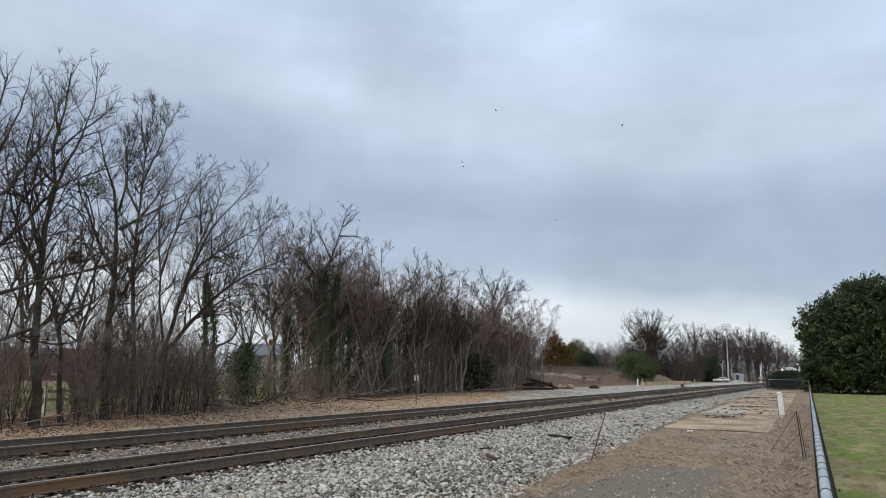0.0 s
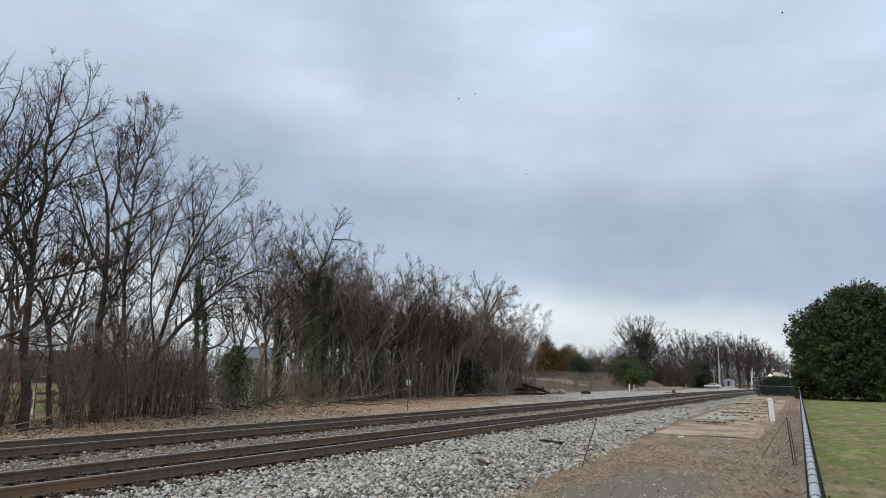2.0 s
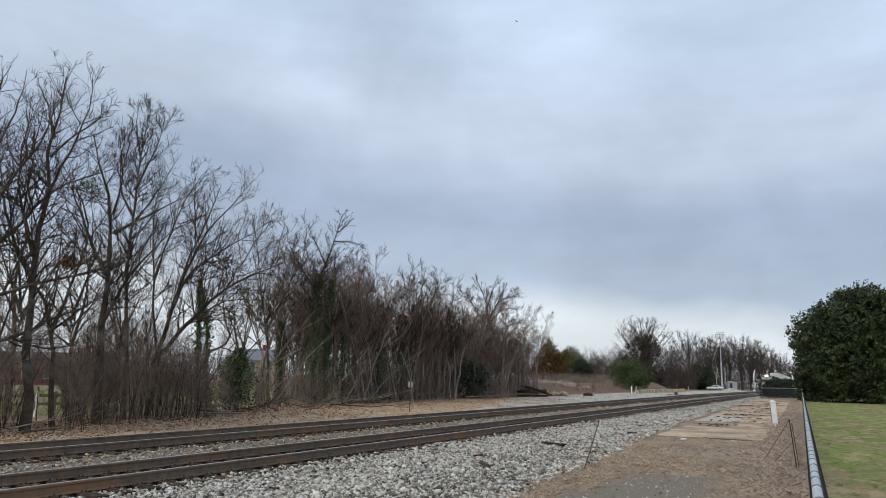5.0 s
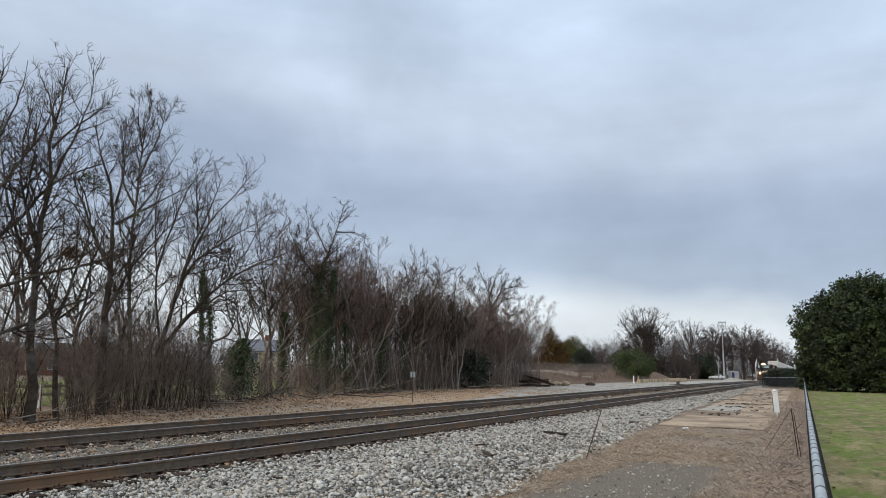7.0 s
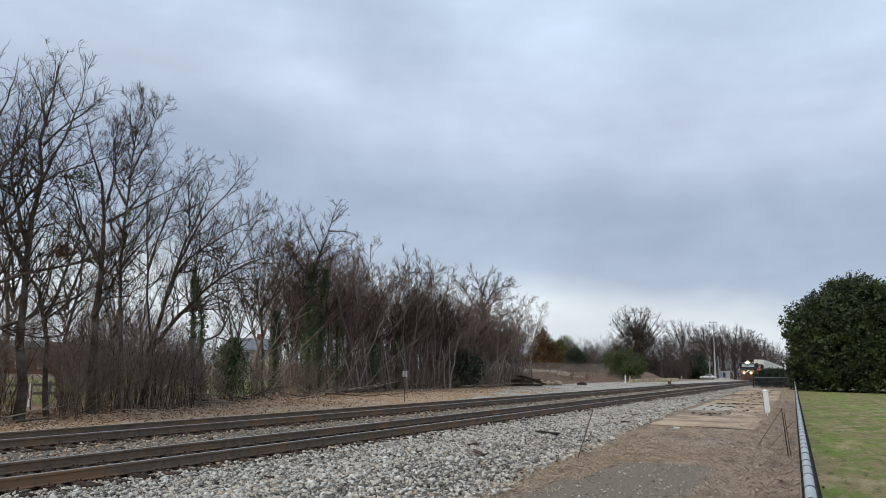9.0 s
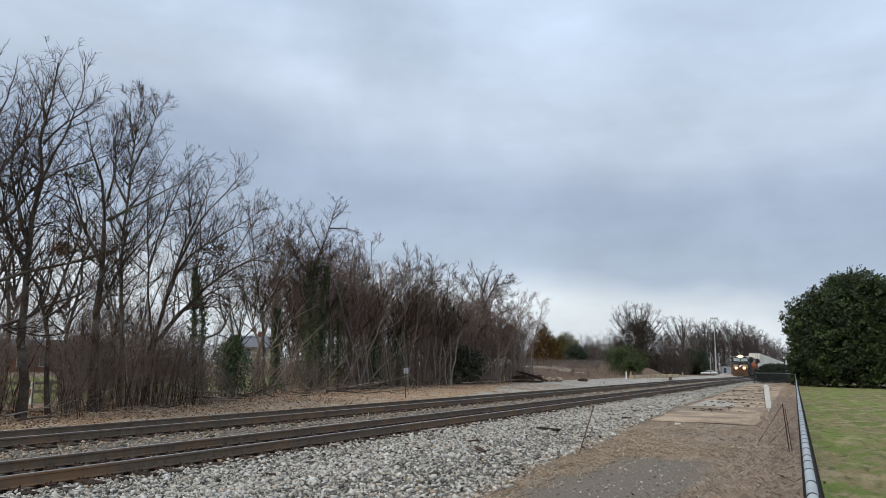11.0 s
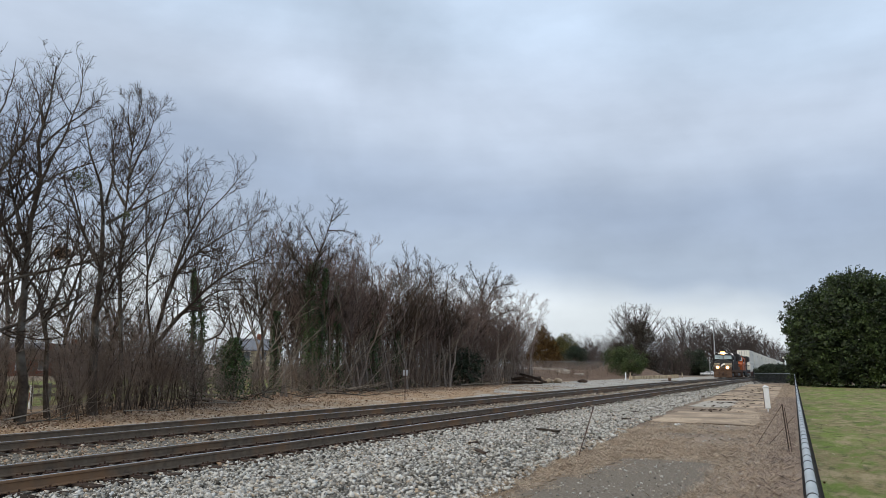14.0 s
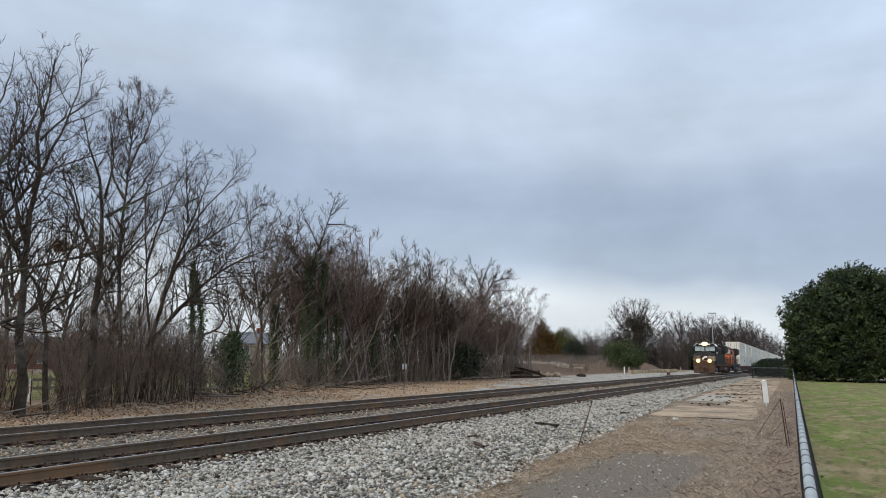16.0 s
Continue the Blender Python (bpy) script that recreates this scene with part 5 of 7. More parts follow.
young = [free_tree("young_tree", 40 + k, young_limbs(k), "slender bare young tree in a thicket", "thickettwig" if k % 3 else "twig", "youngbark", "thicket trees",
                   levels=SWITCHY, twig=0.0085, dense=0.76, short=0.3, trunk_free=0.34) for k in range(6)]
TANGLE = ((5.0, 0.1, 0.5, 46, 0.05, 0.22, 3), (6.0, 0.1, 0.55, 48, 0.04, 0.26, 2), (5.0, 0.1, 0.6, 46, 0.04, 0.25, 2))


def bush_limbs(seed):
    rnd = random.Random(seed)
    out = []
    for k in range(8):
        a, e, h = rnd.uniform(0, 6.28), rnd.uniform(0.2, 1.1), rnd.uniform(1.5, 2.7)
        x, y = rnd.gauss(0, 0.3), rnd.gauss(0, 0.3)
        out.append((rnd.uniform(0.012, 0.024), [(x, y, -0.1), (x + math.cos(a) * e * 0.3, y + math.sin(a) * e * 0.3, h * 0.45), (x + math.cos(a) * e * 0.75, y + math.sin(a) * e * 0.75, h * 0.85), (x + math.cos(a) * e, y + math.sin(a) * e, h)]))
    return out


def bush(k):
    t = thing("brush", (0, 0, 0), 0, "tangled leafless brush at the wood's edge", "shrub", "undergrowth")
    grown = ramify(np.random.default_rng(60 + k), bush_limbs(60 + k), levels=TANGLE, twig=0.0055, dense=0.85, short=0.18, trunk_free=0.32)
    v, f = tube_paths(*grown[0], 5)
    raw("stem", v, f, M["twig"], t, smooth=True, kind="stuff")
    v, f = join([tube_paths(*g, 3) for g in grown[1:]])
    raw("crown", v, f, M["redtwig"] if k % 2 == 0 else M["youngbark"], t, kind="stuff")
    return t


brush = [bush(k) for k in range(5)]
rnd = random.Random(9)
used = set()


def strew(kinds, k, m):
    if (kinds[k].name, k) in used:
        return another(kinds[k], m)
    used.add((kinds[k].name, k))
    kinds[k].matrix_basis = m
    return kinds[k]


def before_stake(x, y):
    return abs(y + x / 1.486) < 0.5 and x > -27.0


for y in np.arange(38.0, 75.5, 2.0):
    for x in (-28.0, -29.8, -31.6, -33.8):
        h = (11.2 if y < 50 else 10.2 if y < 60 else 9.4) * rnd.uniform(0.84, 1.03) / 8.9
        if y > 72:
            h *= 0.7
        strew(young, rnd.randrange(6), place(None, x + rnd.uniform(-1.1, 1.1), y + rnd.uniform(-0.9, 0.9), rnd.uniform(0, 360), h * 1.3, h, rx=rnd.gauss(0, 6), ry=rnd.gauss(0, 6)))
for y in np.concatenate([np.arange(8.0, 22.0, 2.2), np.arange(24.0, 36.0, 4.0)]):
    strew(young, rnd.randrange(6), place(None, -24.3 - 3.0 * smooth(10, 35, y) + rnd.uniform(-1.5, 1.5), y + rnd.uniform(-1, 1), rnd.uniform(0, 360), rnd.uniform(0.4, 0.75), rx=rnd.gauss(0, 9), ry=rnd.gauss(0, 9)))
for y in np.arange(7.0, 24.0, 1.25):
    for row in range(3):
        if row == 2 and rnd.random() < 0.5:
            continue
        x = -21.3 - 5.9 * smooth(10, 45, y) - row * 1.5 + rnd.uniform(-0.4, 0.5)
        if before_stake(x, y):
            continue
        strew(brush, rnd.randrange(5), place(None, x, y + rnd.uniform(-0.5, 0.5), rnd.uniform(0, 360), rnd.uniform(0.8, 1.25) * (1 + 0.14 * row)))
for y in np.concatenate([np.arange(24.0, 36.0, 4.5), np.arange(37.0, 76.0, 2.6)]):
    for row in range(2):
        x = -21.9 - 5.9 * smooth(10, 45, y) - row * 1.7 + rnd.uniform(-0.6, 0.6)
        strew(brush, rnd.randrange(5), place(None, x, y + rnd.uniform(-1.2, 1.2), rnd.uniform(0, 360), rnd.uniform(0.45, 0.9) * (1 + 0.3 * row)))
for k in range(10):
    x, y = rnd.uniform(-38, -28.5), rnd.uniform(86, 118)
    strew(brush, rnd.randrange(5), place(None, x, y, rnd.uniform(0, 360), rnd.uniform(0.4, 0.8)))

def mass(name, n, spot, tall, r, twigs, mat, label, seed, lean=0.3):
    """A tangle of thin stems and side twigs too dense to count."""
    rng = np.random.default_rng(seed)
    xy = np.array([spot(rng) for _ in range(n)])
    z = np.array([ground_z(x, y) for x, y in xy]) - 0.05
    p = np.column_stack([xy, z])
    h = tall * rng.uniform(0.35, 1.1, n)
    if xy.shape[1] > 2:
        h *= xy[:, 2]
        p = np.column_stack([xy[:, :2], z])
    d = np.column_stack([rng.normal(0, lean, n), rng.normal(0, lean, n), np.ones(n)])
    m = p + d * (h * 0.5)[:, None]
    e = m + (d + np.clip(rng.normal(0, 0.22, (n, 3)), -0.35, 0.2)) * (h * 0.5)[:, None]
    rr = r * rng.uniform(0.5, 1.3, n)
    segs = [np.column_stack([p, m, rr, rr * 0.7]), np.column_stack([m, e, rr * 0.7, rr * 0.3])]
    for _ in range(twigs):
        f = rng.uniform(0.25, 1.0, (n, 1))
        a = np.where(f < 0.5, p + (m - p) * f * 2, m + (e - m) * (f * 2 - 1))
        b = a + (np.clip(rng.normal(0, 0.5, (n, 3)), -0.8, 0.8) + np.array([0, 0, 0.4])) * (h * rng.uniform(0.12, 0.3, n))[:, None]
        segs.append(np.column_stack([a, b, rr * 0.4, rr * 0.25]))
    v, f = tubes(np.concatenate(segs), 3)
    return raw(name, v, f, mat, None, label, "stuff")


def wood_edge(y):
    return -21.3 - 5.9 * smooth(10, 45, y)


def under(rng):
    while True:
        y = rng.uniform(6, 75)
        if 66.5 < y < 72.5 and rng.random() < 0.8:
            continue
        if 22.5 < y < 31.0 and rng.random() < 0.72:
            continue
        x = wood_edge(y) - abs(rng.normal(0, 3.2))
        if not before_stake(x, y):
            return x, y


def under_left(rng):
    while True:
        x, y = wood_edge(12) - abs(rng.normal(0, 3.0)) - 0.4, rng.uniform(5, 24)
        if not before_stake(x, y):
            return x, y


def behind(rng):
    while True:
        y = rng.uniform(-5, 130)
        x = -36.0 - 22.0 * rng.random() - (14.0 if y > 86 else 0.0)
        if abs(y + 1.06 * x) > 5.0 and abs(y + 0.66 * x) > 2.5:
            return x, y


def bank(rng):
    while True:
        x, y = rng.uniform(-42, -26.8), rng.uniform(80, 148)
        if ground_z(x, y) > 0.15 or rng.random() < 0.1:
            return x, y


mass("undergrowth", 900, under, 2.6, 0.009, 6, M["redtwig"], "dense reddish undergrowth filling the wood's edge", 51, 0.45)
mass("undergrowth", 1100, under, 1.7, 0.008, 5, M["brushtan"], "dry tan undergrowth along the wood's edge", 52, 0.5)
mass("undergrowth", 600, under_left, 3.4, 0.009, 7, M["redtwig"], "tall brown undergrowth below the big trees", 59, 0.4)
mass("background_wood", 1500, behind, 5.0, 0.035, 4, M["twig"], "bare wood standing farther back", 53)
mass("bank_brush", 1500, bank, 1.5, 0.016, 4, M["redtwig"], "dry brush covering the bank", 54, 0.4)


def shoots(rng):
    y = rng.uniform(38, 75)
    return -27.6 - 4.5 * rng.random(), y


mass("thicket_shoots", 420, shoots, 6.8, 0.017, 10, M["thickettwig"], "tall reddish shoots crowding the thicket", 57, 0.24)
mass("bank_brush", 600, lambda rng: (rng.uniform(-31.0, -27.2), rng.uniform(84, 125)), 1.0, 0.012, 4, M["redtwig"], "brown brush on the face of the bank", 58, 0.4)


def far_spot(rng):
    y = 245 + 330 * rng.random()
    x = -23.5 - 60 * rng.random() - 0.022 * (y - 245)
    return x, y


def right_spot(rng):
    return rng.uniform(-3, 60), rng.uniform(118, 150)


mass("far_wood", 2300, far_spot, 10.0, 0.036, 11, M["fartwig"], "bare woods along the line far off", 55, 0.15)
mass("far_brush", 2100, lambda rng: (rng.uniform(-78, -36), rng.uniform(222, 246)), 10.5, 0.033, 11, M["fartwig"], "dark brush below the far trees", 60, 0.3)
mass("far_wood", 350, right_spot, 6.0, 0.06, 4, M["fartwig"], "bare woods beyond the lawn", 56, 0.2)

# far bare trees beyond the crossing
BROAD = ((1.25, 0.25, 0.3, 32, 0.02, 0.1, 4), (1.8, 0.1, 0.5, 32, 0.02, 0.14, 3), (2.0, 0.1, 0.62, 34, 0.02, 0.16, 2))


def far_tree(seed):
    """A rounded crown of fine twigs on spreading limbs."""
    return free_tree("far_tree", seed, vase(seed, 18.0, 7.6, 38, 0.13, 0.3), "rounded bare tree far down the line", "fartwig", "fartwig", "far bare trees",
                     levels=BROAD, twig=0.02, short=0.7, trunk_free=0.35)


far = [far_tree(80 + k) for k in range(3)]
tops = [max(v.co.z for v in t.children[1].data.vertices) for t in far]
far_at = [(-53.1, 236.1, 22.0), (-43.1, 257.3, 19.0), (-35.9, 254.3, 16.5), (-36.2, 279.2, 19.0), (-28.3, 269.7, 18.0), (-26.7, 291.1, 18.0), (-25.3, 311.2, 16.5), (-23.9, 340.4, 16.5), (-25.6, 430.0, 18.0),
          (-30.0, 600.0, 19.0), (-67.2, 262.8, 13.5), (-85.1, 296.6, 13.0), (-48.0, 252.0, 13.5), (-38.0, 247.5, 12.0), (-30.1, 255.1, 13.5), (-24.8, 262.0, 12.5), (-1.5, 128.0, 8.0)]
for i, (x, y, h) in enumerate(far_at):
    m = place(None, x, y, i * 67.0, h / tops[i % 3])
    if i < 3:
        far[i].matrix_basis = m
    else:
        another(far[i % 3], m)


def leafy(name, at, blobs, count, size, mat, label, trunk_h, trunk_r, seed, category="tree", flat=0.0, gap=0.0):
    """An evergreen: a trunk with limbs and many small leaves gathered in sprays over the crown's lobes."""
    rng = np.random.default_rng(seed)
    t = thing(name, at, 0, label, category)
    segs = [(0, 0, -0.1, 0, 0, trunk_h, trunk_r, trunk_r * 0.6)]
    pts = []
    vol = np.array([b[3] * b[4] * b[5] for b in blobs]) ** 0.67
    for b, w in zip(blobs, vol / vol.sum()):
        c, rad = np.array(b[:3]), np.array(b[3:6])
        segs.append((0, 0, trunk_h * 0.6, *c, trunk_r * 0.5, trunk_r * 0.15))
        n = int(count * w)
        sprays = max(6, n // 22)
        d = rng.normal(size=(sprays, 3))
        d /= np.linalg.norm(d, axis=1, keepdims=True)
        rr = rng.uniform(0.72, 1.04, (sprays, 1)) * (1 + 0.1 * rng.normal(size=(sprays, 1)))
        sc = c + d * rad * rr
        k = rng.integers(0, sprays, n)
        pts.append(sc[k] + rng.normal(0, size * 1.15, (n, 3)))
        for e in sc[:: max(1, sprays // 60)]:
            segs.append((*c, *e, trunk_r * 0.12, trunk_r * 0.04))
    p = np.concatenate(pts)
    p = p[p[:, 2] > 0.05]
    v, f = tubes(segs, 6)
    raw("trunk", v, f, M["bark"], t)
    v, f = quads(p, size, rng, flat)
    raw("crown", v, f, mat, t, kind="stuff")
    return t


def lobes(seed, n, rx, ry, z0, z1, r):
    rnd = random.Random(seed)
    out = []
    for _ in range(n):
        a, q = rnd.uniform(0, 2 * math.pi), math.sqrt(rnd.random())
        k = rnd.random()
        z = z0 + (z1 - z0) * k
        w = math.sqrt(max(0.05, 1 - (2 * k - 0.75) ** 2 * 0.55))
        out.append((math.cos(a) * q * rx * w, math.sin(a) * q * ry * w, z, r * rnd.uniform(0.8, 1.2), r * rnd.uniform(0.8, 1.2), r * rnd.uniform(0.7, 1.0)))
    return out


def dome(name, at, radii, power, count, size, mat, label, seed, category="tree", rough=0.12, sit=0.97):
    """A dense evergreen that is leafy to the ground: sprays of leaves over a lumpy, broad-shouldered crown."""
    rng = np.random.default_rng(seed)
    t = thing(name, at, 0, label, category)
    rx, ry, rz = radii
    n = count // 16
    d = rng.normal(size=(n, 3))
    d /= np.linalg.norm(d, axis=1, keepdims=True)
    k = (np.abs(d[:, 0]) ** power + np.abs(d[:, 1]) ** power + np.abs(d[:, 2]) ** power) ** (-1 / power)
    lump = np.array([noise.noise(Vector(v) * 2.6 + Vector((seed, 0, 0))) + 0.6 * noise.noise(Vector(v) * 6.5) for v in d])
    depth = 1 - 0.16 * rng.random(n) ** 2
    c = d * (k * (1 + rough * lump) * depth)[:, None] * np.array([rx, ry, rz]) + np.array([0, 0, rz * sit])
    c = c[c[:, 2] > 0.15]
    i = rng.integers(0, len(c), count)
    p = c[i] + np.clip(rng.normal(0, size * 0.8, (count, 3)), -size * 1.4, size * 1.4)
    inner = rng.integers(0, len(c), count // 4)
    mid = np.array([0, 0, rz * sit * 0.95])
    deep = mid + (c[inner] - mid) * rng.uniform(0.72, 0.9, (len(inner), 1)) + rng.normal(0, size, (len(inner), 3))
    p[:, 2] = np.maximum(p[:, 2], 0.08)
    segs = [(0, 0, -0.2, 0, 0, rz * (0.3 + 0.8 * sit), 0.32, 0.15)]
    for e in c[:: max(1, len(c) // 220)]:
        z = 0.5 + 0.5 * e[2]
        segs.append((0, 0, min(z, rz * (0.25 + 0.8 * sit)), *e, 0.07, 0.02))
    v, f = tubes(segs, 5)
    raw("trunk", v, f, M["bark"], t)
    deep[:, 2] = np.maximum(deep[:, 2], 0.2)
    v, f = quads(p, size, rng, 0.0, 0.55)
    w, g = quads(deep, size * 2.4, rng, 0.0, 0.8)
    raw("crown", np.concatenate([v, w]), np.concatenate([f, g + len(v)]), mat, t, kind="stuff")
    return t


dome("magnolia_tree", (3.75, 87.0, ground_z(3.75, 87.0)), (7.35, 5.5, 7.5), 2.5, 64000, 0.27, M["magnolia"], "large dense dark-green magnolia at the lawn's end", 21, rough=0.2, sit=0.5)
dome("round_shrub", (-6.0, 103.0, ground_z(-6, 103)), (2.4, 1.5, 1.22), 2.4, 15000, 0.13, M["darkleaf"], "clipped round dark-green shrub behind the end fence", 23, "shrub", 0.12, 0.85)
leafy("cedar_tree", (-46.6, 130.0, ground_z(-46.6, 130)), [(0, 0, 1.2 + k * 0.85, 4.3 - 0.5 * k, 4.3 - 0.5 * k, 0.8) for k in range(8)], 12000, 0.28, M["cedar"], "bronze-brown cedar on the bank", 7.0, 0.2, 24)
leafy("evergreen_tree", (-50.0, 152.0, ground_z(-50, 152)), lobes(10, 16, 2.6, 2.4, 2.0, 6.8, 1.4), 8000, 0.28, M["yellowleaf"], "yellow-green evergreen tree behind the bank", 5.0, 0.25, 25)
leafy("evergreen_shrub", (-43.8, 140.0, ground_z(-43.8, 140)), lobes(11, 16, 2.0, 2.2, 0.8, 3.6, 1.2), 7000, 0.24, M["darkleaf"], "dark-green shrub on the bank", 3.0, 0.2, 26, "shrub")
leafy("green_bush", (-29.6, 121.0, ground_z(-29.6, 121)), lobes(12, 26, 2.6, 3.6, 0.6, 3.9, 1.3), 17000, 0.22, M["bushleaf"], "green bush on the bank above the low wall", 2.5, 0.15, 27, "shrub")
leafy("evergreen_shrub", (-37.0, 232.0, ground_z(-37, 232)), lobes(13, 24, 5.0, 4.0, 1.2, 6.0, 2.0), 12000, 0.42, M["darkleaf"], "dark evergreen mass beyond the road", 4.0, 0.25, 28, "shrub")
leafy("ivy_grown_tree", (-50.5, 222.0, ground_z(-50.5, 222)), lobes(16, 36, 5.6, 5.0, 1.0, 14.5, 2.5), 19000, 0.36, M["darktwigleaf"], "dark ivy-grown tree inside the broad bare crown", 11.0, 0.3, 31)
dome("dark_shrub", (-28.6, 58.5, ground_z(-28.6, 58.5)), (1.6, 3.2, 1.5), 2.2, 6000, 0.13, M["darkleaf"], "dark olive shrub at the thicket's foot", 32, "shrub", 0.45)
leafy("holly_tree", (-33.5, 80.5, ground_z(-33.5, 80.5)), lobes(14, 12, 1.4, 1.4, 1.2, 5.0, 1.2), 5000, 0.2, M["darkleaf"], "dark evergreen at the thicket's end", 4.0, 0.15, 29)
leafy("ivy_shrub", (-26.0, 27.4, ground_z(-26, 27.4)), lobes(15, 8, 0.5, 0.6, 0.5, 2.2, 0.5), 3000, 0.11, M["ivy"], "ivy-grown shrub at the wood's edge", 2.0, 0.08, 30, "shrub")


def ivy_pillar(x, y, h, seed, r=0.4, count=2600):
    """A dead trunk that ivy has grown over."""
    rng = np.random.default_rng(seed)
    t = thing("ivy_pillar", (x, y, ground_z(x, y)), 0, "dead trunk wholly overgrown with dark green ivy", "tree", "ivy-grown trunks")
    lean = rng.normal(0, 0.06, 2)
    segs = [(lean[0] * z, lean[1] * z, z - 0.1, lean[0] * (z + h / 6), lean[1] * (z + h / 6), z + h / 6, 0.11 - 0.012 * z * 6 / h, 0.1 - 0.012 * z * 6 / h) for z in np.arange(0, h - 0.01, h / 6)]
    v, f = tubes(segs, 7)
    raw("trunk", v, f, M["bark"], t)
    z = rng.random(count) ** 0.8 * h
    a = rng.uniform(0, 2 * math.pi, count)
    lump = np.array([max(0.25, 1 + 1.3 * noise.noise((q * 0.9, math.cos(b) * 1.3, seed)) + 0.9 * noise.noise((q * 2.6, math.sin(b) * 2, seed + 5))) for q, b in zip(z, a)])
    rr = r * 1.35 * lump * (1.15 - 0.85 * z / h) * rng.uniform(0.35, 1.15, count)
    p = np.column_stack([lean[0] * z + rr * np.cos(a), lean[1] * z + rr * np.sin(a), z + 0.05])
    v, f = quads(p, 0.13, rng)
    raw("ivy", v, f, M["ivy"], t, "green climbing ivy leaves", kind="stuff")


ivy_pillar(-25.2, 27.0, 2.9, 71, 0.5, 2800)
ivy_pillar(-25.3, 24.6, 6.0, 72, 0.2, 1500)
ivy_pillar(-27.0, 32.2, 4.6, 73, 0.3, 1700)
ivy_pillar(-27.6, 37.0, 7.6, 74, 0.34, 2800)
ivy_pillar(-27.9, 39.4, 7.0, 75, 0.3, 2400)
ivy_pillar(-28.0, 43.5, 5.6, 76, 0.36, 2000)
ivy_pillar(-29.0, 48.5, 4.2, 77, 0.4, 1700)


# ---- fences and things by the lawn ----
def chain_link(parent, length, height, y0=0.0, x=0.03, pitch=0.075, wire=0.0022):
    segs = []
    run = height - 0.06
    n = int(length / pitch)
    for i in range(n):
        a = y0 + i * pitch
        for s in (1, -1):
            b = a + s * run
            segs.append((x, a, 0.04, x, b, 0.04 + run, wire, wire))
        for s in (-0.012, 0.012):
            segs.append((x, a + s, height - 0.04, x + 0.012, a - s, height + 0.02, wire * 1.3, wire * 1.3))
    v, f = tubes(segs, 3)
    return raw("chain_link", v, f, M["blackwire"], parent, "black vinyl chain-link mesh", kind="stuff")


def lawn_fence():
    t = thing("chain_link_fence", (0.05, 0, 0), 2.205, "black chain-link fence with a galvanised top rail along the lawn", "fence")
    part("top_rail", cyl(bmesh.new(), (0, 1.2, 1.2), (0, 101.0, 1.2), 0.027, n=16), M["pipe"], t, "pale galvanised top rail", smooth=True)
    first = None
    for y in np.arange(3.0, 102.0, 3.05):
        if first is None:
            bm = cyl(bmesh.new(), (0, 0, -0.1), (0, 0, 1.17), 0.024, n=10)
            cyl(bm, (0, 0, 1.165), (0, 0, 1.185), 0.034, n=10)
            first = part("post", bm, M["blackwire"], t)
            o = first
        else:
            o = new("post", first.data)
            o.parent = t
        o.matrix_local = pose(0.0, y, 0)
    chain_link(t, 98.0, 1.22, 1.3)
    bm = bmesh.new()
    rnd = random.Random(4)
    for y in np.arange(1.5, 75.0, 0.42):
        yy = y + rnd.uniform(-0.08, 0.08)
        cyl(bm, (0, yy - 0.008, 1.2), (rnd.uniform(-0.003, 0.003), yy + 0.008, 1.2), 0.0305, n=12)
    part("tie_wires", bm, M["blackwire"], t, "black tie wires round the rail", kind="stuff")


def end_fence():
    t = thing("end_fence", (-8.12, 97.2, ground_z(-8, 97)), -44.0, "black chain-link fence closing the strip, with a pale top rail", "fence")
    L = 6.1
    part("top_rail", cyl(bmesh.new(), (0, 0, 1.28), (0, L, 1.28), 0.024, n=8), M["pipe"], t)
    for y, h in ((0.0, 1.8), (2.0, 1.32), (4.0, 1.32), (L, 1.32)):
        part("post", cyl(bmesh.new(), (0, y, -0.05), (0, y, h), 0.055 if y == 0 else 0.035, n=8), M["blackwire"], t)
    chain_link(t, L, 1.28, 0.0, 0.0, 0.05, 0.007)


lawn_fence()
end_fence()


def marker_post():
    t = thing("marker_post", (-2.28, 33.0, ground_z(-2.28, 33)), 12, "white plastic utility marker post leaning slightly in dead grass", "marker post")
    t.matrix_world = t.matrix_world @ pose(0, 0, 0, 0, -3.5, 0)
    bm = box(bmesh.new(), -0.105, 0.105, -0.06, 0.06, 0.17, 1.02, 0.02)
    body = part("tube", bm, M["white"], t)
    bm = bmesh.new()
    box(bm, -0.12, 0.12, -0.07, 0.07, 1.0, 1.05, 0.015)
    bmesh.ops.create_cone(bm, cap_ends=True, segments=4, radius1=0.13, radius2=0.03, depth=0.06, matrix=Matrix.Translation((0, 0, 1.075)) @ Matrix.Rotation(radians(45), 4, "Z"))
    part("cap", bm, M["white"], t)
    part("stake", cyl(bmesh.new(), (0, 0, -0.1), (0, 0, 0.2), 0.025, n=8), M["white"], t)
    # reddish-brown shadow on the left face, laid on as a dark strip
    part("edge_strip", box(bmesh.new(), -0.112, -0.104, -0.05, 0.05, 0.2, 0.98), M["rust"], t, "red-brown strip painting the shade on the post's left side")


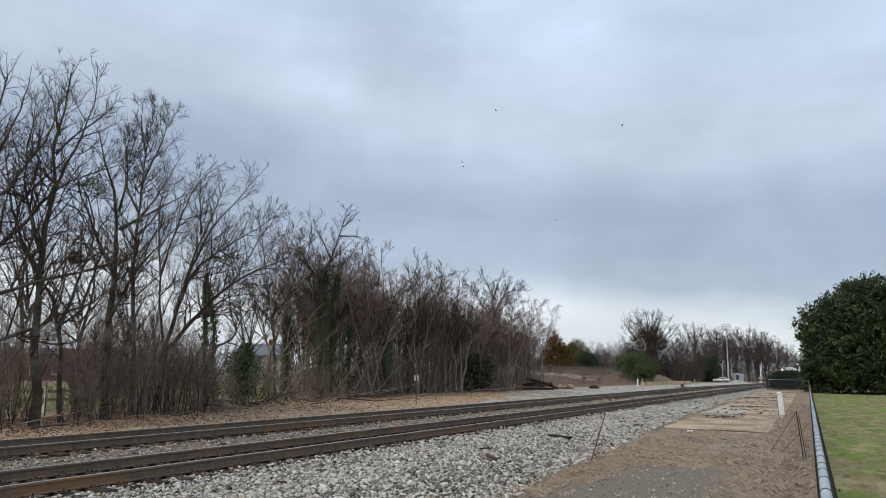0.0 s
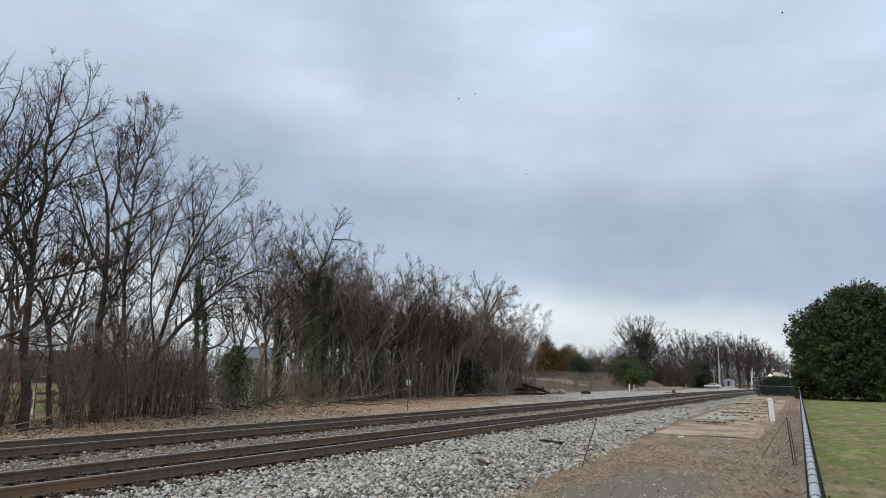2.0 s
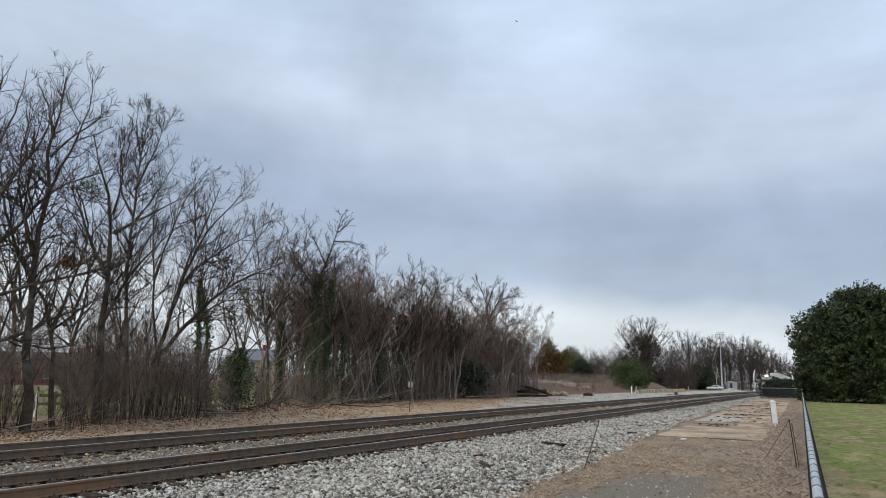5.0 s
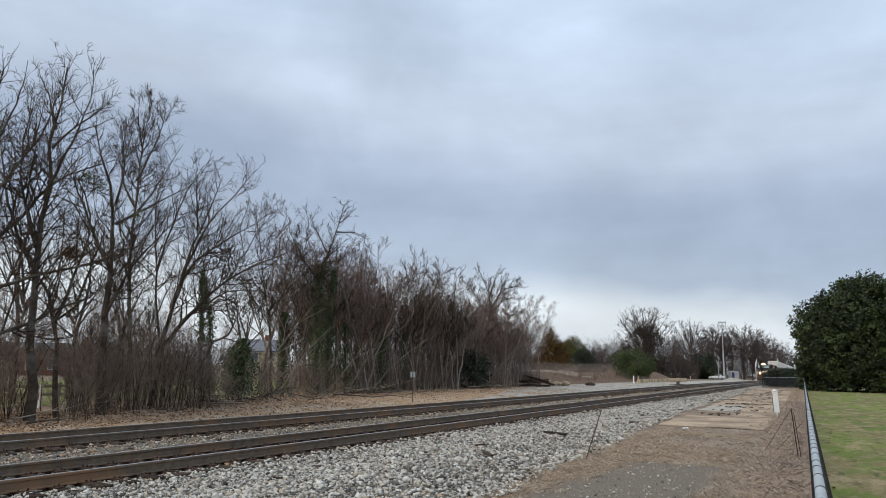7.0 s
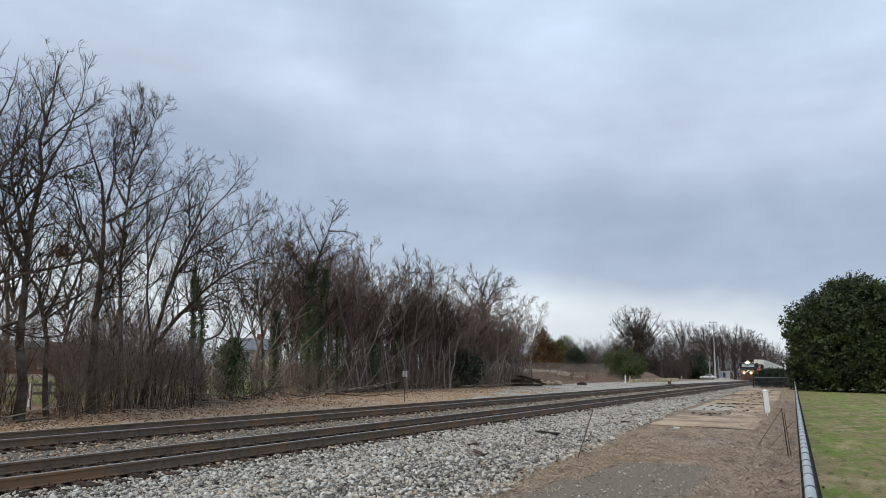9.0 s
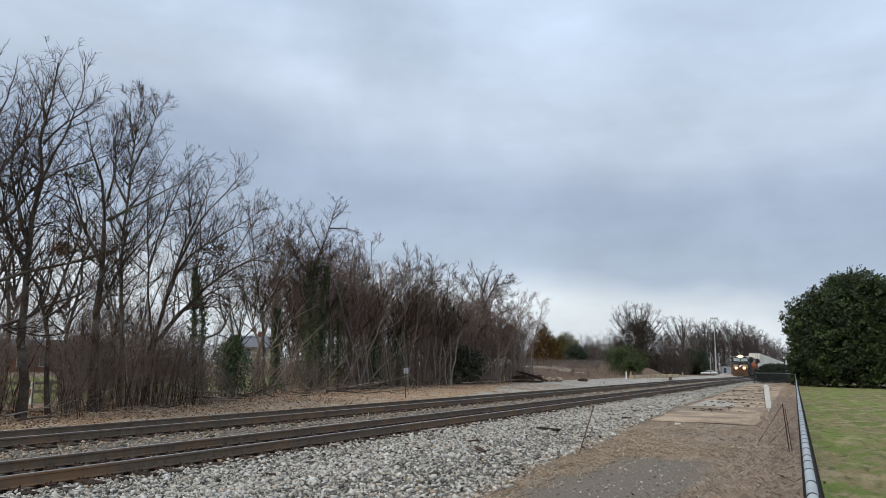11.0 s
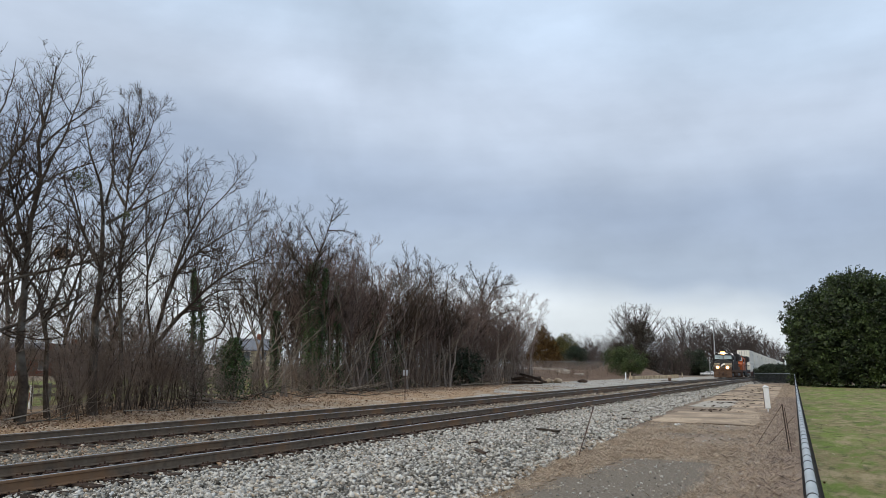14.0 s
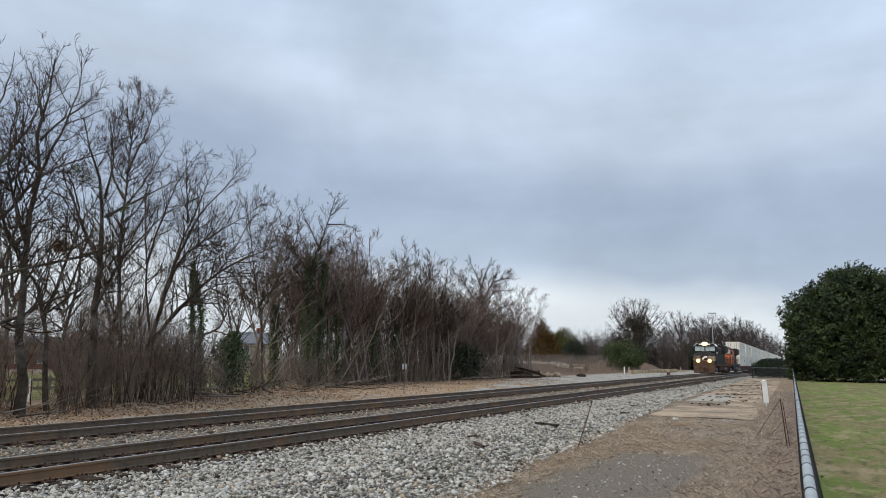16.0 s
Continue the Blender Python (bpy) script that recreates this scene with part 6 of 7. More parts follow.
def rusty_posts():
    t = thing("broken_fence_post", (-0.93, 18.3, 0.0), 0, "rusty steel fence posts with diagonal brace wires", "fence post")
    bm = cyl(bmesh.new(), (0.05, 0, -0.1), (-0.05, 0, 1.02), 0.011, n=6)
    part("post", bm, M["darkrust"], t)
    part("post", cyl(bmesh.new(), (0.12, -0.3, -0.1), (0.01, -0.3, 0.95), 0.008, n=6), M["darkrust"], t)
    part("brace", cyl(bmesh.new(), (-0.05, 0, 1.0), (-0.68, 0.5, 0.02), 0.005, n=6), M["darkrust"], t)
    part("brace", cyl(bmesh.new(), (0.2, -0.3, 0.78), (-0.42, 0.7, 0.05), 0.0045, n=6), M["darkrust"], t)
    part("brace", cyl(bmesh.new(), (0.42, -0.5, 0.75), (0.28, -0.5, 0.02), 0.005, n=6), M["darkrust"], t)


marker_post()
rusty_posts()
rod = thing("iron_rod", (-4.48, 14.3, -0.03), 0, "thin rusty rod leaning out of the dead grass", "rod")
part("rod", cyl(bmesh.new(), (0, 0, -0.1), (0.10, 1.0, 1.0), 0.011, n=6), M["rust"], rod)


def plank(name, x, y, rz, l, w, h, mat, label, seed=0):
    rnd = random.Random(seed)
    bm = box(bmesh.new(), -l / 2, l / 2, -w / 2, w / 2, 0, h, min(w, h) * 0.15)
    for v in bm.verts:
        v.co.x += rnd.uniform(-0.04, 0.04) * l
        v.co.z += rnd.uniform(-0.08, 0.12) * h
        v.co.y += rnd.uniform(-0.3, 0.3) * w
    t = part(name, bm, mat)
    t.matrix_world = pose(x, y, ground_z(x, y) + 0.05, 0, rnd.uniform(-3, 3), rz)
    return tagged(t, label, "timber", "scraps on the ballast")


plank("weathered_board", -6.85, 19.5, -52, 1.7, 0.12, 0.06, M["bark"], "split weathered board lying on the ballast", 1)
bits = [(-6.07, 25.0, 20, 0.5), (-7.5, 16.1, 60, 0.42), (-8.3, 9.9, 10, 0.28), (-6.9, 47.3, 80, 1.1), (-7.9, 57.9, 100, 1.0), (-6.95, 30.2, 40, 0.45), (-7.2, 27.3, 130, 0.7),
        (-6.3, 13.9, 135, 0.8), (-7.9, 14.2, 0, 0.3), (-14.9, 10.4, 30, 0.45), (-9.0, 53.0, 70, 0.8), (-6.4, 35.0, 20, 0.4)]
for i, (x, y, rz, l) in enumerate(bits):
    plank("timber_scrap", x, y, rz, l * 0.6, 0.11 * min(1, l + 0.2), 0.04, M["tie"], "dark rotten sleeper fragment on the ballast", i + 3)


def slab():
    t = thing("old_platform", (0, 0, 0), 0, "cracked tan concrete slab of an old platform", "pavement", kind="structure")
    rnd = random.Random(31)
    y = 25.2
    while y < 88.0:
        d = rnd.uniform(3.2, 4.4)
        left, right = -4.35 - 0.042 * y, -1.25 - 0.036 * y
        mid = left + (right - left) * rnd.uniform(0.45, 0.58)
        for x0, x1 in ((left, mid), (mid, right)):
            if rnd.random() < 0.06:
                continue
            bm = box(bmesh.new(), x0 + 0.02, x1 - 0.02, y + 0.02, y + d - 0.02, -0.08, rnd.uniform(0.025, 0.055), 0.012)
            for v in bm.verts:
                v.co.x += rnd.uniform(-0.09, 0.09)
                v.co.y += rnd.uniform(-0.12, 0.12)
            part("slab", bm, M["slab_grey"] if abs(y - 38) < 2.6 and x0 == left else M["slab"], t)
        y += d


slab()


def chips(name, n, xr, yr, lx, mat, label, seed, z=0.05):
    rng = np.random.default_rng(seed)
    bm = bmesh.new()
    for _ in range(n):
        x, y = rng.uniform(*xr), rng.uniform(*yr)
        if z > 0.03:
            y = 25.2 + 3.8 * round((y - 25.2) / 3.8) + rng.normal(0, 0.55)
        x -= 0.04 * y
        m = pose(x, y, ground_z(x, y) + z, rng.normal(0, 4), rng.normal(0, 4), rng.normal(0, 25)) @ Matrix.Diagonal((lx * rng.uniform(0.4, 1.5), 0.04 * rng.uniform(0.4, 1.4), 0.012, 1))
        vs = bmesh.ops.create_cube(bm, size=1, matrix=m)["verts"]
        for v in vs:
            v.co += Vector(rng.normal(0, 0.012, 3))
    t = part(name, bm, mat, kind="stuff")
    return tagged(t, label)


chips("asphalt_crumbs", 120, (-3.9, -1.5), (32.0, 47.0), 0.12, M["tie"], "dark crumbs of asphalt and wood on the slab", 5)
chips("asphalt_crumbs", 45, (-4.0, -1.6), (50.0, 78.0), 0.25, M["tie"], "dark crumbs of asphalt and wood on the slab", 6)
chips("pale_litter", 70, (-3.4, -0.6), (17.0, 25.0), 0.14, M["palewood"], "pale leaves and wood chips on the dirt", 7, 0.02)

bm = bmesh.new()
prism(bm, [(-0.09, 0), (0.08, 0), (0.06, 0.05), (-0.02, 0.03), (-0.06, 0.06)], -0.06, 0.08)
cloth = part("paper_scrap", bm, M["white"])
cloth.matrix_world = pose(-4.27, 24.1, ground_z(-4.27, 24.1) + 0.02, 0, 0, 25)
tagged(cloth, "crumpled white scrap lying before the slab", "litter")

def blades(name, n, spot, h, mat, label, seed, width=0.006, lean=0.5):
    """Grass blades, each a narrow bent triangle pair."""
    rng = np.random.default_rng(seed)
    pts = []
    while len(pts) < n:
        x, y = spot(rng)
        pts.append((x, y, ground_z(x, y) + 0.01))
    p = np.array(pts)
    a = rng.uniform(0, 2 * math.pi, n)
    side = np.stack([np.cos(a), np.sin(a), np.zeros(n)], 1) * (width * (1 + 0.03 * p[:, 1]))[:, None]
    hh = h * rng.uniform(0.4, 1.3, n)
    off = rng.normal(0, lean, (n, 2)) * hh[:, None]
    m = p + np.stack([off[:, 0] * 0.35, off[:, 1] * 0.35, hh * 0.6], 1)
    e = p + np.stack([off[:, 0], off[:, 1], hh], 1)
    v = np.stack([p - side, p + side, m + side * 0.7, e, m - side * 0.7], 1)
    f = np.arange(n * 5).reshape(-1, 5)
    return raw(name, v.reshape(-1, 3), f, mat, None, label, "stuff")


def dead_spot(rng):
    while True:
        y = 8.0 + 86.0 * rng.random() ** 2.2
        x = rng.uniform(-6.0, fence_x(y) - 0.05)
        if x < stone_edge(y) - 0.1:
            continue
        n = fnoise(x, y, 0.55, 2.0) + 0.5 * fnoise(x, y, 1.7, 5.0)
        near_fence = smooth(-2.0, -0.8, x - fence_x(y))
        on_asphalt = -3.7 < x < -1.9 and y < 15
        on_slab = y > 25 and x < -1.25 - 0.036 * y
        if (on_asphalt or on_slab) and rng.random() > 0.02:
            continue
        if near_fence > 0.6 and rng.random() < 0.6:
            continue
        if n + 0.55 * near_fence + 0.35 * (x < -3.3 and 12 < y < 19) > rng.uniform(-0.35, 0.5):
            return x, y


blades("dead_grass", 62000, dead_spot, 0.045, M["deadgrass"], "dry tan grass in the strip beside the ballast", 2, width=0.0024, lean=1.8)


def tuft_spot(rng):
    x, y = dead_spot(rng)
    k = 0.16
    return round(x / k) * k + rng.normal(0, 0.06), round(y / k) * k + rng.normal(0, 0.06)


blades("dead_tufts", 46000, tuft_spot, 0.06, M["deadgrass"], "upright tufts of dry greyish grass", 12, width=0.0013, lean=0.9)


def lawn_spot(rng):
    y = 8.5 + 50.0 * rng.random() ** 1.8
    return fence_x(y) + 0.15 + rng.random() * (1.5 + 0.16 * y), y


blades("lawn_grass", 26000, lawn_spot, 0.03, M["grass"], "short winter lawn grass", 3, width=0.0013, lean=0.9)


def fence_weed(rng):
    y = 6.0 + 45.0 * rng.random() ** 1.4
    return fence_x(y) - abs(rng.normal(0, 0.8)) + 0.08, y


blades("fence_weeds", 42000, fence_weed, 0.075, M["greygrass"], "dead weeds along the fence foot", 4, width=0.0008, lean=1.0)


def litter_spot(rng):
    while True:
        y = 6.0 + 60.0 * rng.random() ** 1.4
        x = rng.uniform(wood_edge(y) - 2.5, -18.4)
        if rng.random() < 0.25 + 0.75 * smooth(-18.4, wood_edge(y), x):
            return x, y


rng = np.random.default_rng(61)
spots = np.array([litter_spot(rng) for _ in range(42000)])
heights = np.array([ground_z(x, y) for x, y in spots]) + 0.035
v, f = lying(np.column_stack([spots, heights - 0.015]), 0.08, rng, 0.4)
raw("fallen_leaves", v, f, M["leaf"], None, "brown fallen leaves along the wood's edge", "stuff")
spots = np.array([lawn_spot(rng) for _ in range(650)])
v, f = lying(np.column_stack([spots, np.full(650, 0.03)]), 0.055, rng)
raw("lawn_leaves", v, f, M["leaf"], None, "brown leaves scattered on the lawn", "stuff")


# ---- things along the wood ----
def sign():
    t = thing("track_sign", (-20.15, 34.6, ground_z(-20.15, 34.6)), 35, "small grey trackside sign with two plates on a thin post", "sign")
    part("post", cyl(bmesh.new(), (0, 0, -0.1), (0, 0, 1.6), 0.022, n=8), M["rust"], t)
    for x in (-0.075, 0.075):
        part("plate", box(bmesh.new(), x - 0.055, x + 0.055, -0.035, -0.022, 1.32, 1.62, 0.004), M["cabinet"], t, "faded grey plate")


sign()


def tie_pile():
    rnd = random.Random(3)
    bm = box(bmesh.new(), -1.3, 1.3, -0.115, 0.115, 0, 0.18, 0.015)
    first = part("old_sleeper", bm, M["tie"])
    tagged(first, "discarded black sleeper in a heap by the thicket", "sleeper", "heap of old sleepers")
    at = [(-27.0, 68.2, 0.0, 5, 0), (-26.6, 68.8, 0.02, -20, 0), (-26.3, 69.5, 0.04, 14, 0), (-26.9, 68.6, 0.19, -8, 4), (-26.4, 69.3, 0.22, 22, -6), (-26.0, 68.8, 0.42, -14, 11), (-25.6, 70.1, 0.1, -35, 9), (-26.6, 69.9, 0.4, 40, 14), (-26.9, 67.6, 0.2, -30, -8)]
    for i, (x, y, z, rz, ry) in enumerate(at):
        o = first if i == 0 else new("old_sleeper", first.data)
        if i:
            tagged(o, first["label"], first["category"], first["group"])
        o.matrix_world = pose(x, y, ground_z(x, y) + z + (0.25 if ry else 0), 0, ry, rz)


tie_pile()


def boulder(x, y, s, mat, label, seed, name="boulder", flat=0.75):
    rnd = random.Random(seed)
    bm = bmesh.new()
    bmesh.ops.create_icosphere(bm, subdivisions=2, radius=s)
    for v in bm.verts:
        n = noise.noise(v.co * (1.3 / s) + Vector((seed, 0, 0)))
        v.co *= 1 + 0.35 * n
        v.co.z *= flat
    t = part(name, bm, mat, smooth=False)
    t.matrix_world = pose(x, y, ground_z(x, y) + s * flat * 0.55, 0, 0, rnd.uniform(0, 360))
    tagged(t, label, "stone", "stones by the gravel")


boulder(-26.4, 75.5, 0.42, M["beige"], "pale tan boulder beside the gravel", 1)
boulder(-25.6, 76.0, 0.5, M["beige"], "pale tan boulder beside the gravel", 2)
boulder(-24.2, 80.5, 0.5, M["tie"], "dark lump of debris on the gravel", 3, "debris_lump", 0.5)
boulder(-24.8, 81.5, 0.35, M["tie"], "dark lump of debris on the gravel", 4, "debris_lump", 0.5)
for i, (x, y, sx, sy, sz, rz) in enumerate([(-34.6, 95.0, 1.5, 0.7, 0.35, 10), (-32.4, 97.0, 0.9, 0.6, 0.3, -20), (-31.4, 95.5, 0.9, 0.5, 0.45, 15), (-30.4, 99.0, 0.6, 0.5, 0.3, 40), (-33.6, 100.0, 0.8, 0.6, 0.3, 70)]):
    bm = box(bmesh.new(), -sx, sx, -sy, sy, 0, sz, 0.04)
    for v in bm.verts:
        v.co.z += 0.2 * v.co.x * (0.3 if i % 2 else -0.3)
    t = part("concrete_rubble", bm, M["slab_grey"])
    t.matrix_world = pose(x, y, ground_z(x, y) - 0.05, 0, 0, rz)
    tagged(t, "broken pale concrete block on the brushy bank", "rubble", "rubble on the bank")


def limb(points, radii, sides):
    """One closed tube along a bent line."""
    p = np.asarray(points)
    d = np.gradient(p, axis=0)
    d /= np.linalg.norm(d, axis=1, keepdims=True)
    ref = np.array([0.1, 0.2, 1.0]) if abs(d[0, 2]) < 0.8 else np.array([1.0, 0.1, 0.0])
    u = np.cross(d, ref)
    u /= np.linalg.norm(u, axis=1, keepdims=True)
    w = np.cross(d, u)
    a = np.arange(sides) * 2 * math.pi / sides
    v = p[:, None] + radii[:, None, None] * (u[:, None] * np.cos(a)[None, :, None] + w[:, None] * np.sin(a)[None, :, None])
    f = [(i * sides + k, i * sides + (k + 1) % sides, (i + 1) * sides + (k + 1) % sides, (i + 1) * sides + k) for i in range(len(p) - 1) for k in range(sides)]
    return v.reshape(-1, 3), np.array(f)


def stick(name, seed, start, d, length, r, opts, mat, label, category, group, flat):
    """A single stem and its side twigs."""
    rnd = random.Random(seed)
    segs = []
    grow(segs, rnd, start, unit(d), length, r, 0, 1, **opts)
    a = np.array(segs)
    if flat:
        a[:, 2] = np.abs(a[:, 2]) * 0.6 + 0.02
        a[:, 5] = np.abs(a[:, 5]) * 0.6 + 0.02
    t = thing(name, (0, 0, 0), 0, label, category, group)
    main = a[a[:, 8] == 0]
    v, f = limb(np.vstack([main[:, 0:3], main[-1:, 3:6]]), np.append(main[:, 6], main[-1, 7]), 6)
    raw("stem", v, f, mat, t, smooth=True)
    v, f = tubes(a[a[:, 8] == 1], 4)
    raw("branchwork", v, f, mat, t, kind="stuff")
    return t


LOG = dict(up=0.0, wob=0.1, kids=(4,), angle=35, ratio=0.45, twig=0.008, lo=0.2, first=0.45)
SAP = dict(up=0.02, wob=0.08, kids=(5,), angle=30, ratio=0.35, twig=0.008, lo=0.4, first=0.35)
logs = [stick("fallen_branch", k, (0, 0, 0.05), (1, 0, 0.06), 2.6, 0.035, LOG, M["palewood"] if k % 2 else M["bark"], "fallen dead branch lying before the brush", "branch", "fallen branches", True) for k in range(4)]
rnd = random.Random(77)
for i in range(90):
    y = rnd.uniform(12, 74) if i > 55 else rnd.uniform(24, 44)
    x = -20.4 - 6.1 * smooth(10, 45, y) - rnd.uniform(-0.3, 1.6)
    m = pose(x, y, ground_z(x, y) + rnd.uniform(0, 0.25), 0, rnd.uniform(-12, 2), rnd.uniform(0, 360)) @ Matrix.Diagonal((*[rnd.uniform(0.5, 1.3)] * 3, 1))
    if i < 4:
        logs[i].matrix_basis = m
    else:
        copy_thing(logs[i % 4], m)
saps = [stick("pale_sapling", k, (0, 0, -0.1), (0.25 * (-1) ** k, 0.5, 1), 3.6, 0.028, SAP, M["palewood"], "pale leaning sapling in front of the brush", "sapling", "pale saplings", False) for k in range(3)]
for i in range(40):
    y = rnd.uniform(26, 70)
    x = -21.7 - 5.9 * smooth(10, 45, y) - rnd.uniform(0, 1.2)
    m = pose(x, y, ground_z(x, y), rnd.uniform(-12, 12), rnd.uniform(-12, 12), rnd.uniform(-60, 60)) @ Matrix.Diagonal((*[rnd.uniform(0.6, 1.3)] * 3, 1))
    if i < 3:
        saps[i].matrix_basis = m
    else:
        copy_thing(saps[i % 3], m)

t = thing("marker_stake", (-26.9, 18.1, ground_z(-26.9, 18.1)), 0, "white stake with a red band among the trees", "marker post")
part("stake", box(bmesh.new(), -0.05, 0.05, -0.05, 0.05, -0.1, 0.85, 0.01), M["white"], t)
part("band", box(bmesh.new(), -0.055, 0.0, -0.056, 0.056, 0.3, 0.6), M["brick"], t)


def rail_fence():
    t = thing("wooden_fence", (-30.0, 15.0, ground_z(-30, 20)), 0, "low weathered wooden rail fence behind the trees", "fence")
    for y in np.arange(0, 18.1, 3.0):
        part("post", box(bmesh.new(), -0.06, 0.06, y - 0.06, y + 0.06, -0.1, 0.8, 0.01), M["polewood"], t)
    for z in (0.25, 0.6):
        part("rail", box(bmesh.new(), -0.11, -0.07, 0, 18.0, z, z + 0.12, 0.01), M["palewood"], t)


rail_fence()


def house(name, x, y, rz, w, d, h, ridge, wall, roof, label):
    t = thing(name, (x, y, ground_z(x, y) - 0.1), rz, label, "house")
    part("wall", prism_x(bmesh.new(), [(-d / 2, 0), (d / 2, 0), (d / 2, h), (0, ridge - 0.1), (-d / 2, h)], -w / 2, w / 2), wall, t)
    for s in (-1, 1):
        bm = bmesh.new()
        o = 0.45
        prism_x(bm, [(0, ridge + 0.1), (s * (d / 2 + o), h - 0.15), (s * (d / 2 + o), h - 0.3), (0, ridge - 0.06)], -w / 2 - o, w / 2 + o)
        part("roof", bm, roof, t)
    k = 0
    for wx in np.arange(-w / 2 + 1.4, w / 2 - 0.8, 2.4):
        for s in (-1, 1):
            bm = box(bmesh.new(), wx - 0.5, wx + 0.5, s * d / 2 - 0.05, s * d / 2 + 0.05, h * 0.35, h * 0.35 + 1.3)
            wi = part("window", bm, M["white"], t)
            part("pane", box(bmesh.new(), wx - 0.42, wx + 0.42, s * d / 2 - 0.07, s * d / 2 + 0.07, h * 0.35 + 0.08, h * 0.35 + 1.22), M["glass"], wi)
    for wy in (-d * 0.25, d * 0.25):
        for s in (-1, 1):
            wi = part("window", box(bmesh.new(), s * w / 2 - 0.05, s * w / 2 + 0.05, wy - 0.5, wy + 0.5, h * 0.35, h * 0.35 + 1.3), M["white"], t)
            part("pane", box(bmesh.new(), s * w / 2 - 0.07, s * w / 2 + 0.07, wy - 0.42, wy + 0.42, h * 0.35 + 0.08, h * 0.35 + 1.22), M["glass"], wi)
    part("chimney", box(bmesh.new(), w * 0.2, w * 0.2 + 0.7, -0.3, 0.4, ridge - 0.8, ridge + 0.8), M["brick"], t)


house("yellow_house", -78.0, 87.0, 60, 5.5, 5.5, 2.6, 4.1, M["yellowwall"], M["roofgrey"], "pale yellow house with a grey roof behind the trees")
house("brick_house", -82.0, 54.0, 80, 12, 8, 2.0, 3.0, M["brick"], M["grime"], "low red-brick house behind the trees")
house("pale_house", -95.0, 66.0, 40, 14, 9, 2.4, 4.0, M["box"], M["roofgrey"], "white house far behind the trees")
house("station_building", -4.6, 200.0, 0, 8, 22, 2.6, 3.9, M["grime"], M["roofgrey"], "low station building with a grey roof")


def bank_fence():
    t = thing("bank_fence", (-41.0, 104.0, ground_z(-40, 108)), -40, "thin chain-link fence on top of the brushy bank", "fence")
    for y in np.arange(0, 15.1, 2.5):
        part("post", cyl(bmesh.new(), (0, y, -0.2), (0, y, 1.25), 0.03, n=6), M["steel"], t)
    part("top_rail", cyl(bmesh.new(), (0, 0, 1.22), (0, 15.0, 1.22), 0.022, n=6), M["steel"], t)
    chain_link(t, 15.0, 1.2, 0, 0, 0.12, 0.005).data.materials[0] = M["steel"]


bank_fence()

# ---- the crossing ----
def low_wall():
    t = thing("low_wall", (-24.7, 105.0, ground_z(-24.7, 105)), -1.0, "low stained beige concrete wall below the bank", "wall")
    y = 0.0
    k = 0
    while y < 33:
        part("wall_section", box(bmesh.new(), -0.25, 0.15, y, y + 10.99, -0.2, 0.5, 0.004), M["palewall"], t)
        y += 11.0
        k += 1


low_wall()


def earth_bank():
    """Brown earth heaped against the back of the low wall."""
    xs, ys = np.arange(-38.0, -24.9, 0.65), np.arange(108.0, 156.0, 0.8)
    verts = []
    for y in ys:
        for x in xs:
            rise = smooth(0.0, 5.5, -25.0 - x) * (1 - smooth(9.0, 13.0, -25.0 - x))
            ends = smooth(124.0, 131.0, y) * (1 - smooth(140.0, 155.0, y))
            z = 1.05 * rise * ends + 0.35 * fnoise(x, y, 0.6) * rise * ends + 0.12 * fnoise(x, y, 2.1) * rise * ends
            verts.append((x, y, ground_z(x, y) - 0.06 + z))
    n = len(xs)
    faces = [(j * n + i, j * n + i + 1, (j + 1) * n + i + 1, (j + 1) * n + i) for j in range(len(ys) - 1) for i in range(n - 1)]
    raw("earth_bank", verts, faces, M["bankearth"], None, "brown leafy earth bank behind the low wall", "structure", smooth=True)


earth_bank()
for x, y in ((-24.7, 102.0), (-24.3, 103.0), (-23.6, 139.5)):
    t = part("bollard", cyl(bmesh.new(), (0, 0, -0.1), (0, 0, 1.02), 0.09, 0.08, 10), M["white"] if y < 102.5 else M["beige"])
    t.matrix_world = pose(x, y, ground_z(x, y))
    tagged(t, "short pale concrete bollard by the low wall", "bollard", "bollards by the wall")

sheet("road", steps((-140, -20, 10), (-20, 0, 4)), steps((216, 223.5, 2.5)), 0.03, M["asphalt"], label="grey asphalt road crossing the railway")


def car():
    t = thing("parked_car", (-30.8, 225.5, ground_z(-30.8, 225.5)), 90, "pale silver sedan waiting by the crossing", "car")
    body = bmesh.new()
    prism_x(body, [(-2.2, 0.35), (2.2, 0.35), (2.25, 0.7), (2.1, 0.88), (1.05, 0.95), (0.45, 1.38), (-0.75, 1.42), (-1.55, 1.0), (-2.15, 0.95), (-2.25, 0.7)], -0.86, 0.86)
    bmesh.ops.bevel(body, geom=list(body.edges), offset=0.05, segments=2, affect="EDGES")
    part("body", body, M["carwhite"], t, smooth=True)
    for s in (-1, 1):
        bm = bmesh.new()
        prism_x(bm, [(0.9, 0.96), (0.42, 1.31), (-0.7, 1.35), (-1.4, 1.0)], s * 0.865 - 0.01, s * 0.865 + 0.01)
        part("side_window", bm, M["glass"], t)
        for y in (-1.35, 1.4):
            w = part("wheel", cyl(bmesh.new(), (s * 0.9, y, 0.32), (s * 0.68, y, 0.32), 0.32, n=16), M["tyre"], t)
            part("rim", cyl(bmesh.new(), (s * 0.912, y, 0.32), (s * 0.88, y, 0.32), 0.2, n=12), M["cabinet"], w)


car()


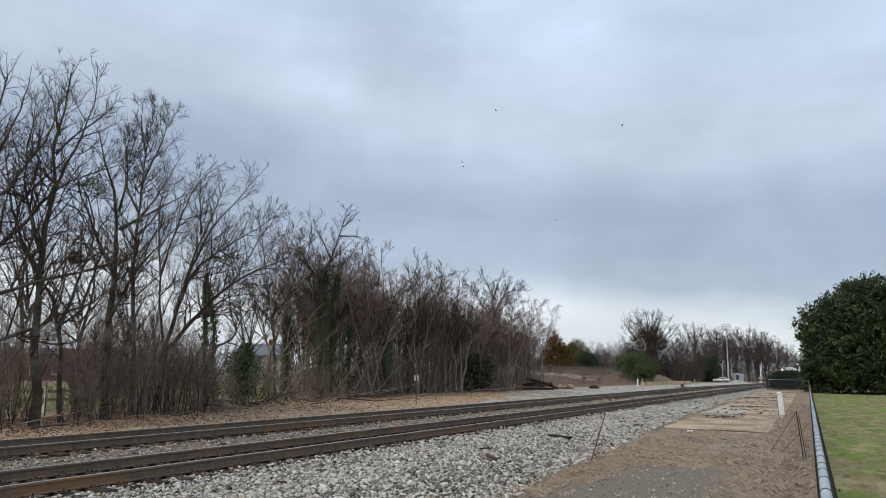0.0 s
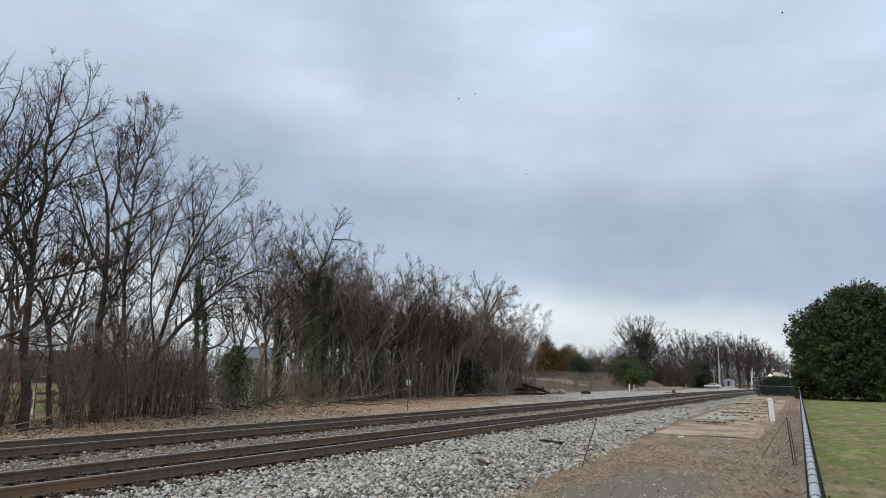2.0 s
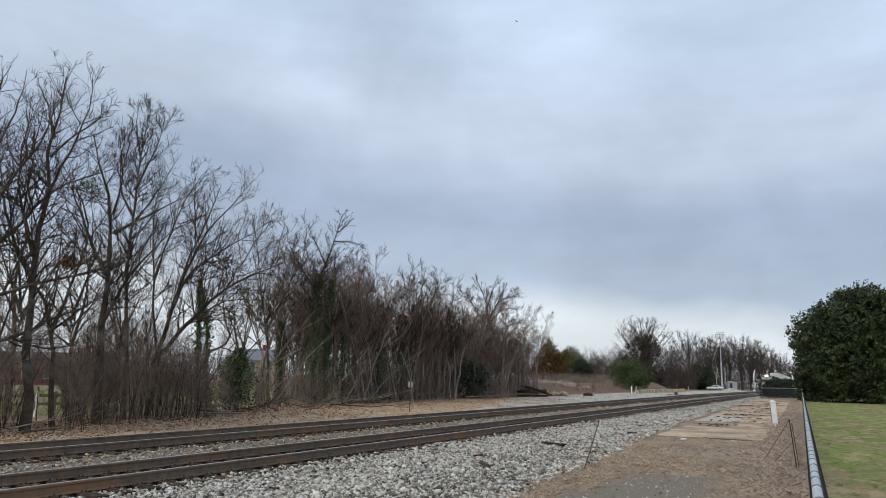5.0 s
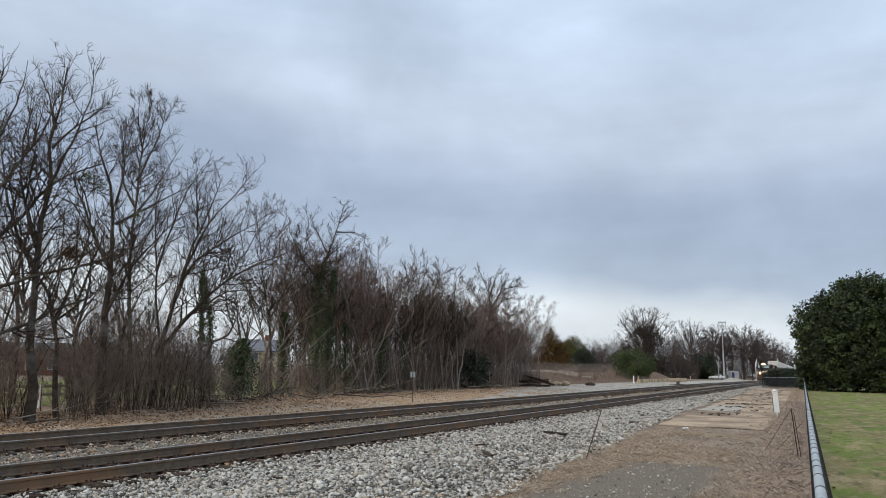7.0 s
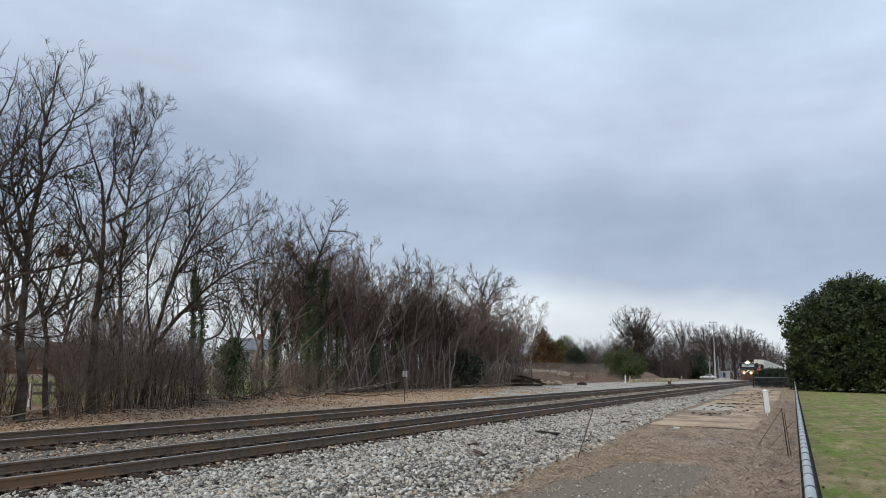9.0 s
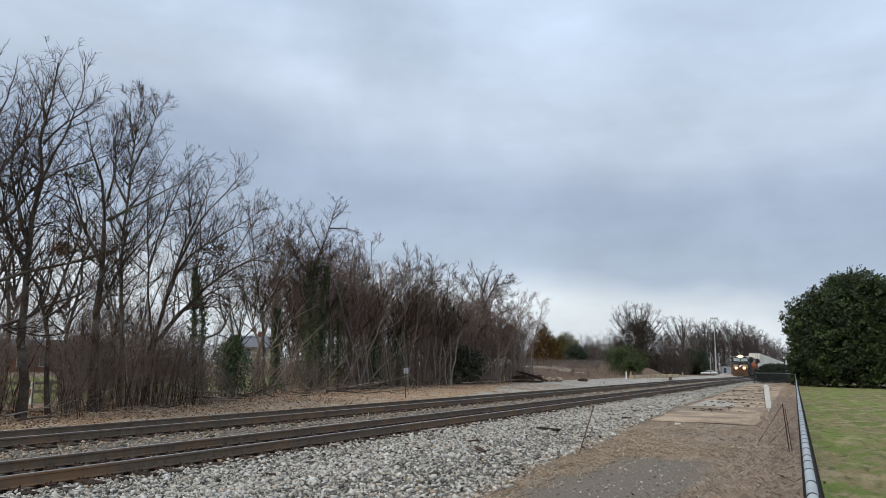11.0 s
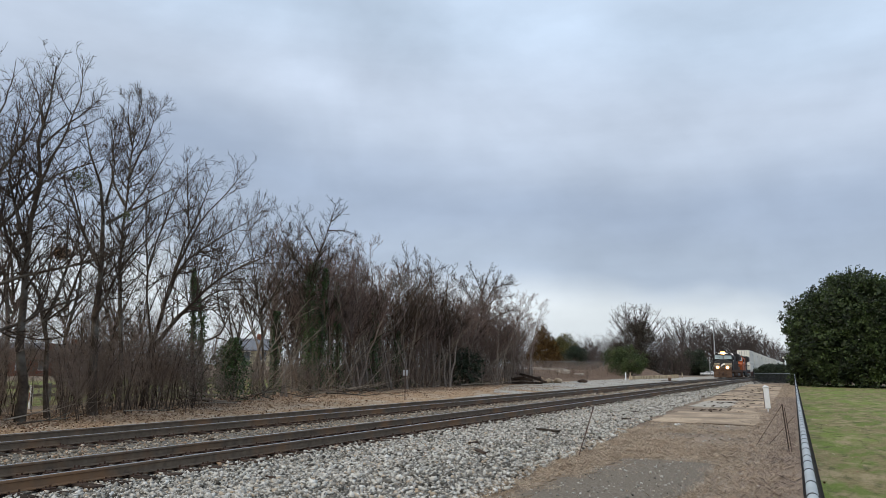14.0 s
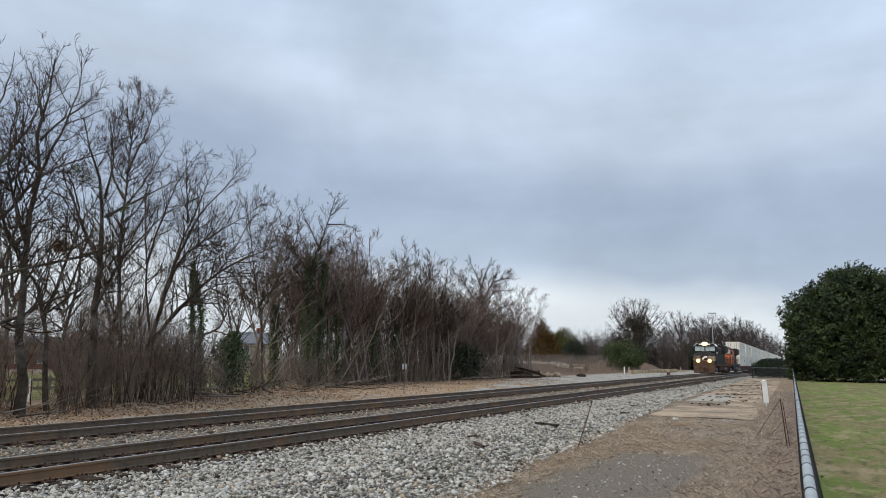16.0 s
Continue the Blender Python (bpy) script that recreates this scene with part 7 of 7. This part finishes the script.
def signal_house():
    t = thing("signal_cabinet", (-26.9, 230.0, ground_z(-26.9, 230)), 20, "grey metal signal cabinet with a dark blue door", "cabinet")
    part("body", box(bmesh.new(), -1.25, 1.25, -1.0, 1.0, 0.0, 2.4, 0.03), M["cabinet"], t)
    part("roof", prism(bmesh.new(), [(-1.35, 2.4), (1.35, 2.4), (0, 2.6)], -1.1, 1.1), M["cabinet"], t)
    d = part("door", box(bmesh.new(), -0.75, 0.0, -1.03, -0.99, 0.2, 2.15, 0.01), M["blue"], t, "dark blue door")
    part("handle", box(bmesh.new(), -0.12, -0.06, -1.07, -1.03, 1.0, 1.3), M["steel"], d)


M["blue"] = material("dark_blue_paint", (0.02, 0.03, 0.1), (0.035, 0.05, 0.14), 4.0, 0.5, 0.05)
M["red"] = glow("red_signal_glow", (1.0, 0.05, 0.03), 0.6)
signal_house()
bm = bmesh.new()
bmesh.ops.create_cone(bm, cap_ends=False, segments=16, radius1=3.2, radius2=0.3, depth=0.9, matrix=Matrix.Translation((0, 0, 0.4)))
t = part("gravel_mound", bm, M["gravel"])
t.matrix_world = pose(-26.4, 224.5, ground_z(-26.4, 224.5), 0, 0, 0) @ Matrix.Diagonal((1, 0.4, 0.8, 1))
tagged(t, "low heap of grey gravel before the signal cabinet", "gravel heap")


def mast():
    t = thing("utility_mast", (-29.0, 226.0, ground_z(-29, 226)), 0, "tall grey pole with a thin upper mast and crossarms", "utility pole")
    part("pole", cyl(bmesh.new(), (0, 0, -0.3), (0, 0, 8.0), 0.24, 0.19, 12), M["cabinet"], t)
    part("upper_mast", cyl(bmesh.new(), (0, 0, 8.0), (0, 0, 16.4), 0.13, 0.08, 8), M["cabinet"], t)
    for z in (15.9, 16.3):
        part("crossarm", cyl(bmesh.new(), (-1.1, 0, z), (1.1, 0, z), 0.06, n=6), M["steel"], t)
    for x in (-1.0, -0.4, 0.4, 1.0):
        part("insulator", cyl(bmesh.new(), (x, 0, 16.3), (x, 0, 16.65), 0.06, n=6), M["steel"], t)
    t2 = thing("utility_pole", (-29.9, 222.0, ground_z(-29.9, 222)), 0, "short grey wooden pole beside the mast", "utility pole")
    part("pole", cyl(bmesh.new(), (0, 0, -0.3), (0, 0, 5.0), 0.14, 0.11, 8), M["polewood"], t2)


mast()


def crossing_gate():
    t = thing("crossing_gate", (-20.8, 229.0, ground_z(-20.8, 229)), 0, "white crossing gate mast with its arm raised", "crossing gate")
    part("mast", cyl(bmesh.new(), (0, 0, -0.1), (0, 0, 5.2), 0.09, n=8), M["white"], t)
    part("base", box(bmesh.new(), -0.35, 0.35, -0.35, 0.35, -0.1, 0.5, 0.03), M["white"], t)
    part("mechanism", box(bmesh.new(), -0.45, 0.45, -0.3, 0.3, 1.1, 1.8, 0.04), M["cabinet"], t)
    part("arm", box(bmesh.new(), 0.25, 0.37, -0.06, 0.02, 1.6, 6.0, 0.01), M["white"], t, "raised striped arm")
    for x in (-0.5, 0.5):
        part("flasher", cyl(bmesh.new(), (x, -0.1, 2.9), (x, -0.02, 2.9), 0.28, n=12), M["black"], t)


crossing_gate()


def block_signal():
    t = thing("block_signal", (-18.9, 223.0, ground_z(-18.9, 223)), 0, "black two-head railway signal beside the far track", "railway signal")
    part("mast", cyl(bmesh.new(), (0, 0, -0.1), (0, 0, 5.6), 0.09, n=8), M["black"], t)
    for z in (4.0, 5.3):
        h = part("head", box(bmesh.new(), -0.38, 0.38, -0.13, 0.12, z - 0.5, z + 0.5, 0.15), M["black"], t)
        part("hood", cyl(bmesh.new(), (0, -0.12, z), (0, -0.4, z), 0.16, n=10), M["black"], h)
        part("lens", cyl(bmesh.new(), (0, -0.4, z), (0, -0.41, z), 0.05, n=10), M["red"], h, "red signal lens")
    part("base", box(bmesh.new(), -0.25, 0.25, -0.25, 0.25, -0.1, 0.35, 0.02), M["cabinet"], t)


block_signal()


def globe_lamp(x, y, z):
    g = ground_z(x, y)
    t = thing("street_lamp", (x, y, g), 0, "black lamp post with a white globe by the station", "street lamp", "globe lamps by the station")
    part("pole", cyl(bmesh.new(), (0, 0, -0.1), (0, 0, z - g - 0.25), 0.07, 0.05, 8), M["black"], t)
    bm = bmesh.new()
    bmesh.ops.create_uvsphere(bm, u_segments=14, v_segments=8, radius=0.19, matrix=Matrix.Translation((0, 0, z - g)))
    part("globe", bm, M["globe"], t, "white glass globe", smooth=True)
    part("collar", cyl(bmesh.new(), (0, 0, z - g - 0.36), (0, 0, z - g - 0.24), 0.12, 0.16, 8), M["black"], t)


for a in ((-6.45, 132.0, 3.47), (-6.3, 140.0, 3.4), (-6.1, 148.0, 3.3), (-5.9, 156.0, 3.1)):
    globe_lamp(*a)


def switch_stand():
    t = thing("switch_stand", (-19.6, 106.0, ground_z(-19.6, 106)), 0, "low rusty switch stand beside the far track", "switch stand")
    part("timber", box(bmesh.new(), -1.2, 1.6, -0.15, 0.15, -0.05, 0.12, 0.02), M["tie"], t)
    part("stand", box(bmesh.new(), -0.2, 0.2, -0.15, 0.15, 0.12, 0.5, 0.05), M["rust"], t)
    part("target", box(bmesh.new(), -0.25, 0.25, -0.02, 0.02, 0.5, 0.75, 0.01), M["beige"], t)


switch_stand()


# ---- birds ----
def bird():
    t = thing("bird", (0, 0, 0), 0, "small dark bird flying high over the tracks", "bird", "flying birds")
    bm = bmesh.new()
    bmesh.ops.create_uvsphere(bm, u_segments=8, v_segments=6, radius=0.03, matrix=Matrix.Diagonal((0.8, 2.2, 0.8, 1)))
    part("body", bm, M["feather"], t, smooth=True)
    for s in (-1, 1):
        bm = bmesh.new()
        prism_x(bm, [(-0.05, 0.0), (0.055, 0.0), (0.04, 0.01), (-0.035, 0.01)], 0, 0.11)
        w = part("wing", bm, M["feather"], t)
        w.matrix_basis = pose(0, 0, 0.02, 0, -14, 0) if s > 0 else pose(0, 0, 0.02, 0, 14, 180)
    bm = bmesh.new()
    prism_x(bm, [(-0.12, 0.0), (-0.055, 0.0), (-0.055, 0.01), (-0.12, 0.008)], -0.026, 0.026)
    part("tail", bm, M["feather"], t)
    return t


FLIGHTS = [
    [(0.0, -17.5, 69.0, 25.6), (0.4, -15.3, 68.9, 27.2), (0.8, -12.7, 68.7, 29.1), (1.2, -9.6, 68.5, 30.8), (1.6, -6.0, 68.2, 32.5), (2.0, -2.1, 67.7, 34.0)],
    [(0.0, -28.9, 64.3, 27.4), (0.4, -28.3, 63.9, 29.1), (0.8, -27.1, 63.5, 31.1), (1.2, -25.5, 63.0, 33.5), (1.6, -23.4, 62.6, 35.8), (2.0, -21.1, 62.1, 38.1)],
    [(0.0, -32.6, 64.3, 22.5), (0.4, -32.3, 64.1, 23.5), (0.8, -31.8, 64.0, 24.5), (1.2, -31.5, 63.6, 25.9), (1.6, -31.5, 63.2, 27.0), (2.0, -31.5, 62.5, 28.9), (2.4, -30.9, 61.9, 30.9), (2.8, -30.1, 61.2, 33.0), (3.2, -29.7, 60.2, 35.3), (3.6, -29.1, 58.9, 37.9)],
    [(0.0, -32.6, 64.5, 22.1), (0.4, -31.9, 64.5, 23.1), (0.8, -31.1, 64.4, 24.4), (1.2, -30.7, 64.0, 26.0), (1.6, -30.7, 63.4, 27.6), (2.0, -29.9, 63.0, 29.3), (2.4, -29.2, 62.5, 31.2), (2.8, -28.1, 61.8, 33.7), (3.2, -26.9, 61.0, 36.2), (3.6, -25.7, 60.1, 38.6)],
    [(0.0, -24.5, 69.3, 16.8), (1.0, -25.3, 68.6, 18.6), (2.0, -26.2, 67.4, 21.8), (2.4, -26.6, 66.8, 23.0), (2.8, -26.9, 66.2, 24.5), (3.2, -27.3, 65.4, 26.3), (3.6, -27.3, 64.7, 28.1), (4.0, -26.7, 64.0, 30.4), (4.4, -26.1, 63.2, 32.6)],
]
FLYING = []
model = bird()
for k, flight in enumerate(FLIGHTS):
    b = model if k == 0 else copy_thing(model, pose(0, 0, 0))
    rows = []
    (t0, *p0), (t1, *p1) = flight[-2], flight[-1]
    ends = [(t1 + (16.0 - t1) * f, *(q + (q - p) / (t1 - t0) * (16.0 - t1) * f for p, q in zip(p0, p1))) for f in (0.5, 1.0)]
    head = math.degrees(math.atan2(-(p1[0] - p0[0]), p1[1] - p0[1]))
    for t, x, y, z in flight + ends:
        rows.append((t, pose(x, y, z, 8, 0, head)))
    FLYING.append((b, rows))

motions()
